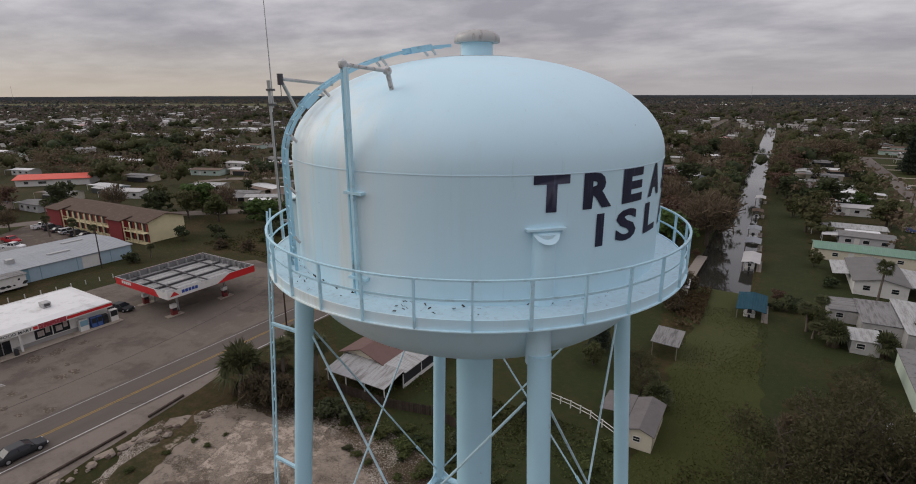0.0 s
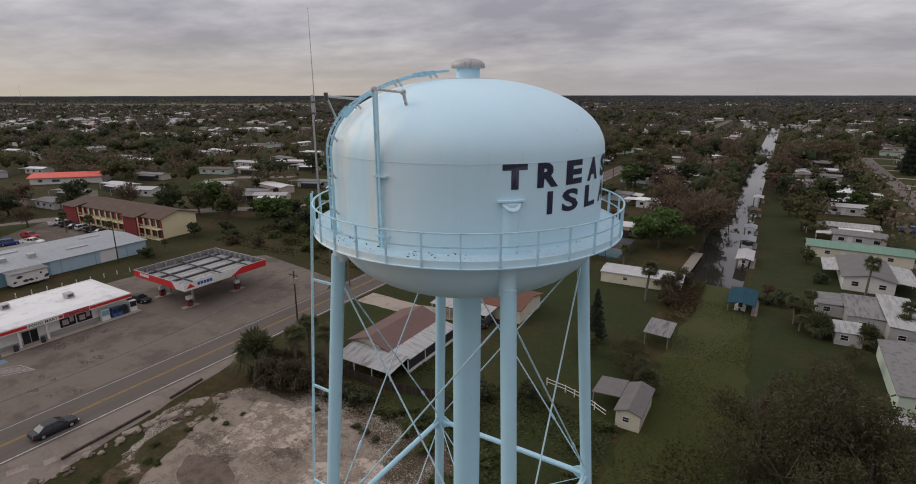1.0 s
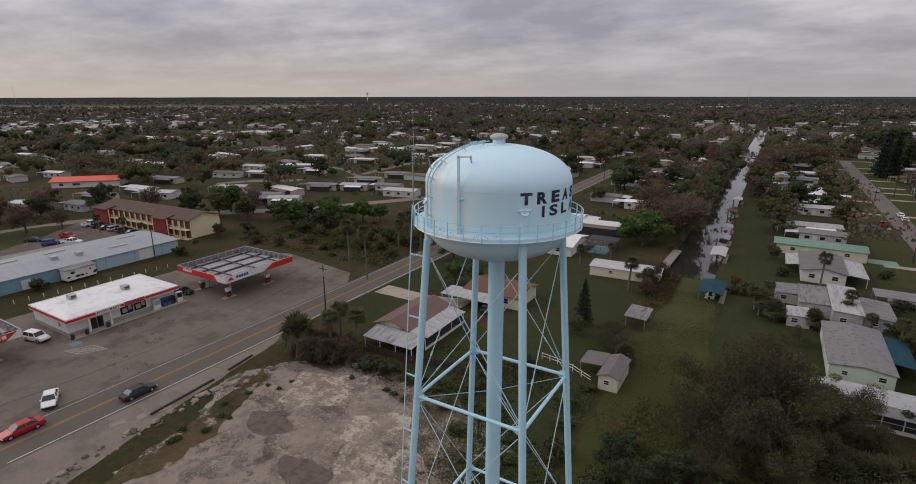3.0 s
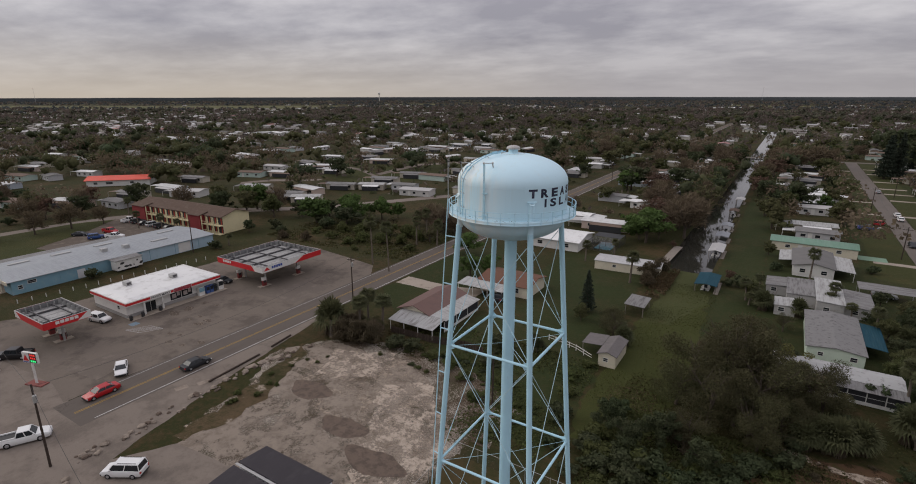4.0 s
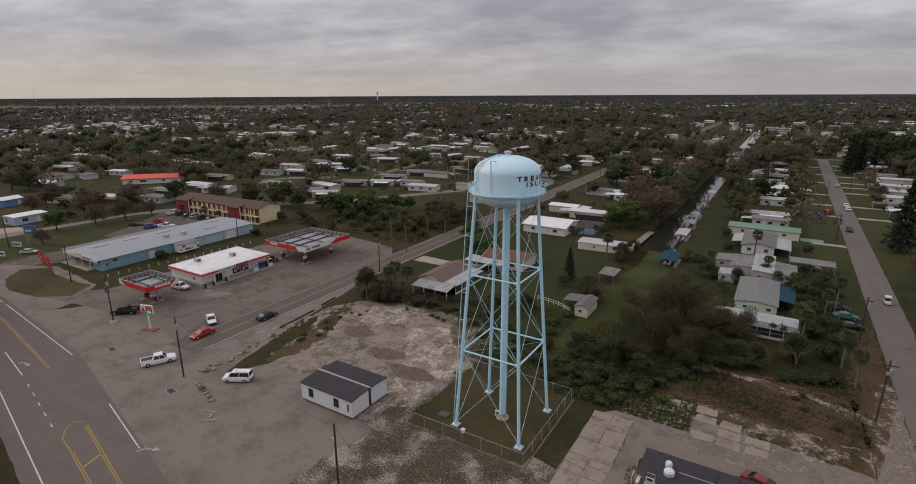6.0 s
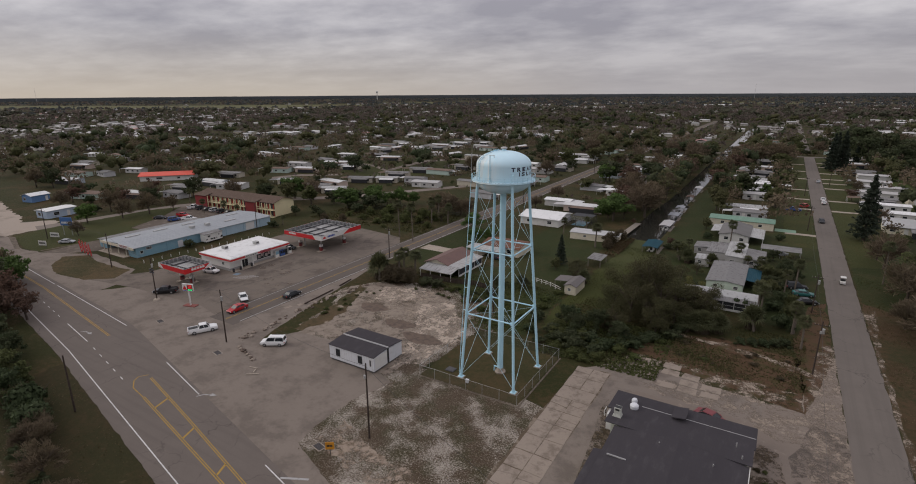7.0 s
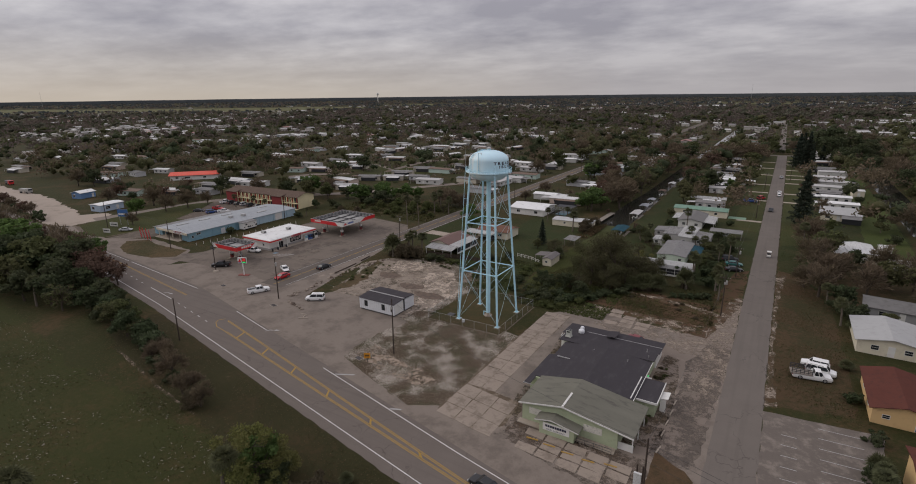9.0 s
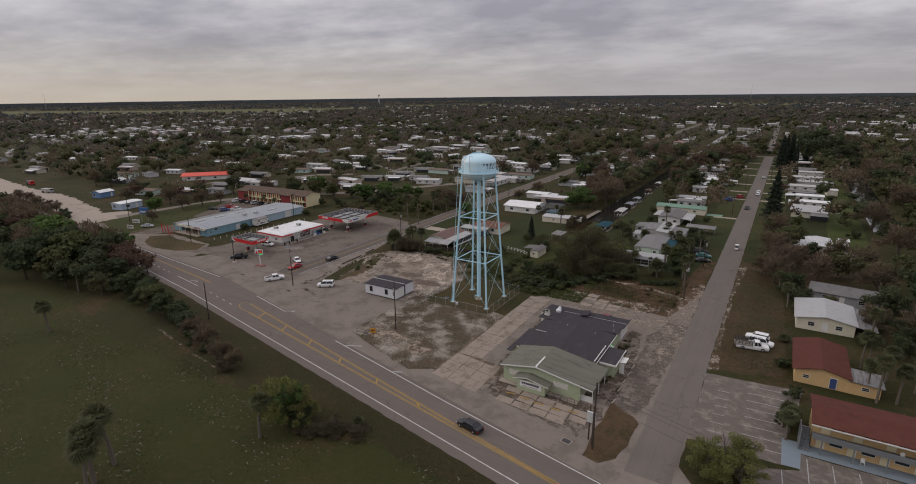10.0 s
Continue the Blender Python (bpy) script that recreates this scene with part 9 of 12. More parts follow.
def lumps(rs, centres, radii, level, rough=0.16):
    """Uneven leafy masses that fill the inside of crowns."""
    v, f = ICO[level]
    n = len(centres)
    k = 1 + rs.normal(size=(n, len(v), 1)) * rough
    verts = np.asarray(centres)[:, None, :] + v[None] * k * np.asarray(radii)[:, None, :]
    return verts.reshape(-1, 3), (f[None] + (np.arange(n) * len(v))[:, None, None]).reshape(-1, 3)


def lobes(rs, H, R, base, k, squash=0.75):
    """Centres and radii of the uneven lumps that make a crown."""
    out = [(np.array([0, 0, base + (H - base) * 0.5]), np.array([R * 0.6, R * 0.6, (H - base) * 0.46]))]
    for i in range(k):
        a = rs.uniform(0, 6.283)
        d = R * rs.uniform(0.30, 0.88)
        z = base + (H - base) * rs.uniform(0.10, 0.92) * (1.05 - 0.35 * (d / R) ** 2)
        r = R * rs.uniform(0.15, 0.36)
        out.append((np.array([d * math.cos(a), d * math.sin(a), z]), np.array([r, r, r * squash])))
    return out


def crown_points(rs, ls, n, shell=0.30):
    vol = np.array([l[1].prod() ** 0.75 for l in ls])
    pick = rs.choice(len(ls), n, p=vol / vol.sum())
    d = rs.normal(size=(n, 3))
    d /= np.linalg.norm(d, axis=1)[:, None]
    r = rs.uniform(0, 1, n) ** shell
    c = np.array([ls[i][0] for i in pick])
    q = np.array([ls[i][1] for i in pick])
    return c + d * q * r[:, None] * rs.uniform(0.85, 1.12, (n, 1)), d


def limbs(g, rs, H, R, base, n, thick):
    """Bent trunk and limbs with tapering."""
    bend = rs.normal(size=2) * 0.04 * H
    p0, p1, p2 = Vector((0, 0, -0.1)), Vector((bend[0] * 0.5, bend[1] * 0.5, base)), Vector((bend[0], bend[1], base + (H - base) * 0.55))
    g.tube(p0, p1, thick, thick * 0.75, 8).tube(p1, p2, thick * 0.75, thick * 0.3, 7)
    for i in range(n):
        a = rs.uniform(0, 6.283)
        s = p0.lerp(p1, 0.75) if i % 3 == 0 else p1.lerp(p2, rs.uniform(0, 0.7))
        e = Vector((math.cos(a) * R * rs.uniform(0.5, 0.85), math.sin(a) * R * rs.uniform(0.5, 0.85), s.z + (H - s.z) * rs.uniform(0.3, 0.85)))
        m = s.lerp(e, 0.5) + Vector((0, 0, 0.06 * H * rs.uniform(-0.5, 1)))
        g.tube(s, m, thick * 0.38, thick * 0.24, 6).tube(m, e, thick * 0.24, thick * 0.08, 5)
        for q in range(2):
            e2 = m + Vector((rs.normal() * R * 0.3, rs.normal() * R * 0.3, (H - m.z) * rs.uniform(0.2, 0.8)))
            g.tube(m, e2, thick * 0.15, thick * 0.04, 4)


LIB = {}
WEEDLEAF = leaves("weed_leaves", (0.086, 0.108, 0.036), (0.094, 0.100, 0.038), 0.4)


def tree_master(kind, var, lite=False):
    """Builds one kind of tree, about 8 m high, once."""
    rs = np.random.RandomState(hash_of(kind) * 17 + var)
    g = Geo()
    spec = {"oak": ("broad green tree with a full uneven crown", OAK, 4600, 0.215), "green": ("bright green leafy tree", GREEN, 4800, 0.21), "dark": ("dark evergreen tree with a dense crown", DARKLEAF, 4600, 0.215),
            "bare": ("brown leafless winter tree", BROWNTWIG, 2400, 0.10), "rust": ("rust-brown tree with thin foliage", REDTWIG, 2600, 0.22), "mixed": ("thin grey-green tree with bare branches", OAK, 1500, 0.30), "willow": ("tall wispy grey-green tree with fine leaves", WILLOW, 7600, 0.08), "lime": ("thin yellow-green tree with fine leaves", LIMELEAF, 6500, 0.11),
            "shrub": ("low dark green shrub", DARKLEAF, 1300, 0.165), "weed": ("low bright green weed thicket", WEEDLEAF, 1300, 0.135), "brush": ("low tangle of brown brush", BRUSHTWIG, 1100, 0.07)}
    if kind in spec:
        label, mat_, n, s = spec[kind]
        if lite:
            n, s = int(n * (0.27 if n > 4000 else 0.5)), s * (1.9 if n > 4000 else 1.35)
        root = thing("tree" if kind not in ("shrub", "weed", "brush") else "shrub", label, "tree" if kind not in ("shrub", "weed", "brush") else "shrub", None, "trees of the place" if kind not in ("shrub", "weed", "brush") else "shrubs of the place")
        if kind in ("shrub", "weed", "brush"):
            H, R = 2.0, 1.7
            ls = lobes(rs, H, R, 0.0, 6, 0.7)
            pts, nrm = crown_points(rs, ls, n, 0.4)
            pts[:, 2] = np.maximum(pts[:, 2], 0.05)
            for i in range(5):
                g.tube((0, 0, 0), (rs.normal() * 0.6, rs.normal() * 0.6, 1.3), 0.04, 0.01, 4)
            part("stem", g, BARK, root)
            v, q = cards(rs, pts, s, 1.3, face=nrm) if kind != "brush" else cards(rs, pts, s, 6.0)
        else:
            H, R, base = 8.0, 3.9, 2.0
            limbs(g, rs, H, R, base, 9 if kind in ("bare", "mixed") else 6, 0.26)
            part("trunk", g, BARK, root, "", True)
            ls = lobes(rs, H, R, base, 24) if kind not in ("willow", "lime") else lobes(rs, H, R * 1.12, base * 0.6, 20, 0.9)[1:]
            pts, nrm = crown_points(rs, ls, n, 0.30 if kind not in ("bare", "mixed") else 0.55)
            if kind == "bare":
                out = pts - np.array([0, 0, base])
                v, q = cards(rs, pts, s, 9.0, out / (np.linalg.norm(out, axis=1)[:, None] + 0.01))
            elif kind == "mixed":
                k = len(pts) // 2
                v1, q1 = cards(rs, pts[:k], s, face=nrm[:k])
                out = pts[k:] - np.array([0, 0, base])
                v2, q2 = cards(rs, pts[k:], 0.07, 11.0, out / (np.linalg.norm(out, axis=1)[:, None] + 0.01))
                tw = tagged(new("twig_mass", fast_mesh("twig_mass", v2, q2, BROWNTWIG)), kind="stuff")
                tw.parent = root
                v, q = v1, q1
            elif kind in ("willow", "lime"):
                v, q = cards(rs, pts, s, 2.6, nrm * 0.4)
            else:
                v, q = cards(rs, pts, s, 1.4, face=nrm, loose=0.9)
        tv, tf = None, None
        if kind not in ("bare", "brush"):
            shrink = 0.10 if kind in ("willow", "lime") else 0.56 if kind not in ("mixed", "rust") else 0.36
            tv, tf = lumps(rs, [l[0] for l in ls], [l[1] * shrink for l in ls], 1, 0.20)
            tv[:, 2] = np.maximum(tv[:, 2], 0.02)
        cr = tagged(new("crown", fast_mesh("crown", v, q, mat_, tv, tf)), kind="stuff")
        cr.parent = root
        return root
    if kind in ("palm", "tallpalm", "palmetto"):
        H = {"palm": 6.0, "tallpalm": 10.0, "palmetto": 0.8}[kind]
        root = thing("palm_tree", {"palm": "cabbage palm with a grey trunk and fan fronds", "tallpalm": "tall slender palm with a small crown", "palmetto": "low bushy palmetto with fan fronds"}[kind], "palm", None, "palms of the place")
        lean = rs.normal(size=2) * 0.35
        pts = [Vector((lean[0] * t * t, lean[1] * t * t, H * t)) for t in (0, 0.25, 0.5, 0.75, 1.0)]
        for a, b, r0, r1 in zip(pts, pts[1:], (0.26, 0.22, 0.20, 0.19), (0.22, 0.20, 0.19, 0.18)):
            g.tube(a, b, r0 * (1 if kind == "palm" else 0.7), r1 * (1 if kind == "palm" else 0.7), 8)
        part("trunk", g, PALMBARK, root, "", True)
        green_v, dead_v = [], []
        top = np.array(pts[-1])
        for i in range(58):
            az = i * 2.399 + rs.uniform(-0.2, 0.2)
            el = (rs.uniform(-0.75, 1.25) if kind != "palmetto" else rs.uniform(0.05, 1.3)) if i > 8 else rs.uniform(-1.3, -0.8)
            d = np.array([math.cos(az) * math.cos(el), math.sin(az) * math.cos(el), math.sin(el)])
            side = np.cross(d, [0, 0, 1.0])
            side /= np.linalg.norm(side) + 1e-6
            upv = np.cross(side, d)
            L0, L1 = (0.8, 1.05) if i > 8 else (0.4, 0.8)
            base_p = top + d * L0
            store = green_v if i > 8 else dead_v
            store.append([top + side * 0.02, base_p + side * 0.02, base_p - side * 0.02, top - side * 0.02])
            for k in range(9):
                f = (k - 4) / 4 * 1.35
                e = d * math.cos(f) + side * math.sin(f)
                tip = base_p + e * L1 * rs.uniform(0.85, 1.1) - np.array([0, 0, 0.22 * L1 * abs(f) + 0.15])
                mid = base_p + e * L1 * 0.5
                w = np.cross(e, upv) * 0.085
                store.append([base_p, mid + w + upv * 0.02, tip, mid - w + upv * 0.02])
        for nm, arr, mt in (("frond_crown", green_v, FROND), ("dead_frond_skirt", dead_v, DEADFROND)):
            v = np.array(arr).reshape(-1, 3)
            o = tagged(new(nm, fast_mesh(nm, v, np.arange(len(v)).reshape(-1, 4), mt)), kind="stuff")
            o.parent = root
        return root
    if kind == "conifer":
        root = thing("conifer", "tall dark conifer with drooping tiers", "conifer", None, "conifers of the place")
        H = 12.0
        g.tube((0, 0, -0.1), (0, 0, H), 0.28, 0.03, 8)
        part("trunk", g, BARK, root)
        pts, axs = [], []
        for i in range(2600):
            z = 0.8 + (H - 0.8) * (1 - rs.uniform(0, 1) ** 0.7)
            r = (1 - z / H) ** 0.8 * 3.0 * rs.uniform(0.3, 1.05) * (0.75 + 0.25 * math.sin(z * 5.0))
            a = rs.uniform(0, 6.283)
            pts.append((r * math.cos(a), r * math.sin(a), z - 0.12 * r))
            axs.append((math.cos(a), math.sin(a), -0.25))
        v, q = cards(rs, np.array(pts), 0.22, 2.4, np.array(axs))
        o = tagged(new("crown", fast_mesh("crown", v, q, NEEDLE)), kind="stuff")
        o.parent = root
        return root


def hash_of(s):
    return sum((i + 3) * ord(c) for i, c in enumerate(s)) % 1009


VARIANTS = {"oak": 3, "green": 2, "dark": 2, "bare": 3, "rust": 2, "mixed": 3, "willow": 3, "lime": 2, "shrub": 3, "weed": 2, "brush": 2, "palm": 3, "palmetto": 2, "tallpalm": 2, "conifer": 1}
plant_rng = random.Random(21)


GROVE = {}


def plant(kind, x, y, scale=1.0, tall=1.0, z=0.0):
    var = plant_rng.randrange(VARIANTS[kind])
    m = pose(x, y, z, 0, 0, plant_rng.uniform(0, 360)) @ Matrix.Diagonal((scale, scale, scale * tall, 1))
    lite = y > 95 or x < -82 or (y > 40 and x > 60)
    if (y > 205 or x < -185) and kind not in ("conifer", "palm", "tallpalm", "palmetto"):
        GROVE.setdefault((kind, var), []).append(m)
        return None
    if (kind, var, lite) not in LIB:
        LIB[kind, var, lite] = tree_master(kind, var, lite)
        LIB[kind, var, lite].matrix_basis = m
        return LIB[kind, var, lite]
    src = LIB[kind, var, lite]
    keep = src.matrix_basis.copy()
    src.scale = (1, 1, 1)
    ob = copy_thing(src, m)
    src.matrix_basis = keep
    return ob


# trees placed one by one: kind, x, y, size, height factor
SINGLE = (
    # left of the highway
    ("dark", -116, -36, 1.5, 1), ("rust", -110, -33, 1.2, 1), ("oak", -126, -42, 1.6, 1), ("dark", -133, -46, 1.6, 1), ("bare", -128, -36, 1.5, 1), ("bare", -138, -31, 1.5, 1), ("dark", -104, -45, 1.3, 1), ("oak", -116, -50, 1.4, 1), ("dark", -127, -55, 1.5, 1), ("bare", -147, -45, 1.5, 1), ("oak", -152, -38, 1.5, 1), ("dark", -158, -52, 1.5, 1), ("dark", -98, -50, 1.1, 1), ("rust", -103, -37.5, 1.1, 1), ("shrub", -92, -45, 2.2, 1), ("shrub", -84, -46, 2.2, 1), ("shrub", -76, -47, 2.0, 1), ("mixed", -92, -50, 0.9, 1), ("dark", -140, -60, 1.4, 1), ("palm", -101, -52, 1.1, 1), ("bare", -168, -30, 1.5, 1), ("oak", -172, -48, 1.6, 1), ("bare", -188, -36, 1.5, 1), ("dark", -186, -52, 1.6, 1), ("bare", -133, -27, 1.2, 1), ("green", -140, -26, 1.1, 1), ("green", -130, -24.5, 0.9, 1),
    ("dark", -121, -33, 1.3, 1), ("oak", -131, -40, 1.4, 1), ("rust", -106, -36, 1.1, 1), ("rust", -99, -33.5, 0.95, 1), ("dark", -112, -42, 1.2, 1), ("dark", -122, -47, 1.25, 1), ("green", -134, -32, 1.2, 1),
    ("dark", -97, -42, 1.0, 1), ("dark", -88, -42, 0.85, 1), ("bare", -142, -38, 1.3, 1), ("bare", -150, -34, 1.2, 1), ("dark", -140, -50, 1.3, 1), ("dark", -108, -52, 1.1, 1), ("green", -126, -27, 1.1, 1),
    ("dark", -80, -43, 0.7, 1), ("oak", -66, -46.5, 0.62, 1), ("dark", -72, -46, 0.6, 1), ("mixed", -60, -49, 0.55, 1), ("shrub", -55, -50, 1.6, 1), ("bare", -47, -53, 0.5, 1), ("shrub", -43, -54, 1.3, 1), ("bare", -30, -57, 0.55, 1), ("brush", -26, -58, 1.4, 1), ("shrub", -36, -55.5, 1.0, 1),
    ("bare", -155, -45, 1.4, 1), ("dark", -165, -40, 1.3, 1), ("rust", -160, -30, 1.2, 1), ("bare", -175, -32, 1.3, 1), ("oak", -180, -45, 1.4, 1), ("dark", -195, -35, 1.3, 1), ("bare", -205, -28, 1.2, 1),
    ("palm", -1.4, -69, 1.15, 0.95), ("dark", 2.8, -63.5, 0.5, 1), ("palm", -13.2, -88, 1.5, 0.9), ("palm", -14.8, -84.5, 1.35, 1.05), ("palm", -11.6, -89.5, 1.4, 0.85), ("palm", -77.5, -68.4, 1.25, 0.9), ("brush", 8, -62, 1.3, 1), ("brush", 12, -61, 1.1, 1),
    # beside the bungalow and the road
    ("palmetto", -48.5, 25.5, 2.0, 1.6), ("palm", -45.5, 30, 1.1, 0.9), ("palm", -42.5, 33, 1.15, 0.85), ("palm", -47, 34, 1.1, 0.9), ("tallpalm", -70.8, 62.8, 1.15, 1), ("tallpalm", -63.4, 60.4, 1.1, 1.05),
    ("green", -44, 68, 0.75, 1), ("green", -40, 71, 0.7, 1), ("conifer", -12.5, 62, 0.75, 1), ("palm", -9.4, 84, 1.1, 1), ("palm", -24, 95, 0.8, 1), ("palm", -18.5, 103, 0.7, 1), 
    # thicket behind the tower
    ("shrub", 2, 20, 1.8, 1), ("shrub", 6, 19, 2.0, 1), ("shrub", 10, 19.5, 2.0, 1), ("shrub", 13, 18.5, 1.8, 1), ("shrub", 1, 14, 1.3, 0.9), ("shrub", 3, 29, 1.6, 1), ("shrub", 16, 20, 1.7, 1), ("shrub", 18, 21.5, 1.5, 1), ("shrub", 20, 26, 1.8, 1), ("shrub", 23, 29, 1.8, 1), ("shrub", 24, 33, 1.7, 1), ("shrub", -2, 18, 1.2, 0.8), ("shrub", -3, 24, 1.3, 0.9), ("weed", 5, 13, 1.1, 0.6), ("weed", 11, 11.5, 1.1, 0.5), ("weed", 19, 17, 1.0, 0.5), ("mixed", 26, 45, 0.8, 0.9), ("shrub", 29, 41, 1.3, 1), ("palm", 44, 44, 0.8, 0.9), ("shrub", 42, 46, 1.6, 1), ("shrub", 40, 55, 1.3, 1), ("oak", 43, 57, 0.5, 1),
    ("weed", -20, 26, 1.2, 0.6), ("weed", -24, 28, 1.3, 0.6), ("weed", -28, 29, 1.2, 0.6), ("weed", -16, 22, 1.1, 0.6), ("weed", -10, 16, 1.0, 0.5), ("shrub", -33, 29, 1.3, 0.9), ("shrub", -36, 28, 1.4, 0.9), ("weed", -8, 20, 1.1, 0.5), ("weed", -14, 28, 1.3, 0.5), ("shrub", -19, 32, 1.2, 0.7),
    ("dark", 9.5, 25, 0.62, 1), ("shrub", 4, 17, 1.8, 1), ("shrub", 8, 16, 1.9, 1), ("shrub", 12, 15.5, 1.7, 1), ("dark", 6, 22, 0.55, 1), ("dark", 3, 25, 0.55, 1), ("dark", 15, 22, 0.6, 0.9),
    ("weed", 9, 12.5, 1.3, 0.6), ("weed", 13, 13, 1.2, 0.6), ("weed", 16, 18, 1.3, 0.6), ("shrub", 19, 24, 1.4, 1), ("palm", 45.2, 37, 0.85, 1.1),
    ("palm", 37.2, 51, 0.95, 1.15), ("oak", 39, 63, 0.6, 1), ("palm", 42, 66, 0.8, 1.2), ("palm", 31, 92, 0.9, 0.8), ("palm", 26.8, 108, 0.95, 1.2), ("palm", 17, 92, 0.8, 0.8), ("palm", 14.8, 86, 0.85, 0.8), ("shrub", 13, 94, 1.5, 1), ("dark", 42, 84, 0.6, 1), ("oak", 38, 77, 0.55, 1), ("dark", 44, 79, 0.55, 1), ("rust", 10.5, 98, 0.35, 1), ("oak", 17, 56, 0.55, 1), ("mixed", 14, 50, 0.8, 1),
    # canal banks
    ("bare", -9, 145, 1.0, 1), ("rust", -13, 137, 0.95, 1), ("bare", -8, 160, 1.05, 1), ("bare", -16, 155, 1.05, 1), ("green", -17, 124, 0.95, 1), ("green", -21, 130, 0.9, 1), ("dark", -8, 175, 1.0, 1), ("rust", -6.5, 120, 0.3, 1), ("brush", -4.5, 97, 1.6, 1.2), ("brush", -5.5, 92, 1.4, 1.2), ("brush", -6, 86, 1.3, 1.1), ("bare", -9, 190, 1.0, 1), ("oak", -9, 205, 0.9, 1), ("rust", -10, 222, 0.9, 1), ("mixed", 14, 182, 1.0, 1), ("green", 22, 200, 1.0, 1), ("dark", 14, 212, 1.0, 1), ("oak", 10, 232, 0.95, 1), ("green", 33, 205, 0.8, 1), ("bare", 38, 178, 0.8, 1), ("bare", -9, 240, 0.9, 1),
    ("bare", -7, 255, 0.9, 1), ("dark", -8, 270, 0.95, 1), ("rust", 8.5, 262, 0.8, 1), ("oak", 8, 285, 0.9, 1), ("bare", -7, 290, 0.95, 1), ("mixed", 8, 310, 0.9, 1), ("bare", -8, 315, 0.9, 1), ("bare", -14, 168, 1.0, 1), ("rust", -18, 146, 0.9, 1), ("bare", -12, 128, 0.8, 1), ("bare", -18, 180, 1.0, 1), ("dark", -13, 198, 0.9, 1), ("oak", 10, 250, 0.9, 1), ("mixed", 16, 225, 0.9, 1), ("oak", 111, 160, 1.1, 1), ("mixed", 112, 180, 1.1, 1), ("oak", 112, 140, 1.1, 1), ("dark", 113, 205, 1.1, 1), ("mixed", 112, 235, 1.1, 1), ("dark", 112, 260, 1.1, 1), ("oak", 108, 128, 1.0, 1), ("dark", 100, 120, 1.0, 1), ("oak", 98, 75, 0.9, 1), 
    # street, far side
    ("conifer", 66, 335, 1.15, 1), ("conifer", 72, 345, 1.25, 1), ("conifer", 78, 350, 1.2, 1), ("palm", 68, 47, 0.9, 0.8), ("palm", 70.5, 46, 0.85, 0.8), ("dark", 74, 40, 0.5, 1), ("oak", 79, 38, 0.45, 1),
    ("palm", 70.8, -24.5, 0.75, 0.8), ("palm", 82.4, -5.5, 0.8, 1.25), ("palm", 82.5, 6, 0.95, 1.2), ("palm", 86, 2, 0.95, 1.1), ("shrub", 71.5, -12.5, 1.0, 1), ("shrub", 69.5, -1, 1.0, 1), ("dark", 88, 30, 0.6, 1), ("shrub", 84, 18, 1.5, 1), ("dark", 90, 14, 0.6, 1), ("oak", 93, 42, 0.7, 1), 
    # by the blue building and the hotel
    ("shrub", -121.5, 18, 1.3, 1.1), ("palm", -119, 54, 0.7, 0.7), ("shrub", -119.5, 50, 1.4, 1), ("palm", -163, 51, 0.85, 1), ("palm", -150.5, 52, 0.85, 1.05), ("palm", -146.8, 55, 0.7, 0.9), ("palm", -187, 60, 0.9, 1), ("palm", -184, 64, 0.85, 1), ("dark", -127, 67, 0.55, 1), ("bare", -228, 26, 1.0, 1), ("rust", -236, 34, 1.0, 1), ("dark", -245, 40, 0.9, 1), ("bare", -255, 44, 1.0, 1),
    # scrub behind the forecourt
    ("green", -110, 97, 1.04, 1), ("green", -102, 104, 1.04, 1), ("green", -116, 103, 1.08, 1), ("dark", -122, 98, 0.94, 0.8), ("bare", -84, 106, 0.94, 0.8), ("bare", -70, 102, 0.9, 0.8), ("rust", -74, 98, 0.78, 0.8), ("weed", -90, 74, 1.5, 0.8), ("weed", -96, 90, 2.2, 1), ("weed", -80, 90, 2.2, 1), ("weed", -102, 84, 1.8, 0.9), ("weed", -74, 88, 1.8, 1), ("weed", -108, 78, 1.4, 0.7), ("weed", -84, 70, 1.1, 0.6), ("shrub", -110, 84, 2.0, 1), ("shrub", -116, 88, 2.0, 1), ("palm", -66, 86, 1.0, 1.1), ("palm", -72, 84, 1.0, 1.2), ("mixed", -100, 96, 0.78, 0.8), ("oak", -138, 86, 1.1, 1), ("dark", -130, 92, 0.94, 0.8), ("oak", -150, 84, 1.2, 1), ("dark", -160, 80, 1.1, 1), ("oak", -170, 86, 1.2, 1), ("bare", -145, 94, 1.2, 1), ("bare", -180, 78, 1.2, 1), ("dark", -200, 70, 1.2, 1), ("bare", -205, 52, 1.2, 1), ("oak", -212, 40, 1.2, 1), ("rust", -216, 60, 1.1, 1), ("oak", -225, 48, 1.2, 1), ("dark", -236, 58, 1.3, 1), ("bare", -248, 66, 1.3, 1), ("oak", -262, 72, 1.3, 1), ("bare", -275, 62, 1.3, 1), ("dark", -290, 48, 1.3, 1), ("bare", -300, 44, 1.3, 1), ("oak", -315, 52, 1.3, 1), ("dark", -330, 60, 1.3, 1), ("shrub", -206, 30, 1.5, 1), ("shrub", -228, 38, 2.0, 1), ("shrub", -240, 48, 2.0, 1), 
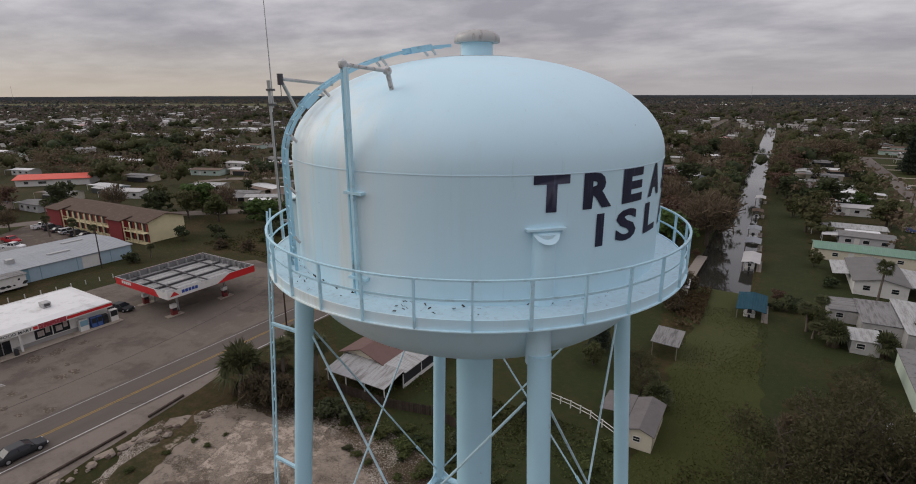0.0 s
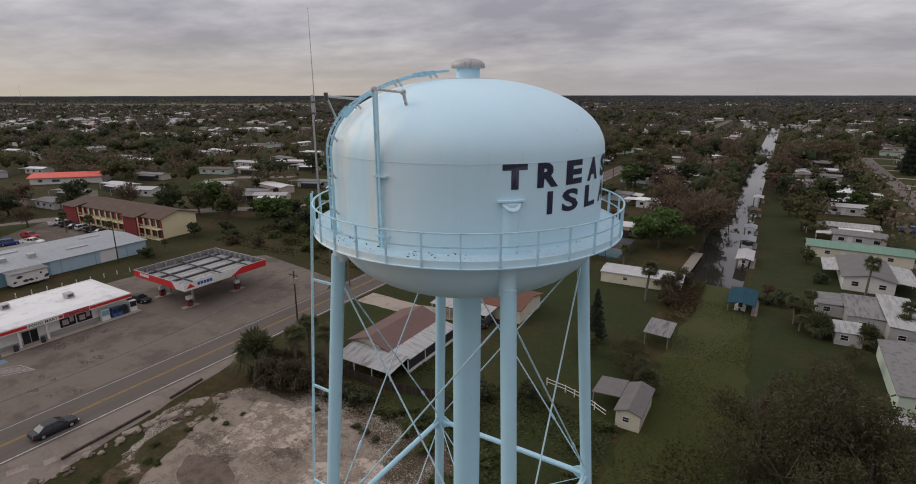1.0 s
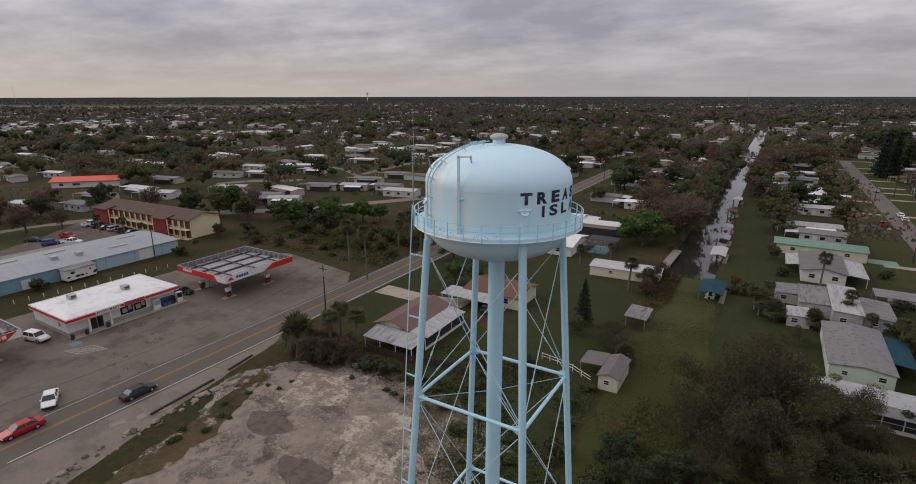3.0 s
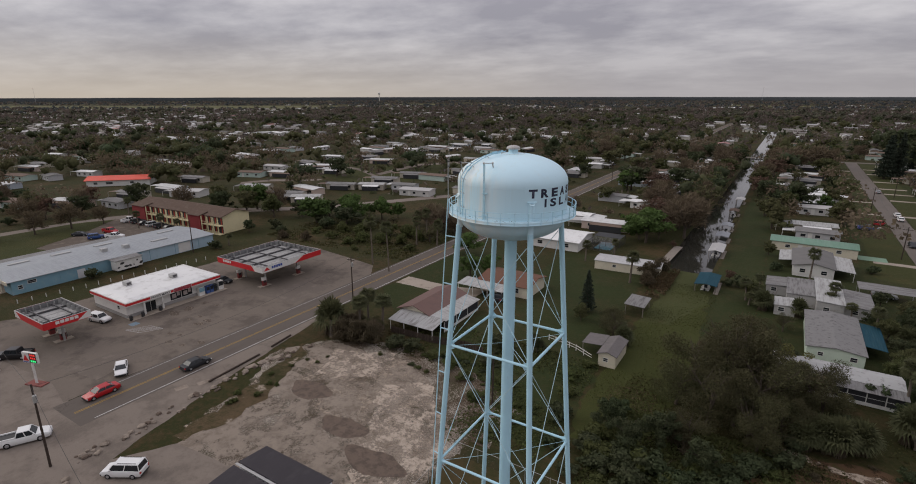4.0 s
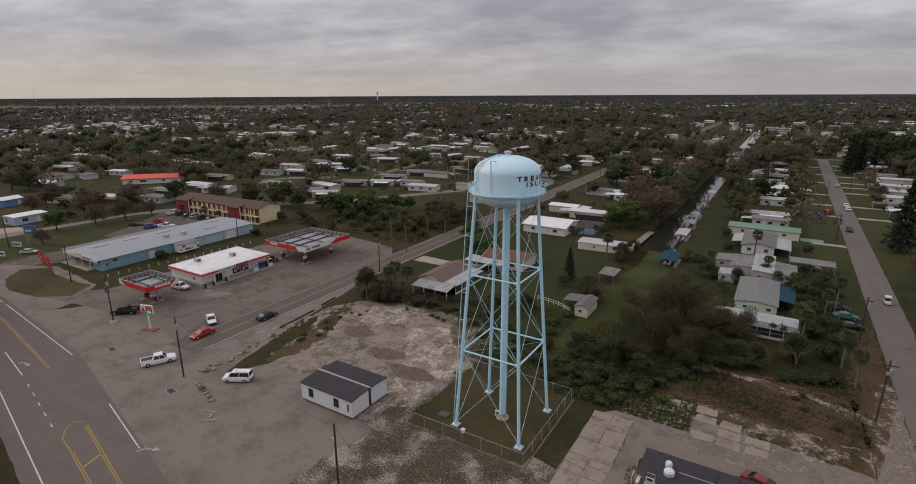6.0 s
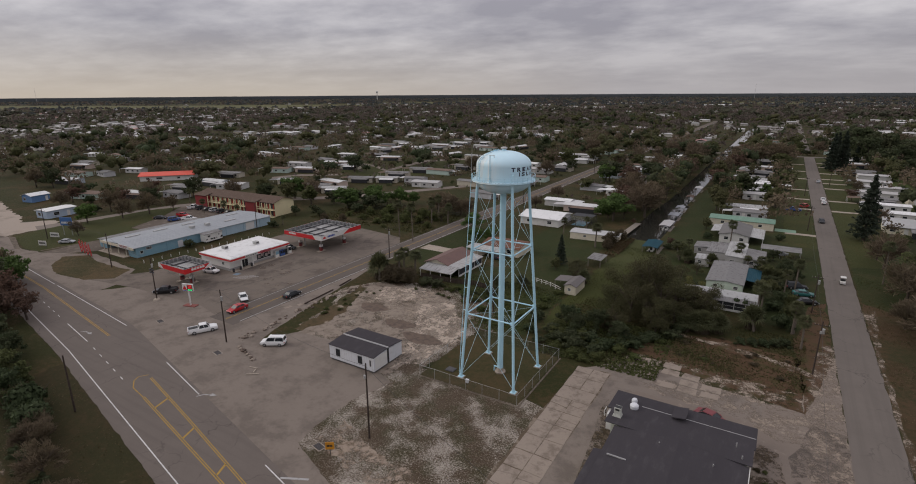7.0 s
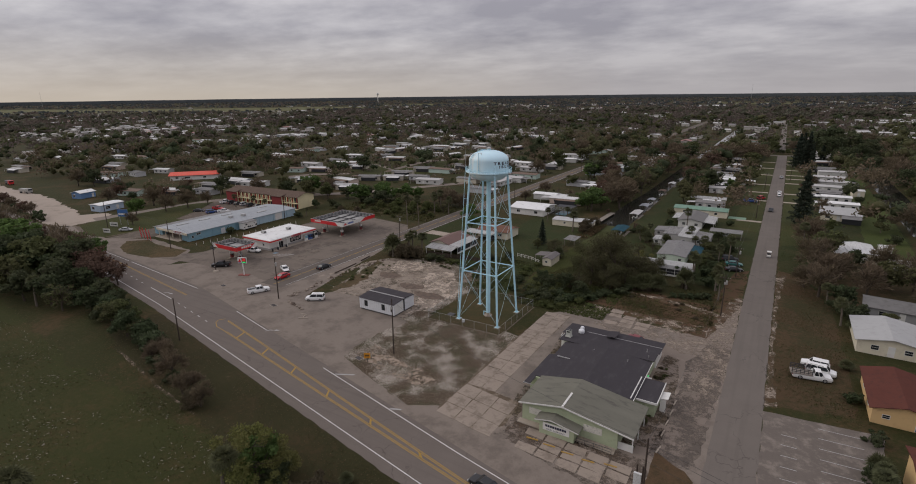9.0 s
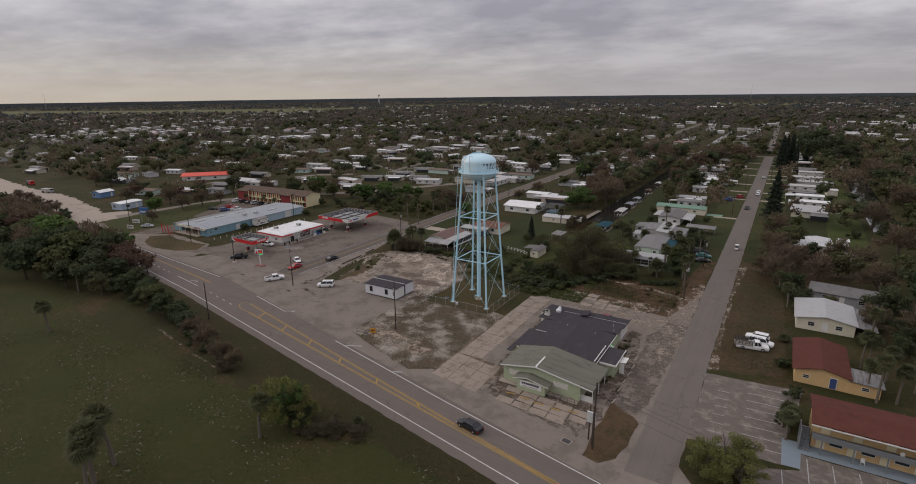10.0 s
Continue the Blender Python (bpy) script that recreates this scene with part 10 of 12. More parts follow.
    ("weed", -88, 78, 1.8, 1), ("weed", -82, 80, 1.9, 1), ("weed", -94, 83, 1.8, 1), ("weed", -76, 82, 1.7, 1), ("weed", -99, 76, 1.5, 0.8), ("weed", -70, 78, 1.3, 0.9), ("weed", -86, 88, 2.0, 1), ("green", -106, 100, 0.84, 1), ("dark", -112, 94, 0.78, 0.8), ("green", -120, 105, 0.84, 1), ("green", -98, 108, 0.8, 1), ("palm", -76, 95, 1.0, 1.2), ("palm", -82, 99, 0.9, 1), ("palm", -70, 92, 0.9, 1), ("bare", -66, 100, 0.95, 1), ("bare", -72, 108, 0.82, 0.8), ("mixed", -92, 98, 0.62, 0.8), ("shrub", -125, 76, 1.5, 1), ("shrub", -118, 72, 1.3, 1), ("brush", -112, 68, 1.4, 1), ("brush", -104, 70, 1.4, 1),
)
# large trees on the canal banks, along the street and among the homes
BANKS = (
    ("green", -14.5, 122, 1.75, 0.8), ("rust", -15.7, 145, 1.6, 0.8), ("bare", -5.6, 134, 2.0, 0.85), ("bare", -6.5, 153, 1.6, 0.85), ("mixed", -5, 173, 1.6, 0.95), ("bare", -19, 163, 1.7, 0.85), ("dark", -42, 213, 2.0, 0.75), ("rust", -27, 201, 1.8, 0.75), ("bare", -87, 323, 2.2, 0.8), ("bare", -9, 190, 1.5, 0.9), ("dark", -8, 208, 1.3, 0.9), ("mixed", -8, 226, 1.4, 0.9), ("oak", -10, 246, 1.5, 0.85), ("rust", -9, 262, 1.6, 0.8), ("oak", -9, 284, 1.6, 0.8), ("bare", -12, 305, 1.9, 0.8), ("bare", -14, 322, 2.2, 0.8), ("dark", -9, 345, 1.6, 0.8), ("oak", -10, 366, 1.8, 0.8),
    ("dark", 23.3, 201, 1.7, 0.85), ("oak", 17, 162, 1.25, 1.0), ("dark", 12.5, 214, 1.3, 0.9), ("oak", 37.2, 180, 1.45, 0.75), ("bare", 21, 318, 2.6, 0.7), ("bare", 36, 345, 2.4, 0.7), ("rust", 13.5, 292, 1.6, 0.8), ("oak", 14.5, 182, 0.8, 1.0), ("oak", 9.5, 240, 1.6, 0.9), ("bare", 9, 262, 1.6, 0.9), ("rust", 9.5, 225, 1.3, 0.9), ("oak", 36, 222, 1.1, 0.8), ("dark", 38, 252, 1.2, 0.8), ("mixed", 24, 268, 1.3, 0.8), ("oak", 38, 285, 1.4, 0.8), ("oak", 36, 312, 1.6, 0.8), ("rust", 15, 335, 1.9, 0.8), ("oak", 27, 360, 2.1, 0.7), ("bare", 13, 365, 1.8, 0.8), ("dark", 41, 372, 1.3, 0.8), ("rust", 45, 378, 1.0, 0.9),
    ("conifer", 63.5, 136, 1.9, 0.95), ("conifer", 63, 316, 2.0, 0.95), ("conifer", 68.5, 320, 2.0, 1.0), ("conifer", 65.5, 327, 1.9, 1.0), ("dark", 84, 352, 2.4, 1.0), ("dark", 92, 372, 2.6, 1.0), ("dark", 79, 372, 2.3, 0.95), ("dark", 101, 340, 2.2, 0.95), ("dark", 90, 330, 2.0, 0.9), ("dark", 105, 376, 2.4, 0.9), ("dark", 101, 305, 1.8, 0.8), 
    ("bare", 97, 138, 1.7, 0.85), ("oak", 109, 205, 1.9, 0.85), ("bare", 112, 180, 1.9, 0.85), ("dark", 111, 235, 1.9, 0.85), ("bare", 112, 265, 2.0, 0.85), ("bare", 111, 295, 1.9, 0.85), ("oak", 124, 175, 2.0, 0.85), ("bare", 128, 205, 2.0, 0.85), ("bare", 126, 130, 1.9, 0.85),
    # beside the street, opposite the yard
    ("bare", 66.5, 52, 1.25, 0.9), ("dark", 90, 38, 1.2, 0.85), ("shrub", 70.5, 42, 2.0, 1.1), ("shrub", 72.5, 38, 1.8, 1.1), ("dark", 71, 46, 0.75, 1.0), ("palm", 70.0, 34, 0.9, 1.0), ("palm", 85.5, 21, 1.0, 1.1), ("bare", 94, 22, 1.3, 0.9), ("dark", 95, 8, 1.1, 0.9), ("palm", 83.5, 6, 1.0, 1.0), ("dark", 98, 50, 1.5, 0.9), ("bare", 100, 100, 1.6, 0.85), ("dark", 112, 70, 1.7, 0.85), ("oak", 110, 40, 1.5, 0.85), ("bare", 114, 15, 1.5, 0.85), ("oak", 118, 95, 1.7, 0.85), ("dark", 116, 120, 1.7, 0.85), ("bare", 118, 150, 1.7, 0.85),
    # tall fine-leaved trees of the thicket behind the tower
    ("bare", 13.5, 45, 0.85, 1.1), 
    ("willow", 15.5, 41, 1.6, 1.1), ("willow", 19.5, 37, 1.35, 1.05), ("willow", 11.5, 40, 1.25, 1.05), ("willow", 14, 33, 1.25, 1.0), ("willow", 17, 47, 1.3, 1.0), ("willow", 19, 31, 1.0, 0.95),
    # bushes and small trees round the homes
    ("dark", 23, 56, 0.5, 0.9), ("oak", 37.5, 61, 0.55, 0.9), ("dark", 39, 69, 0.55, 0.9), ("palm", 36.5, 79, 0.85, 0.9), ("oak", 16, 87, 0.7, 0.8), ("palmetto", 18.5, 84, 1.1, 1.1), ("dark", 41, 58, 0.55, 0.9), ("oak", 43, 50, 0.5, 0.9), ("dark", 37, 46.5, 0.5, 0.9), ("oak", 42.5, 90, 0.6, 0.9), ("dark", 39, 96, 0.5, 0.9), ("shrub", 19.5, 113, 1.2, 1.0), ("oak", 17.5, 127, 0.55, 0.9), ("palmetto", 30.3, 91, 1.2, 1.3), ("shrub", 10.6, 93.5, 0.9, 1.0), ("shrub", 40, 122, 1.2, 0.9), ("dark", 42.5, 80, 0.6, 0.9), ("shrub", 34.5, 52, 1.5, 1.0), ("oak", -12, 57, 0.5, 0.9), ("brush", -5.5, 84, 1.6, 1.1), ("brush", -6.5, 91, 1.7, 1.2), ("brush", -5.8, 97, 1.5, 1.1), ("dark", -14, 40, 0.45, 0.9), ("shrub", -20, 38, 1.4, 0.9),
    # saw palmettos at the edge of the dirt yard
    ("palmetto", 72.5, 33, 1.1, 1.0), ("palmetto", 69.5, 12.5, 0.9, 0.9), ("palmetto", -46, 31, 1.1, 1.1), ("palmetto", -43.5, 29.5, 1.15, 1.1), ("palmetto", -47.5, 27.5, 1.0, 1.0),
    ("palm", 70.4, -26.9, 0.95, 0.75), ("dark", 70.0, -23.5, 0.4, 1.0),
    ("lime", -0.6, -64.6, 1.15, 1.0), ("green", -0.2, -64.2, 0.8, 1.15), ("lime", 1.2, -64.0, 0.9, 0.8), ("dark", 1.8, -63.6, 0.5, 0.9), ("shrub", -51, -50, 2.3, 1.0), ("shrub", -57, -49, 2.4, 1.1), ("dark", -63, -49.5, 0.85, 0.9), ("oak", -70, -48, 0.95, 0.9), ("dark", -75, -47, 0.9, 0.9), ("bare", -38, -54, 0.75, 0.9), ("bare", -24, -57.5, 0.6, 0.9), ("dark", -85, -46, 0.95, 0.9),
    ("bare", -185, -36, 1.9, 0.9), ("rust", -174, -37, 1.8, 0.9), ("bare", -196, -30, 1.8, 0.9), ("oak", -164, -38, 1.7, 0.9), ("dark", -154, -40, 1.7, 0.9), ("bare", -206, -36, 1.9, 0.9), ("dark", -178, -46, 1.9, 0.9), ("bare", -215, -28, 1.9, 0.9), ("oak", -145, -42, 1.5, 0.9), ("dark", -134, -40, 1.5, 0.9),
    # behind the forecourt and towards the back street
    ("green", -118, 88, 1.52, 0.8), ("green", -155, 92, 1.6, 0.85), ("dark", -108, 92, 1.25, 0.64), ("bare", -76, 102, 1.56, 0.64), ("bare", -84, 106, 1.33, 0.68), ("dark", -191, 172, 1.7, 0.8), ("green", -53.6, 83, 1.05, 0.8), ("mixed", -70, 88, 0.94, 0.72), ("bare", -49, 128, 0.9, 0.8), ("bare", -48, 152, 1.0, 0.8), ("bare", -22, 182, 1.7, 0.8), ("oak", -44, 180, 1.0, 0.8), ("bare", -40, 240, 1.3, 0.8), ("dark", -24, 232, 1.6, 0.8), ("bare", -26, 262, 1.8, 0.8), ("oak", -42, 280, 1.3, 0.8), ("dark", -28, 300, 1.8, 0.8), ("bare", -40, 330, 1.4, 0.8), ("dark", -26, 350, 1.9, 0.8), ("oak", -46, 366, 2.0, 0.8),
    # opposite side of the street: thin trees before open yards
    ("bare", 65, 103, 1.35, 0.95), ("tallpalm", 63.2, 88, 1.0, 1.0), ("oak", 71, 93, 1.2, 0.9), ("bare", 66, 75, 1.5, 0.85), ("mixed", 67.5, 84, 1.2, 0.95), ("mixed", 64.5, 112, 1.1, 1.0), ("bare", 68.5, 64, 1.3, 0.9), ("bare", 63.5, 58, 0.9, 0.9), ("rust", 66, 213, 0.85, 0.8), ("bare", 71.5, 167, 0.8, 0.9), ("shrub", 84.5, 182, 1.6, 1.0), ("oak", 72, 128, 0.7, 0.9), ("shrub", 88, 248, 1.8, 1.0), ("bare", 70, 240, 0.8, 0.9), ("oak", 90, 292, 1.2, 0.9), ("mixed", 71, 296, 1.0, 0.9), ("shrub", 86.5, 198, 1.5, 1.0), ("shrub", 90.5, 120, 1.7, 1.0), ("palm", 88, 136, 0.8, 1.0), ("shrub", 74, 112, 1.3, 0.9), ("dark", 73, 76, 0.8, 0.9), ("oak", 82, 66, 1.1, 0.9), ("bare", 88, 74, 1.2, 0.9), ("mixed", 92, 60, 1.4, 0.85),
    # the end of the street: hedge and small trees beyond the crossing
    ("dark", 49, 402, 0.7, 0.8), ("dark", 53, 404, 0.6, 0.8), ("oak", 57.5, 403, 0.7, 0.8), ("oak", 47, 418, 1.3, 0.9), ("bare", 60.5, 420, 1.4, 0.9), ("oak", 45, 446, 1.6, 0.9), ("dark", 62, 450, 1.5, 0.9),
    # big crowns along the side road and the canal
    ("oak", -84.7, 263, 1.8, 0.85), ("oak", -73.5, 285, 1.6, 0.85), ("dark", -109, 278, 1.8, 0.85), ("green", -43, 210, 1.5, 0.85), ("dark", -72, 392, 2.0, 0.85), ("bare", -6.5, 148, 1.7, 0.9), ("oak", -134, 420, 2.0, 0.85), ("bare", -33, 343, 1.8, 0.85), ("dark", -25, 367, 1.7, 0.85), ("bare", 12, 346, 1.7, 0.85), ("oak", 27, 380, 1.8, 0.85), ("oak", 21, 192, 1.1, 0.9), ("dark", 90, 468, 2.6, 0.95), ("dark", 80, 455, 2.2, 0.95), ("bare", 113, 479, 2.2, 0.85), ("oak", 122, 418, 2.2, 0.85), ("oak", -95, 262, 1.4, 0.85), ("bare", -50, 262, 1.5, 0.85), ("bare", -48, 300, 1.5, 0.85), ("oak", -76, 330, 1.7, 0.85), ("dark", -74, 240, 1.1, 0.85), ("bare", -80, 215, 1.4, 0.85), ("bare", -100, 210, 1.5, 0.85), ("bare", -124, 205, 1.6, 0.85), 
    # grass triangle by the shops
    ("green", -187, 18, 1.0, 1.0), ("bare", -183, 29, 1.05, 1.0), ("bare", -182, 39, 1.2, 1.0), ("bare", -180, 48, 0.85, 1.0), ("bare", -169, 7, 0.7, 1.0), ("bare", -200, 33, 1.2, 1.0), ("rust", -204, 40, 1.1, 1.0), ("dark", -200, 50, 1.0, 1.0),
    # hedge between the sandy yard and the highway
    ("rust", -240, -5, 0.8, 0.9), ("bare", -229, -6, 0.85, 0.9), ("shrub", -219, -7.5, 1.8, 1.0), ("shrub", -212, -8.5, 1.6, 1.0), ("bare", -252, -4.5, 0.9, 0.9), ("shrub", -246, -5, 2.0, 1.0), ("rust", -265, -3.5, 1.0, 0.9), ("bare", -280, -2, 1.0, 0.9),
    # palmetto clumps and low evergreens round the dirt yard
    ("palmetto", 24.6, 35.0, 1.35, 1.25), ("palmetto", 26.3, 36.2, 1.5, 1.3), ("palmetto", 28.0, 36.0, 1.6, 1.35), ("palmetto", 29.8, 36.9, 1.5, 1.3), ("palmetto", 31.2, 37.6, 1.3, 1.2), ("palmetto", 27.2, 34.8, 1.3, 1.15), ("palmetto", 37.0, 41.0, 1.6, 1.5), ("shrub", 35.2, 33.4, 0.75, 0.8), ("shrub", 37.0, 34.2, 0.9, 0.85), ("shrub", 38.9, 34.8, 0.9, 0.85), ("shrub", 40.8, 35.8, 0.95, 0.85), ("shrub", 42.6, 37.0, 0.9, 0.85), ("palm", 37.7, 48.6, 0.95, 1.15), ("palm", 43.7, 43.6, 0.9, 1.1), ("palm", 44.3, 72.5, 0.9, 1.2),
    ("willow", 21.5, 41.5, 1.15, 0.85), ("willow", 9.5, 36, 0.95, 0.85), ("willow", 22.5, 36, 0.8, 0.8), ("willow", 17, 34.5, 1.1, 0.9), ("willow", 12.5, 27.5, 0.7, 0.8), ("willow", 20, 30, 0.7, 0.75), ("brush", 11.5, 26.5, 1.4, 0.9), ("weed", 4, 18.5, 1.5, 0.8), ("weed", 8, 20, 1.5, 0.8), ("weed", 2, 22, 1.4, 0.8), ("weed", 12, 18, 1.3, 0.6), ("weed", 15, 21, 1.2, 0.6), ("weed", 22, 26, 0.9, 0.5), ("weed", 30, 23, 0.6, 0.4),
    # pasture edge, and the corner by the motel
    ("brush", 4.5, -64.3, 1.5, 0.55), ("brush", 6.6, -62.8, 1.5, 0.5), ("brush", 8.8, -62.0, 1.2, 0.5), ("bare", -30.5, -54.4, 0.5, 0.8), ("bare", -45.5, -51.2, 0.6, 0.85), ("bare", -49, -50.5, 0.55, 0.85), ("palmetto", 9.4, -58.4, 0.7, 1.0), ("lime", 62.6, -39.8, 0.95, 0.75), ("lime", 64.6, -38.2, 0.7, 0.9), ("lime", 60.8, -42.0, 0.75, 0.8), ("lime", 65.5, -42.5, 0.8, 0.8), ("palm", 83.7, -7.4, 0.95, 1.35), ("palm", 86.6, -6.2, 0.95, 1.15), ("palm", 90, 0, 0.9, 1.1), ("dark", 91, 20, 0.9, 0.9), ("bare", 86, 28, 0.9, 0.9), ("palmetto", 70.6, -21.5, 1.2, 1.4),
    ("bare", 72, 70, 1.1, 0.9), ("bare", 77, 60, 1.2, 0.85), ("bare", 82, 84, 1.1, 0.9), ("mixed", 87, 66, 1.1, 0.9), ("bare", 90, 56, 1.2, 0.9), ("dark", 76, 84, 0.8, 0.9), ("shrub", 40.5, 69, 1.3, 1.0), ("dark", 36.5, 82, 0.5, 0.9), ("palmetto", 39.5, 75, 1.3, 1.4),
    # brown thicket with palms beside the bungalow, and bushes by the sheds
    ("bare", -44.5, 27.5, 0.62, 0.8), ("bare", -41.5, 29.0, 0.6, 0.8), ("bare", -46.5, 30.5, 0.6, 0.8), ("brush", -45.8, 25.6, 1.7, 1.3), ("brush", -43.2, 26.2, 1.8, 1.3), ("brush", -40.6, 27.6, 1.6, 1.2), ("brush", -47.6, 28.6, 1.6, 1.3), ("mixed", -43, 31, 0.55, 0.8), ("willow", -4.4, 52.5, 0.62, 0.8), ("willow", -6.2, 57, 0.55, 0.8), ("weed", -4.8, 40, 1.0, 0.6), ("weed", -6, 35, 1.2, 0.6), ("weed", -4.5, 30, 1.2, 0.6),
    ("willow", 27, 43, 0.9, 0.75), ("willow", 27.5, 48.5, 0.95, 0.8), ("lime", 22.5, 52, 0.85, 0.8), ("willow", 24, 47, 0.9, 0.75), ("willow", 21, 50, 0.85, 0.75),
    # palms and bushes among the joined roofs, and behind the shed
    ("palm", 33.2, 84.2, 0.75, 0.7), ("palm", 16.6, 85.6, 0.8, 0.6), ("palm", 15.6, 83.4, 0.8, 0.5), ("palmetto", 17.6, 82.6, 1.3, 1.5), ("mixed", 24.6, 82.6, 0.42, 0.9), ("palmetto", 23.6, 81.6, 1.2, 1.5), ("willow", 22, 72, 0.55, 0.8), ("willow", 19, 66, 0.6, 0.8), ("palm", -3.4, 54.6, 0.75, 0.5), ("willow", -5.6, 57.5, 0.65, 0.75), ("palmetto", -2.4, 51.5, 1.2, 1.3),
    # roadside wood south of the highway
    ("green", -150, -37, 1.9, 0.9), ("green", -162, -36, 1.8, 0.9), ("dark", -138, -38, 1.7, 0.9), ("bare", -176, -34, 2.0, 0.9), ("rust", -118, -36.5, 1.35, 0.9), ("rust", -111, -36, 1.25, 0.9), ("bare", -192, -33, 2.0, 0.9), ("bare", -210, -30, 2.0, 0.9), ("dark", -226, -28, 2.0, 0.9), ("bare", -240, -27, 2.0, 0.9), ("dark", -200, -40, 2.1, 0.9), ("bare", -255, -26, 2.0, 0.9), ("oak", -272, -24, 2.0, 0.9), ("bare", -290, -22, 2.1, 0.9), ("dark", -310, -22, 2.1, 0.9), ("bare", -330, -18, 2.1, 0.9),
)
for kind, x, y, s, k in SINGLE + BANKS:
    if kind == "shrub" and 0 < x < 26 and 12 < y < 34:
        s, k = s * 0.8, k * 0.7
    if s > 0 and not (-290 < x < -222 and 44 < y < 95):
        plant(kind, x, y, s, k)


def join_grove(kind, var, places):
    """Trees too far off to pick apart: all of one shape in two joined meshes, wood and leaves."""
    src = LIB.get((kind, var, True)) or tree_master(kind, var, True)
    fresh = (kind, var, True) not in LIB
    for child in list(src.children):
        me = child.data
        co, lo_, st = np.empty(len(me.vertices) * 3, np.float32), np.empty(len(me.loops), np.int32), np.empty(len(me.polygons), np.int32)
        me.vertices.foreach_get("co", co)
        me.loops.foreach_get("vertex_index", lo_)
        me.polygons.foreach_get("loop_start", st)
        co = co.reshape(-1, 3)
        n, vs, ls, ss = len(co), [], [], []
        for k, m in enumerate(places):
            a = np.array(m)
            vs.append(co @ a[:3, :3].T + a[:3, 3])
            ls.append(lo_ + k * n)
            ss.append(st + k * len(lo_))
        vs, ls, ss = np.concatenate(vs).astype(np.float32), np.concatenate(ls).astype(np.int32), np.concatenate(ss).astype(np.int32)
        out = bpy.data.meshes.new("grove")
        out.vertices.add(len(vs))
        out.vertices.foreach_set("co", vs.ravel())
        out.loops.add(len(ls))
        out.loops.foreach_set("vertex_index", ls)
        out.polygons.add(len(ss))
        out.polygons.foreach_set("loop_start", ss)
        out.update(calc_edges=True)
        out.materials.append(me.materials[0])
        wood = child.name.split(".")[0] in ("trunk", "stem")
        tagged(new("grove_trunks" if wood else "grove_crowns", out), {"oak": "broad green", "green": "bright green", "dark": "dark evergreen", "bare": "brown leafless", "rust": "rust-brown", "mixed": "thin grey-green", "willow": "wispy grey-green"}.get(kind, "low shrubby") + (" trees' trunks among the far homes" if wood else " tree crowns among the far homes"), "woods", "", "stuff")
    if fresh:
        for child in list(src.children):
            bpy.data.objects.remove(child)
        bpy.data.objects.remove(src)


for (kind, var), places in GROVE.items():
    join_grove(kind, var, places)
# weeds along the edges of lots
for k in range(46):
    t = plant_rng.random()
    x, y = ((-13 + 6 * plant_rng.random(), 12 + 16 * t), (-30 + 16 * t, 25 + 6 * plant_rng.random()), (22 + 22 * t, 20 + 14 * plant_rng.random()), (-47 + 4 * t, 2 + 18 * plant_rng.random()))[k % 4]
    plant(("weed", "shrub", "brush", "weed")[k % 4] if k % 4 != 3 else "weed", x, y, plant_rng.uniform(0.25, 0.55), 0.6)
for k in range(26):
    plant("weed", -38 + 26 * plant_rng.random(), 24 + 8 * plant_rng.random(), plant_rng.uniform(0.3, 0.6), 0.5)
for k in range(22):
    plant("weed" if k % 3 else "brush", 39.6 + 1.9 * plant_rng.random(), (-13 + 9 * plant_rng.random()) if k % 2 else (-32 + 10 * plant_rng.random()), plant_rng.uniform(0.22, 0.42), 0.6)

# ---- the town beyond ----
HOME_LIB = {}
home_walls = [paint("home_white", (0.52, 0.51, 0.49), 0.7, 0.1, 0.4, (0.30, 0.28, 0.25), 0.4), paint("home_cream", (0.46, 0.42, 0.34), 0.7, 0.1, 0.4, (0.26, 0.23, 0.19), 0.4), paint("home_grey", (0.44, 0.44, 0.45), 0.7, 0.1, 0.4, (0.28, 0.27, 0.26), 0.4), paint("pink_beige_wall", (0.50, 0.40, 0.34), 0.7), paint("mint_wall", (0.42, 0.52, 0.46), 0.7), paint("grey_blue_wall", (0.34, 0.38, 0.42), 0.7)]
home_roofs = [paint("aged_white_roof", (0.68, 0.68, 0.67), 0.65, 0.12, 0.3, (0.26, 0.25, 0.24), 0.6), RUSTROOF_X, paint("grey_roof", (0.19, 0.185, 0.18), 0.8, 0.2, 0.4, (0.10, 0.095, 0.09), 0.6), paint("chalk_white_roof", (0.56, 0.56, 0.55), 0.7, 0.15, 0.3, (0.30, 0.29, 0.28), 0.6), paint("brown_roof", (0.17, 0.125, 0.10), 0.85, 0.2, 0.4, (0.10, 0.08, 0.07), 0.5), paint("dull_white_roof", (0.50, 0.50, 0.49), 0.75, 0.15, 0.4, (0.22, 0.21, 0.20), 0.6), paint("pale_roof", (0.46, 0.45, 0.44), 0.7, 0.12, 0.4, (0.24, 0.23, 0.22), 0.5), WHITEROOF_X]
home_words = ["white", "cream", "pale grey", "beige", "mint green", "grey-blue"]


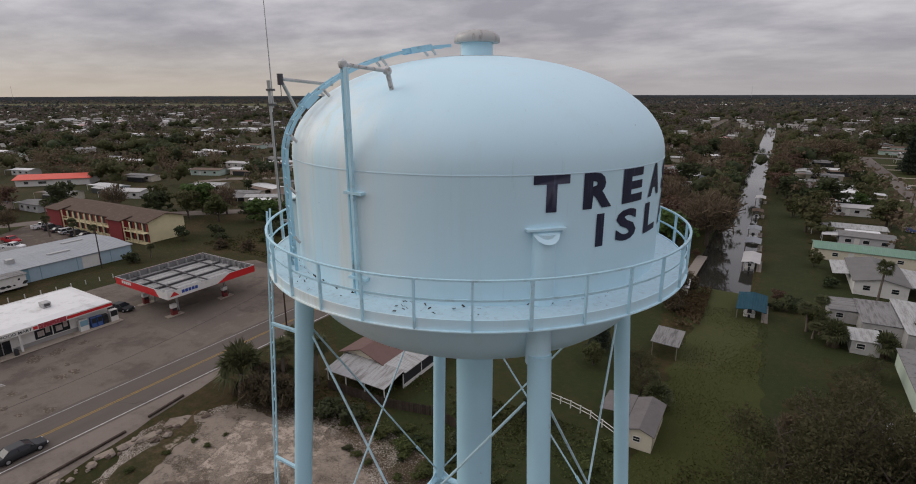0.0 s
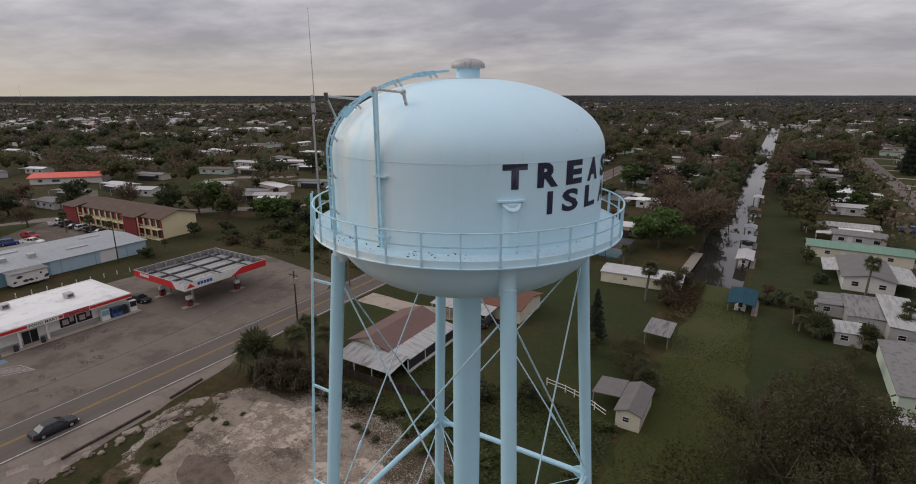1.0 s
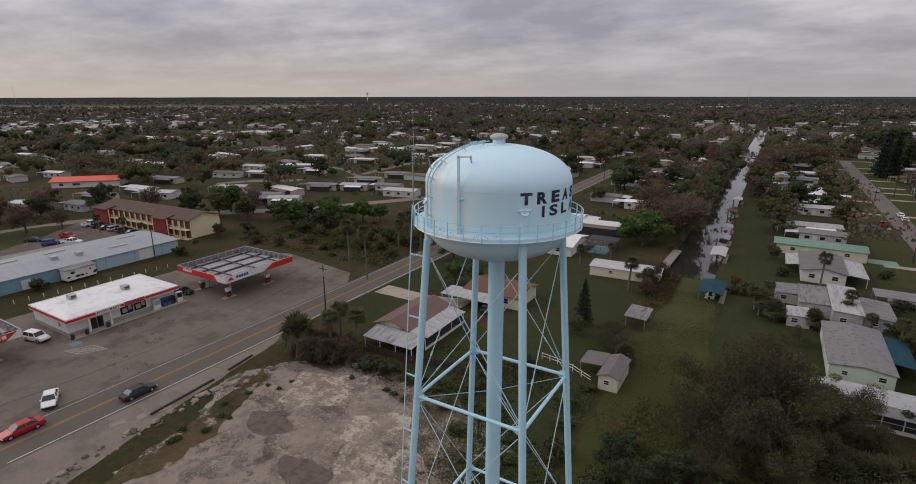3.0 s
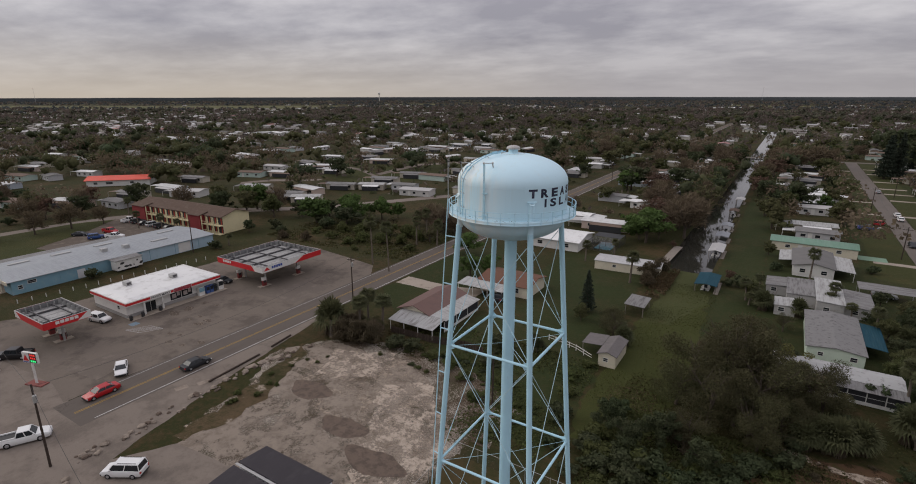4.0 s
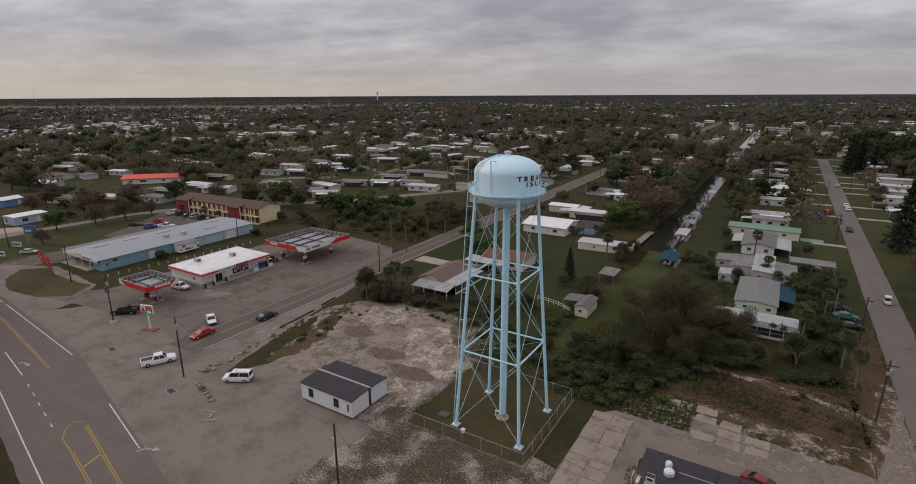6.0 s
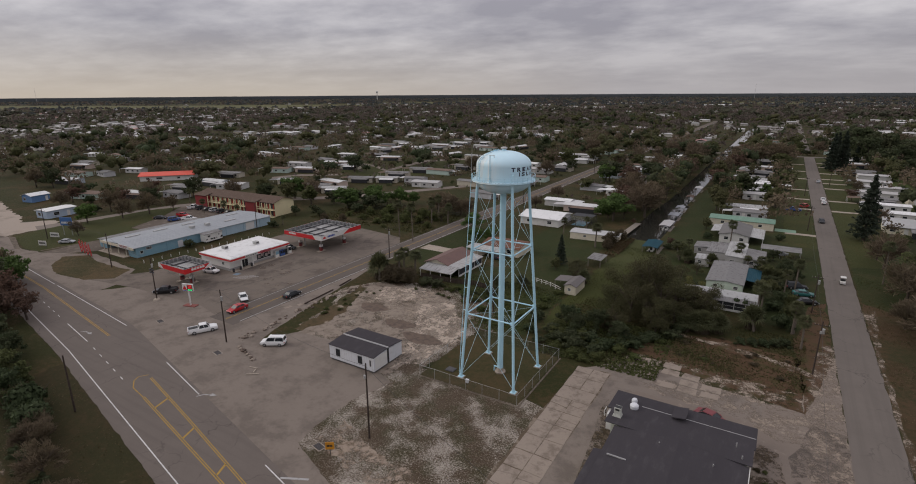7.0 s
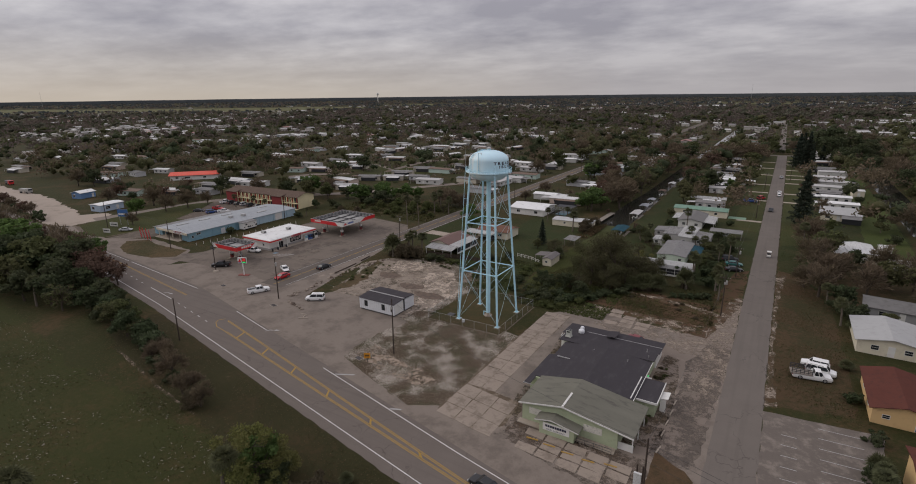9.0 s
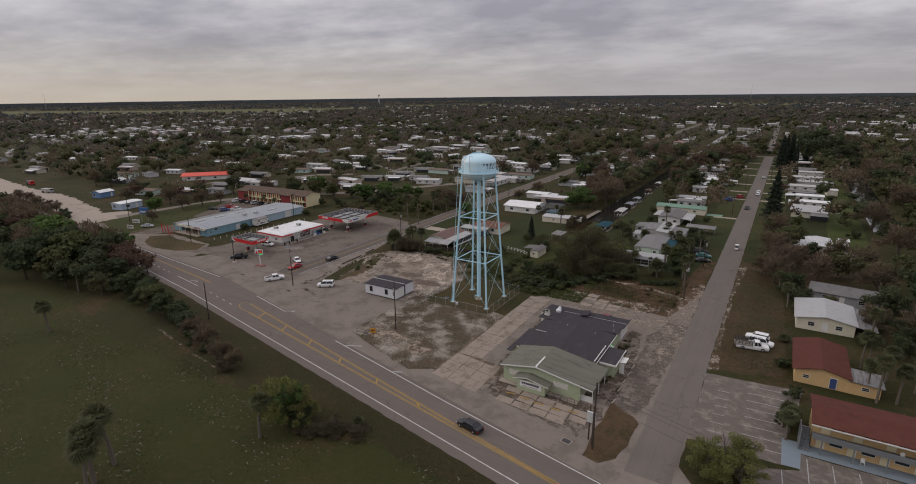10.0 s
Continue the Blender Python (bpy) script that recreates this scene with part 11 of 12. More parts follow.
def home_master(var):
    r = random.Random(100 + var)
    w, d, h = r.uniform(10.5, 16), r.uniform(4.6, 7.4), 2.6
    rt = thing("mobile_home", home_words[var % 6] + " single-storey home with a low metal roof", "house", None, "homes of the town")
    part("wall", gable_walls(w, d, h, 0.5, "x"), home_walls[var % 6], rt)
    part("roof", gable_roof(w, d, h, 0.5, "x", 0.35, 0.1), home_roofs[var % 8], rt)
    for u in (-0.33, 0.0, 0.33):
        add_window(rt, w, d, "S", u * w, 1.0, 1.3, 0.9, bars=0)
    add_door(rt, w, d, "S", 0.17 * w)
    x0 = -w / 2 - r.uniform(3.5, 5.0)
    part("carport", lean_roof(x0, -w / 2, -d / 2, d / 2 - 0.5, 2.25, 2.5, "x", 0.07), home_roofs[(var + 3) % 8], rt)
    for y in (-d / 2 + 0.2, d / 2 - 0.7):
        part("post", Geo().box(x0 + 0.1, x0 + 0.2, y - 0.05, y + 0.05, 0, 2.25), WHITE, rt)
    if var % 2:
        part("porch_roof", lean_roof(-w * 0.3, w * 0.35, -d / 2 - 2.6, -d / 2, 2.1, 2.5, "y", 0.06), home_roofs[(var + 1) % 8], rt)
        part("porch_screen", Geo().box(-w * 0.3, w * 0.35, -d / 2 - 2.5, -d / 2 - 2.45, 0.1, 2.1), SCREEN, rt)
    return rt


home_rng = random.Random(77)
taken = []


def home(x, y, rot, s=1.0):
    if any(abs(x - a) < 13 and abs(y - b) < 9.5 for a, b in taken):
        return
    taken.append((x, y))
    var = home_rng.randrange(8)
    m = pose(x, y, 0, 0, 0, rot + home_rng.uniform(-4, 4))
    if var not in HOME_LIB:
        HOME_LIB[var] = home_master(var)
        HOME_LIB[var].matrix_basis = m
    else:
        copy_thing(HOME_LIB[var], m)


def clear_of(x, y):
    """Ground on which far homes and trees may stand."""
    if -8 < x < 9 or -68 < x < -55 or 47 < x < 60 or 93 < x < 114:
        return False
    if 384 < y < 398:
        return False
    return True


for x, y, r in ((-242, 44, 18), (-223, 57, 18), (-376, 104, 15), (-362, 94, 15), (-428, 133, 12), (-309, 101, 15), (-327, 152, 15), (-303, 150, 15), (-311, 192, 15), (-319, 233, 15), (-231, 147, 20), (-215, 157, 20), (-163, 115, 25), (-221, 188, 20), (-201, 180, 20), (-228, 241, 15), (-206, 229, 15), (-160, 144, 25), (-147, 151, 20), (-154, 169, 20), (-152, 190, 20), (-231, 294, 10), (-196, 268, 10), (-226, 324, 10), (-263, 320, 10), (-270, 304, 10), (-282, 392, 8), (-284, 434, 8), (-507, 265, 10), (-489, 275, 10), (-449, 298, 10), (-430, 271, 10)):
    home(x, y, r)
for x, y, r in ((29, 154, 0), (30, 164, 0), (30, 197, 3), (31, 213, 0), (32, 228, 180), (31, 242, 0), (20, 285, 90), (34, 297, 0), (29, 333, 0), (24, 410, 0), (33, 424, 180), (27, 452, 0), (30, 470, 90), (26, 500, 0),
                (78, 178, 0), (79, 195, 0), (77, 209, 0), (76, 226, 0), (78, 244, 180), (77, 262, 0), (80, 287, 180), (77, 303, 0), (76, 340, 0), (74, 366, 0), (78, 402, 0), (72, 418, 180), (80, 446, 0), (74, 470, 90)):
    home(x + home_rng.uniform(-1.5, 1.5), y, r)
for i in range(16):
    y = 132 + 14.5 * i
    if i % 5 != 2:
        home(-28 + home_rng.uniform(-5, 5), y + home_rng.uniform(-2, 2), home_rng.choice((0, 0, 90)))
    if i % 3 == 0:
        home(-43 + home_rng.uniform(-3, 3), y + 7, 180)
    if i % 4 != 1:
        home(-84 + home_rng.uniform(-6, 6), y + 4 + home_rng.uniform(-3, 3), home_rng.choice((180, 0, 90)))
for x, y, r in ((-158, 142, 20), (-146, 154, 20), (-133, 158, 15), (-165, 160, 20), (-120, 150, 10), (-150, 113, 30), (-222, 166, 10), (-240, 172, 10), (-205, 160, 15), (-228, 232, 8), (-208, 225, 8), (-248, 228, 8), (-190, 120, 30), (-205, 95, 20), (-222, 80, 20), (-300, 60, 15), (-325, 75, 12), (-240, 120, 12)):
    home(x, y, r)
# rows of homes seen between the trees of the town
for x, y in ((-220, 233), (-204, 223), (-245, 302), (-261, 290), (-200, 263), (-215, 305), (-207, 321), (-278, 416), (-259, 427), (-201, 364), (-216, 186), (-232, 190), (-152, 178), (-138, 190), (-170, 147), (-191, 474), (-86, 230), (-84, 289), (-75, 196), (-103, 245), (-120, 252), (-153, 106), (-189, 334), (-165, 128), (-541, 347), (-520, 352), (-493, 344), (-476, 350), (-465, 362), (-500, 330), (-419, 126), (-402, 138), (-435, 132), (-466, 103), (-408, 53), (-425, 60), (-320, 146), (-337, 150), (-222, 97), (-477, 273), (-451, 263), (-302, 183), (-493, 160), (-531, 71), (-311, 84), (-470, 376), (-442, 388), (-455, 365), (-425, 372), (-32, 175), (-31, 268), (-32, 304), (-27, 318), (-31, 416), (27, 274), (25, 252), (36, 238), (29, 324), (-207, 66)):
    home(x, y, home_rng.choice((0, 180, 8, -8)))
tries = 0
while len(taken) < 172 and tries < 4000:
    tries += 1
    k = home_rng.randrange(len(taken))
    x, y = taken[k][0] + home_rng.choice((-17, 17, 0)) + home_rng.uniform(-3, 3), taken[k][1] + home_rng.choice((-13, 13, 0, 26)) + home_rng.uniform(-2, 2)
    if clear_of(x, y) and x < -75 and y > 150 - 0.2 * (x + 70):
        home(x, y, home_rng.choice((0, 180, 0, 90)) - 6 + home_rng.uniform(-6, 6))

# the far town and woods, too many to count
far = np.random.RandomState(4)


def wedge(n, r0, r1, power=1.0):
    """Places in the wide sector that opens away from the highway."""
    r = (far.uniform(r0 ** (1 + power), r1 ** (1 + power), n)) ** (1 / (1 + power))
    a = far.uniform(radians(-88), radians(26), n)
    return 40 + r * np.sin(a), -60 + r * np.cos(a)


def cluster(x, y):
    """Where houses stand close together, above zero."""
    return np.sin(x * 0.011 + 1.0) * np.cos(y * 0.009) + 0.35 * np.sin(x * 0.037 + y * 0.021)


# closer groups of houses in the far town: centre and how many
TOWN = ((-883, 382, 14), (-811, 375, 12), (-700, 358, 8), (-794, 216, 10), (-678, 223, 9), (-1211, 432, 14), (-947, 524, 12), (-1017, 604, 12), (-651, 113, 8), (-1222, 666, 14), (-868, 600, 12), (-860, 712, 14), (-1198, 1010, 18), (-1212, 1115, 16), (-278, 430, 8), (-461, 956, 16), (-445, 1028, 14), (-215, 608, 12), (-191, 490, 8), (-500, 516, 12), (-21, 716, 10), (-18, 580, 9), (-28, 452, 6), (-165, 661, 10), (-462, 1562, 16), (181, 979, 14), (214, 990, 12), (144, 627, 8), (113, 957, 8), (204, 802, 8), (33, 706, 6), (-470, 330, 16), (-505, 385, 16), (-445, 395, 12), (-440, 292, 12), (-500, 268, 10), (-680, 330, 12), (-1015, 450, 12), (-705, 272, 8), (-380, 300, 8), (-620, 420, 14), (-560, 470, 12), (-700, 480, 12))


def far_trees(name, n, r0, r1, per, size, h0, h1, rad, material, label, power=1.0, keep=None, lump_level=0):
    x, y = wedge(n, r0, r1, power)
    ok = ~((x > -5.5) & (x < 8) & (y < 720)) & ~((x > -69) & (x < -55)) & ~((x > -56) & (x < -36) & (y < 430) & (far.uniform(0, 1, n) < 0.8)) & ~((x > 45) & (x < 62) & (y < 880)) & ~((x > 97) & (x < 108) & (y < 530))
    ok &= ~((x > -295) & (x < -205) & (y > 50) & (y < 100)) & ~((x > -175) & (x < -66) & (y < 205) & (far.uniform(0, 1, n) < 0.85))
    ok &= ~((x > -430) & (x < -170) & (y < 48)) & ~((x > -200) & (x < -60) & (y < 112)) & ~((x > -70) & (x < 200) & (y < 130)) & ~((x > 7) & (x < 16) & (y < 240)) & ~((x > 36) & (x < 70) & (y < 380) & (far.uniform(0, 1, n) < 0.75)) & ~((x < -68) & (y < 120 - 1.2 * (x + 200)) & (y < 14 - 0.19 * x * 0 - 30))
    for hx, hy in taken:
        # each home keeps an open yard and street before it
        dx, dy = 30 - hx, -60 - hy
        dist = math.hypot(dx, dy)
        along, across = ((x - hx) * dx + (y - hy) * dy) / dist, ((x - hx) * dy - (y - hy) * dx) / dist
        ok &= ~((np.abs(across) < 8.5) & (along > -5.5) & (along < 19 + 0.045 * dist))
    # groves stand thicker between the streets of houses
    ok &= far.uniform(0, 1, n) < np.clip(0.62 - 0.6 * cluster(x, y), 0.30, 1.0)
    for cx, cy, m_ in TOWN:
        spread = 16 + 0.045 * math.hypot(cx, cy)
        ok &= ~((((x - cx) / spread) ** 2 + ((y - cy + 0.5 * spread) / (1.5 * spread)) ** 2 < 1.3) & (far.uniform(0, 1, n) < 0.72))
    if keep is not None:
        ok &= keep(x, y)
    x, y = x[ok], y[ok]
    n = len(x)
    H = h0 + (h1 - h0) * far.uniform(0, 1, n) ** 1.5
    R = H * far.uniform(rad * 0.7, rad * 1.4, n)
    # each crown is a few uneven lumps, leafy on the outside
    nl = 5 if lump_level else 3
    shape = np.stack([R, R, H * 0.5], 1)[:, None, :]
    lump = far.normal(size=(n, nl, 3)) * np.array([0.46, 0.46, 0.24])
    lump[:, 0] *= 0.2
    foot = np.stack([x, y, H * 0.55], 1)[:, None, :]
    size_l = far.uniform(0.40, 0.60, (n, nl, 1))
    pick = far.randint(0, nl, (n, per))
    base = np.take_along_axis(lump, pick[:, :, None].repeat(3, 2), 1)
    rr = np.take_along_axis(size_l, pick[:, :, None], 1)
    d = far.normal(size=(n, per, 3))
    d[:, :, 2] = np.abs(d[:, :, 2]) - 0.35
    d /= np.linalg.norm(d, axis=2)[:, :, None]
    c = foot + (base + d * rr * far.uniform(0.55, 1.15, (n, per, 1))) * shape
    c = c.reshape(-1, 3)
    c[:, 2] = np.maximum(c[:, 2], 0.3)
    v, q = cards(far, c, size * np.repeat((H / h1) ** 0.5, per), 1.3, face=d.reshape(-1, 3), loose=0.8)
    tv, tf = None, None
    if lump_level is not None:
        lv = lump_level + 1 if lump_level else 1
        tv, tf = lumps(far, (foot + lump * shape).reshape(-1, 3), (size_l * shape).reshape(-1, 3) * 0.68, lv, 0.22)
        tv[:, 2] = np.maximum(tv[:, 2], 0.05)
    ob = new(name, fast_mesh(name, v, q, material, tv, tf))
    return tagged(ob, label, "woods", "", "stuff")


FIELDS = ([(-3050, 900), (-2240, 640), (-1500, 1000), (-1150, 1500), (-1600, 1650), (-2300, 1150)], [(-1750, 1950), (-1350, 1900), (-1050, 2150), (-1300, 2400)], [(-330, 2300), (60, 2250), (120, 2480), (-300, 2520)])


def open_field(x, y):
    """Leaves the farm fields open."""
    free = np.ones(len(x), bool)
    for poly in FIELDS:
        inside = np.zeros(len(x), bool)
        for (ax, ay), (bx, by) in zip(poly, poly[1:] + poly[:1]):
            cross = ((ay > y) != (by > y)) & (x < (bx - ax) * (y - ay) / (by - ay + 1e-9) + ax)
            inside ^= cross
        free &= ~inside
    return free


far_trees("near_green_trees", 1500, 150, 560, 110, 0.90, 5, 16, 0.50, OAK, "green and grey trees among the homes", 1.0)
far_trees("near_dark_trees", 900, 150, 560, 110, 0.90, 5, 16, 0.50, DARKLEAF, "dark evergreen trees among the homes", 1.0)
far_trees("near_brown_trees", 2600, 150, 560, 105, 0.85, 5, 16, 0.50, BROWNTWIG, "brown leafless trees among the homes", 1.0, lump_level=None)
far_trees("far_green_trees", 1300, 500, 1000, 44, 1.6, 5, 17, 0.55, OAK, "green trees of the distant town", 1.0, open_field)
far_trees("far_dark_trees", 900, 500, 1000, 44, 1.6, 5, 17, 0.55, DARKLEAF, "dark trees of the distant town", 1.0, open_field)
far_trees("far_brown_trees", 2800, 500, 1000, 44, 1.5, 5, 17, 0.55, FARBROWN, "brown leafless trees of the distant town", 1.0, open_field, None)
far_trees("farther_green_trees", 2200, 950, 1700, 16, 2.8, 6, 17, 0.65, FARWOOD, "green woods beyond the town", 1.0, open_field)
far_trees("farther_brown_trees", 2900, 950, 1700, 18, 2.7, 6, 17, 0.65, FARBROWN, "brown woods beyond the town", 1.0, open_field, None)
# Horizon woods tinted blue-grey so that their colour carries the haze.
HAZEWOOD = leaves("haze_blue_woods", (0.082, 0.092, 0.092), (0.088, 0.094, 0.094), 0.3, broad=(0.066, 0.076, 0.078))
far_trees("horizon_woods", 8500, 1600, 4800, 12, 4.5, 7, 14, 1.0, HAZEWOOD, "continuous dark woods towards the horizon, haze in their colour", 0.6, open_field, None)
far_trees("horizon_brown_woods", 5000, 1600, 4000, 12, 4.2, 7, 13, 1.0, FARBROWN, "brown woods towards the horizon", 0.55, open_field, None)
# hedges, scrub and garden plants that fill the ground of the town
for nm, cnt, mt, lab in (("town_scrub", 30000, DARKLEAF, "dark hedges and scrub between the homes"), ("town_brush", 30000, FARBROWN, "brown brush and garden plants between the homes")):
    x, y = wedge(cnt, 190, 1500, 0.9)
    ok = (y > 135) & ~((x > -8) & (x < 17) & (y < 720)) & ~((x > -70) & (x < -54)) & ~((x > 40) & (x < 68) & (y < 400)) & ~((x > 80) & (x < 110) & (y < 520)) & ~((x > -200) & (x < -60) & (y < 112)) & open_field(x, y)
    ok &= np.sin(x * 0.09 + 2.0 * np.sin(y * 0.05)) + np.cos(y * 0.12) + far.uniform(-1.0, 1.0, cnt) > -0.2
    for hx, hy in taken:
        ok &= ~((np.abs(x - hx) < 9.0) & (np.abs(y - hy) < 6.5))
    x, y = x[ok], y[ok]
    grow = 0.5 + np.hypot(x - 40, y + 60) / 700
    v, q = cards(far, np.stack([x, y, far.uniform(0.3, 1.6, len(x)) * grow], 1), 1.5 * grow, 1.4)
    tagged(new(nm, fast_mesh(nm, v, q, mt)), lab, "scrub", "", "stuff")
# the last woods before the skyline, as a far backdrop with haze painted in
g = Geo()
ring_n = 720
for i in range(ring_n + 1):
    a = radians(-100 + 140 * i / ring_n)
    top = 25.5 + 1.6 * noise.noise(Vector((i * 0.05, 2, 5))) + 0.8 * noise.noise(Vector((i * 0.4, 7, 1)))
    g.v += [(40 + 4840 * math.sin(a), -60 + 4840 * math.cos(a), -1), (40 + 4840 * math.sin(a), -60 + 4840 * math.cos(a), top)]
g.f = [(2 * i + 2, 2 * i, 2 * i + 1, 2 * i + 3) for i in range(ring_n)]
nn = Nodes("hazy_skyline")
single("backdrop", g, nn.done(nn.mix(nn.noise(0.006, 5, 0.6), (0.078, 0.088, 0.096), (0.105, 0.115, 0.122)), 1.0), "flat woods along the skyline, painted hazy blue-grey", "distant woods", kind="structure")


def far_houses(n, r0, r1):
    x, y = wedge(n, r0, r1, 0.7)
    for cx, cy, m_ in TOWN:
        spread = 16 + 0.045 * math.hypot(cx, cy)
        x = np.concatenate([x, cx + far.normal(size=m_) * spread])
        y = np.concatenate([y, cy + far.normal(size=m_) * spread * 0.8])
    n = len(x)
    pick = cluster(x, y) + far.uniform(-0.6, 0.6, n) > -0.1
    for hx, hy in taken:
        pick &= ~((np.abs(x - hx) < 22) & (np.abs(y - hy) < 14))
    pick &= ~((x > -10) & (x < 10)) & ~((x > -70) & (x < -52)) & ~((x > 46) & (x < 61)) & open_field(x, y)
    x, y = x[pick], y[pick]
    wall, roof = Geo(), Geo()
    for px, py in zip(x, y):
        w, d, h = far.uniform(8, 16), far.uniform(5, 8.5), far.uniform(2.5, 3.3)
        m = pose(px, py, 0, 0, 0, far.choice((0, 90, 5, -8, 95)) + far.uniform(-4, 4))
        wall.box(-w / 2, w / 2, -d / 2, d / 2, 0, h, m)
        e = 0.5
        p = [m @ Vector(q) for q in ((-w / 2 - e, -d / 2 - e, h), (w / 2 + e, -d / 2 - e, h), (w / 2 + e, 0, h + 1.1), (-w / 2 - e, 0, h + 1.1), (w / 2 + e, d / 2 + e, h), (-w / 2 - e, d / 2 + e, h))]
        roof.add(p, [(0, 1, 2, 3), (3, 2, 4, 5)])
    nn = Nodes("far_roofs")
    cr = nn.t.nodes.new("ShaderNodeValToRGB")
    cr.color_ramp.interpolation = "CONSTANT"
    for k, (pos_, c) in enumerate(((0.0, (0.66, 0.66, 0.66)), (0.34, (0.42, 0.42, 0.42)), (0.52, (0.17, 0.16, 0.155)), (0.64, (0.13, 0.10, 0.085)), (0.82, (0.30, 0.27, 0.24)), (0.97, (0.40, 0.07, 0.05)))):
        el = cr.color_ramp.elements[k] if k < 2 else cr.color_ramp.elements.new(pos_)
        el.position, el.color = pos_, (*c, 1)
    nn.t.links.new(nn.geo.outputs["Random Per Island"], cr.inputs[0])
    fr = nn.done(nn.mix(nn.noise(0.3, 4), cr.outputs[0], (0.30, 0.29, 0.28)), 0.7)
    nn = Nodes("far_walls")
    fw = nn.done(nn.mix(nn.geo.outputs["Random Per Island"], (0.60, 0.57, 0.51), (0.34, 0.32, 0.30)), 0.8)
    tagged(mesh_ob("far_house_walls", wall, fw), "pale walls of the distant houses", "houses", "", "stuff")
    tagged(mesh_ob("far_house_roofs", roof, fr), "white, grey and brown roofs of the distant houses", "houses", "", "stuff")


far_houses(2000, 430, 2600)
FIELD = ground_mat("farm_field", (0.105, 0.115, 0.052), (0.13, 0.115, 0.065), (0.12, 0.10, 0.07), (0.45, 0.62), (0.75, 0.85), 0.3)
for poly in FIELDS:
    sheet("field", poly, 0.25, FIELD, "pale green open farm field", category="field")
radio = thing("radio_mast", "tall thin lattice mast on the horizon", "radio mast", pose(-150, 3530, 0))
part("mast", Geo().tube((0, 0, 0), (0, 0, 84), 0.9, 0.35, 4), GALV, radio)
part("beacon", Geo().box(-0.8, 0.8, -0.8, 0.8, 84, 85), RED, radio)
cell = thing("radio_mast", "thin lattice mast beyond the fields", "radio mast", pose(-3296, 1178, 0))
part("mast", Geo().tube((0, 0, 0), (0, 0, 78), 0.8, 0.3, 4), GALV, cell)
part("beacon", Geo().box(-0.8, 0.8, -0.8, 0.8, 78, 79), RED, cell)
tank2 = thing("distant_water_tower", "small white water tower far on the horizon", "water tower", pose(-2248, 2645, 0))
part("shaft", Geo().lathe([(3, 0), (2.2, 20), (2.6, 44)], 12), WHITE, tank2)
part("bulb", Geo().lathe([(2.6, 44), (7, 50), (7.5, 54), (5, 59), (0.01, 61)], 16), WHITE, tank2, "", True)
hall = thing("warehouse", "wide white warehouse among distant trees", "warehouse", pose(-140, 1722, 0, 0, 0, 8))
part("wall", Geo().box(-26, 26, -12, 12, 0, 6), WHITE, hall)
part("roof", gable_roof(52, 24, 6, 2, "x", 0.5, 0.3), ROOFWHITE, hall)

# grass tufts and dry litter, too many to count
fl = np.random.RandomState(8)


def tufts(name, n, x0, x1, y0, y1, size, material, label, elong=1.0, clump=0.2, z=0.07, flat=0.0, slope=0.0):
    x, y = fl.uniform(x0, x1, n), fl.uniform(y0, y1, n)
    keep = np.sin(x * 0.31 + 1.3 * np.sin(y * 0.23)) + np.cos(y * 0.36 + x * 0.11) + fl.uniform(-1.2, 1.2, n) > clump
    keep &= ~((x > -12) & (x < 7.4) & (y > -8.4) & (y < 10.2)) & (y < -2.4 - 49.9 - 0.19 * x) if slope else np.ones(n, bool) & keep
    x, y = x[keep], y[keep]
    axis = fl.normal(size=(len(x), 3)) * np.array([1, 1, 0.05]) if flat else None
    v, q = cards(fl, np.stack([x, y, np.full(len(x), z)], 1), size, elong, axis, flat)
    return tagged(new(name, fast_mesh(name, v, q, material)), label, "grass", "", "stuff")


TUFT = leaves("grass_tufts", (0.070, 0.072, 0.026), (0.080, 0.070, 0.030), 0.5)
MEADOWTUFT = leaves("pasture_tufts", (0.070, 0.078, 0.026), (0.078, 0.074, 0.028), 0.4)
DRYTUFT = leaves("dry_tufts", (0.150, 0.118, 0.070), (0.130, 0.100, 0.060), 0.5)
tufts("meadow_tufts", 26000, -120, 46, -120, -60, 0.15, MEADOWTUFT, "short tufts of pasture grass", clump=0.0, slope=1)
tufts("meadow_dry_tufts", 14000, -120, 46, -120, -56, 0.13, DRYTUFT, "dry tufts of pasture grass", clump=0.3, slope=1)
tufts("dry_litter", 9500, -110, 44, -120, -60, 0.08, paint("bleached_litter", (0.27, 0.25, 0.205), 0.9, 0.3, 3.0), "bleached fronds and sticks scattered on pasture", 5.0, 0.5, 0.06, 0.9, 1)
tufts("roadside_dry_tufts", 9000, -68, 50, -64, -38, 0.12, DRYTUFT, "dry tufts on the highway verge", clump=-0.4, slope=1)
tufts("roadside_green_tufts", 5000, -68, 50, -64, -38, 0.13, TUFT, "green tufts on the highway verge", clump=0.1, slope=1)
tufts("verge_tufts", 3500, -15, 9.5, -33, -10, 0.11, DRYTUFT, "dry tufts on the brown island", clump=0.1)
tufts("yard_tufts", 12000, 2, 46, 18.5, 42, 0.22, TUFT, "weedy tufts behind the tower", clump=0.1)
tufts("yard_dry_tufts", 4500, 18, 46, 19, 36, 0.14, DRYTUFT, "dry tufts on the dirt yard", clump=0.2)
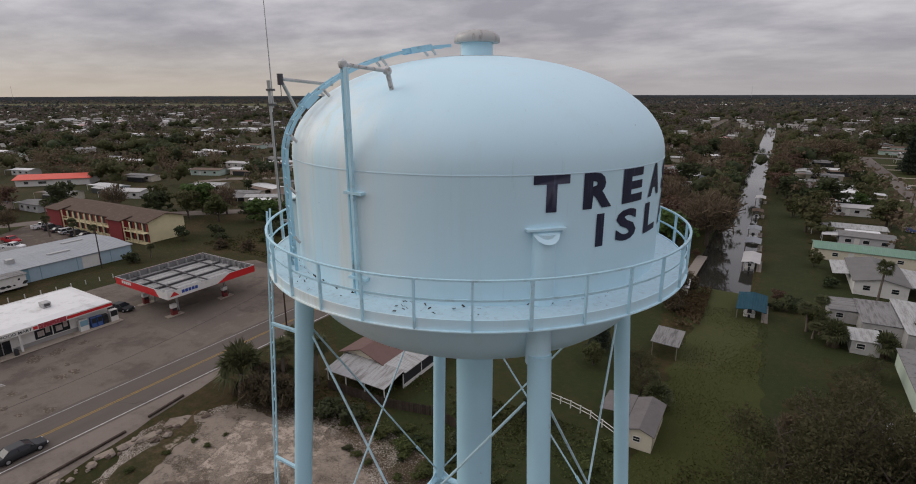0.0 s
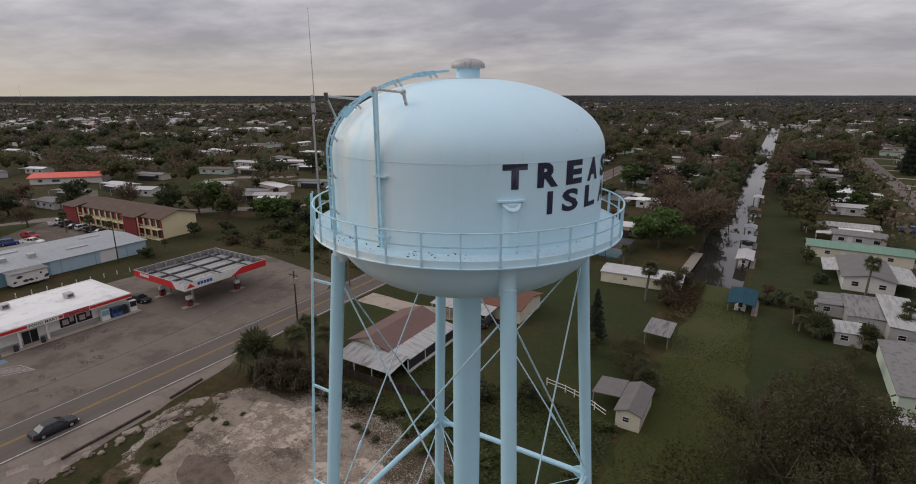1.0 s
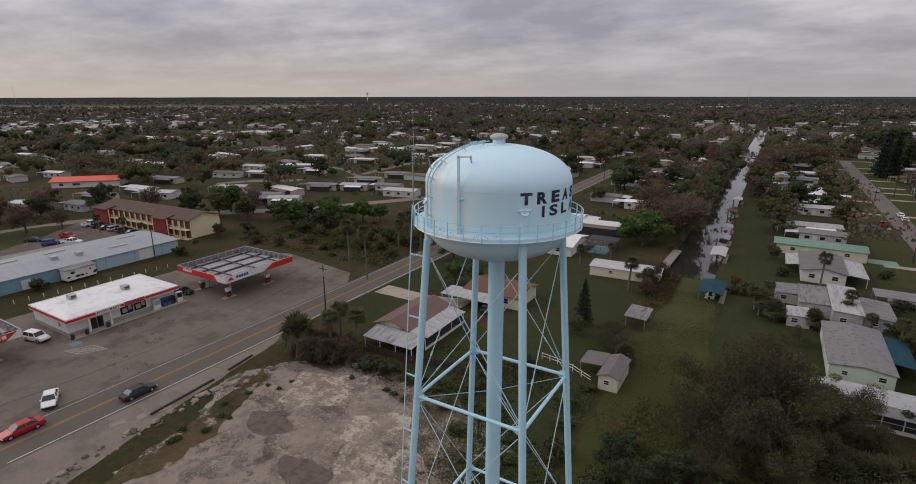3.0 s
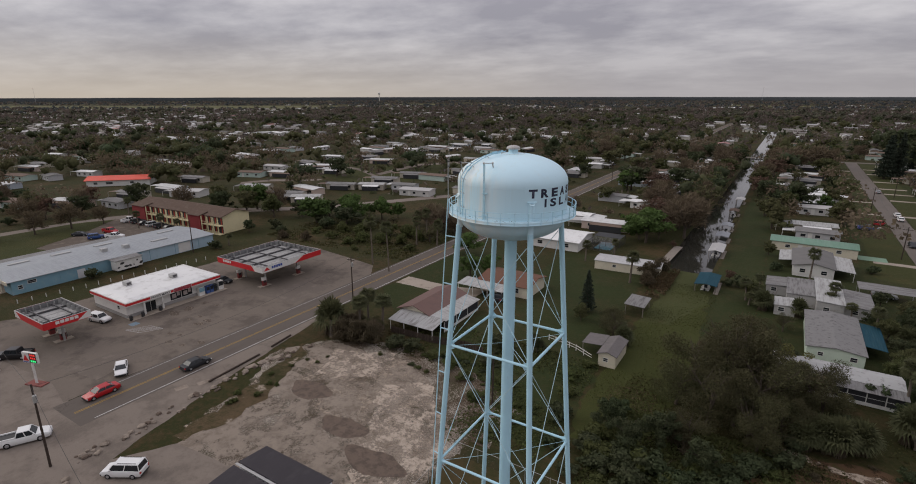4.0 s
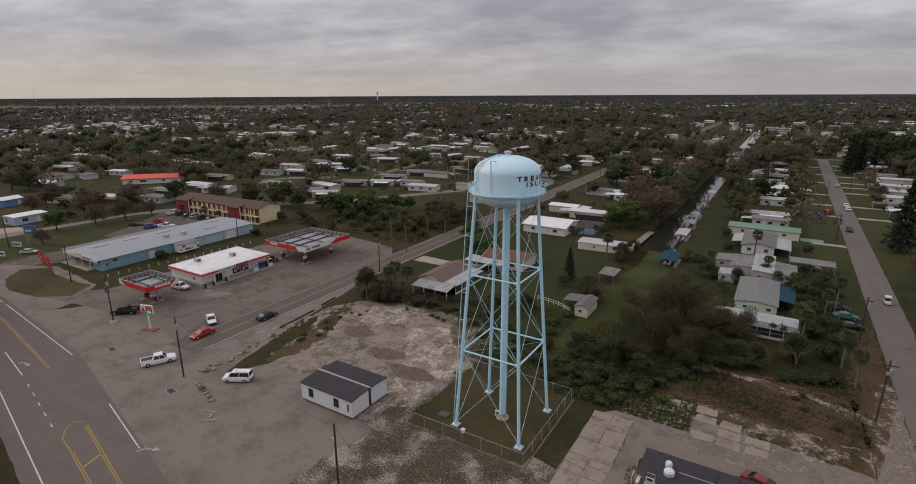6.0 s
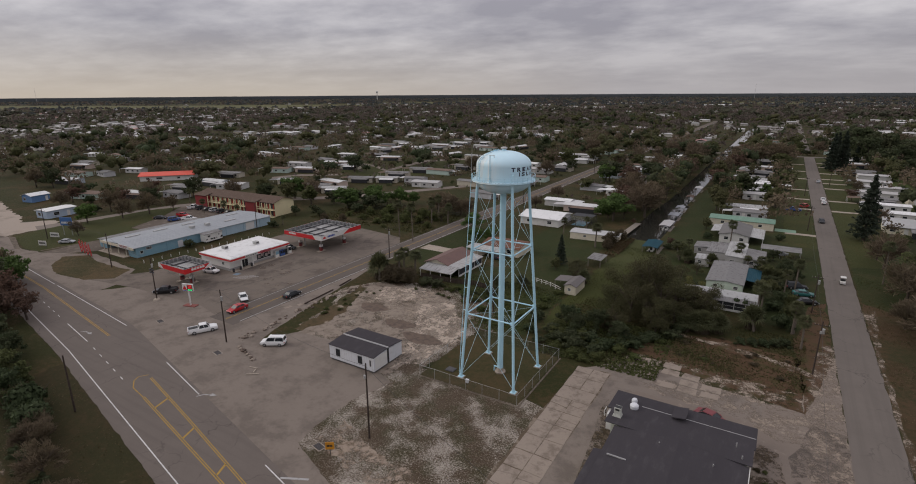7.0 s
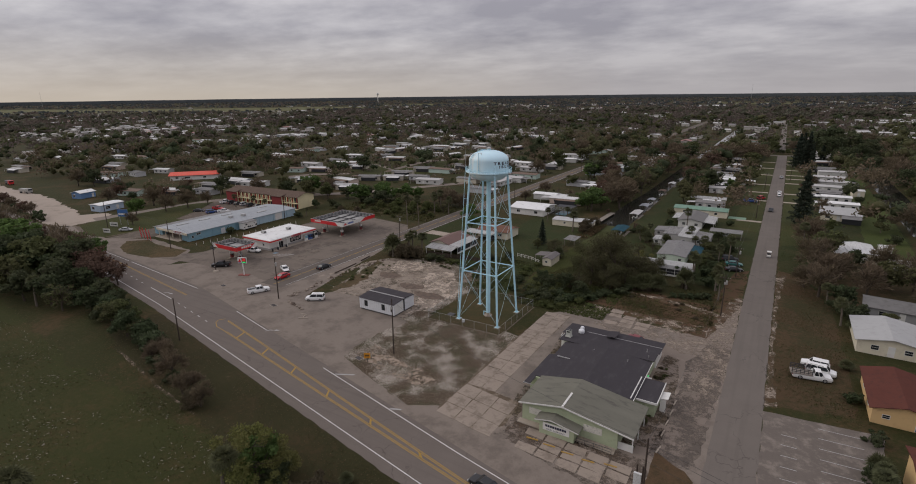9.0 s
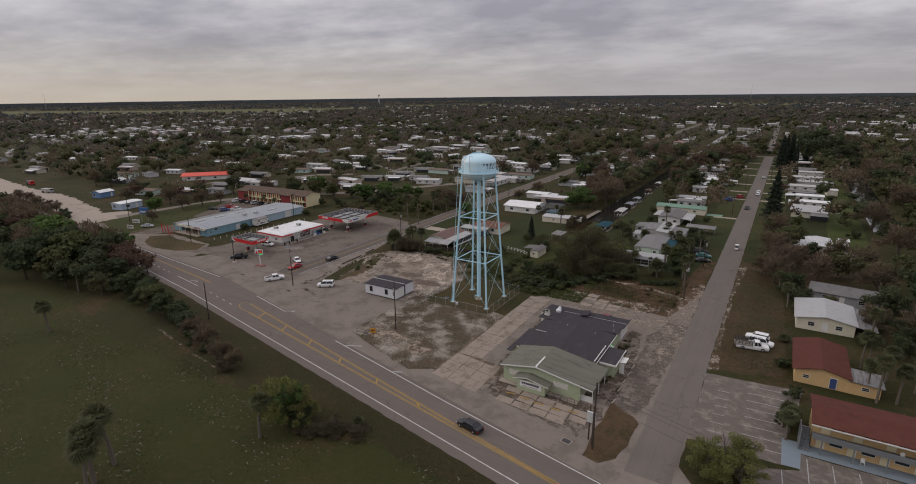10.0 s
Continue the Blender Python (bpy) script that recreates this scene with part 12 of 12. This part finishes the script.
tufts("lot_edge_weeds", 1500, -16, -8.5, 11.5, 29, 0.26, WEEDLEAF, "green weeds at the edge of the vacant lot", clump=-0.2, z=0.09)
tufts("yard_weeds", 3000, 14, 34, 18, 30, 0.2, WEEDLEAF, "green weeds on the dirt yard", clump=0.5, z=0.08)
tufts("lot_tufts", 3500, -44, -8, 27, 42, 0.28, TUFT, "weedy tufts along the vacant lot", clump=0.5)
tufts("roadside_weeds", 7000, 57.8, 72, -9, 92, 0.16, TUFT, "green weeds beside the street", clump=0.2)
tufts("roadside_tufts", 6000, 57.8, 70, -8, 60, 0.13, DRYTUFT, "dry roadside tufts", clump=0.2)
tufts("scrub_tufts", 7000, -120, -66, 68, 100, 0.45, TUFT, "rank grass behind the forecourt", clump=-0.2)
tufts("weed_cover", 9000, 2.5, 24, 10.5, 31, 0.34, WEEDLEAF, "low tangle of green weeds behind the tower", clump=-0.6, z=0.14)
STRIPTUFT = leaves("strip_tufts", (0.098, 0.110, 0.032), (0.068, 0.064, 0.028), 0.5)
tufts("strip_tufts", 12000, -2.2, 9.5, 30, 90, 0.11, STRIPTUFT, "short yellow-green tufts on the strip", clump=-0.2, z=0.06)
tufts("strip_dark_tufts", 2600, -4.0, 11.0, 24, 70, 0.12, TUFT, "darker tufts on the strip", clump=0.4, z=0.06)
tufts("strip_litter", 1500, 0.0, 7.0, 24, 37, 0.16, DRYTUFT, "dry litter at the foot of the strip", clump=0.0, z=0.05)
tufts("reed_bed", 2600, -4.6, -0.6, 77, 99, 0.42, leaves("dead_reeds", (0.120, 0.075, 0.045), (0.090, 0.070, 0.035), 0.5), "dead brown reeds beside the canal end", clump=-1.0, z=0.5)
for x0, x1, y0, y1, n_w in ((-13, -3, 14, 42, 4200), (-36, -13, 29.5, 42, 4800)):
    tufts("back_weeds", n_w, x0, x1, y0, y1, 0.24, WEEDLEAF, "low green weeds in the back yard", clump=-0.3, z=0.09)
# sticks and flakes lying on the balcony of the tower
da = fl.uniform(radians(-175), radians(-8), 190)
dr = R + 0.06 + 0.5 * fl.uniform(0, 1, 190) ** 2.2
keep_d = np.sin(da * 9.0) + np.cos(da * 23.0) + fl.uniform(-1, 1, 190) > 0.1
da, dr = da[keep_d], dr[keep_d]
dv, dq = cards(fl, np.stack([dr * np.cos(da), dr * np.sin(da), np.full(len(da), Z_DECK + 0.03)], 1), 0.024, 2.6, np.stack([-np.sin(da), np.cos(da), np.zeros(len(da))], 1), 0.5)
tagged(new("deck_litter", fast_mesh("deck_litter", dv, dq, paint("dark_twigs", (0.06, 0.045, 0.035), 0.9, 0.3, 4.0))), "dark sticks and rust flakes lying on the walkway", "litter", "", "stuff")
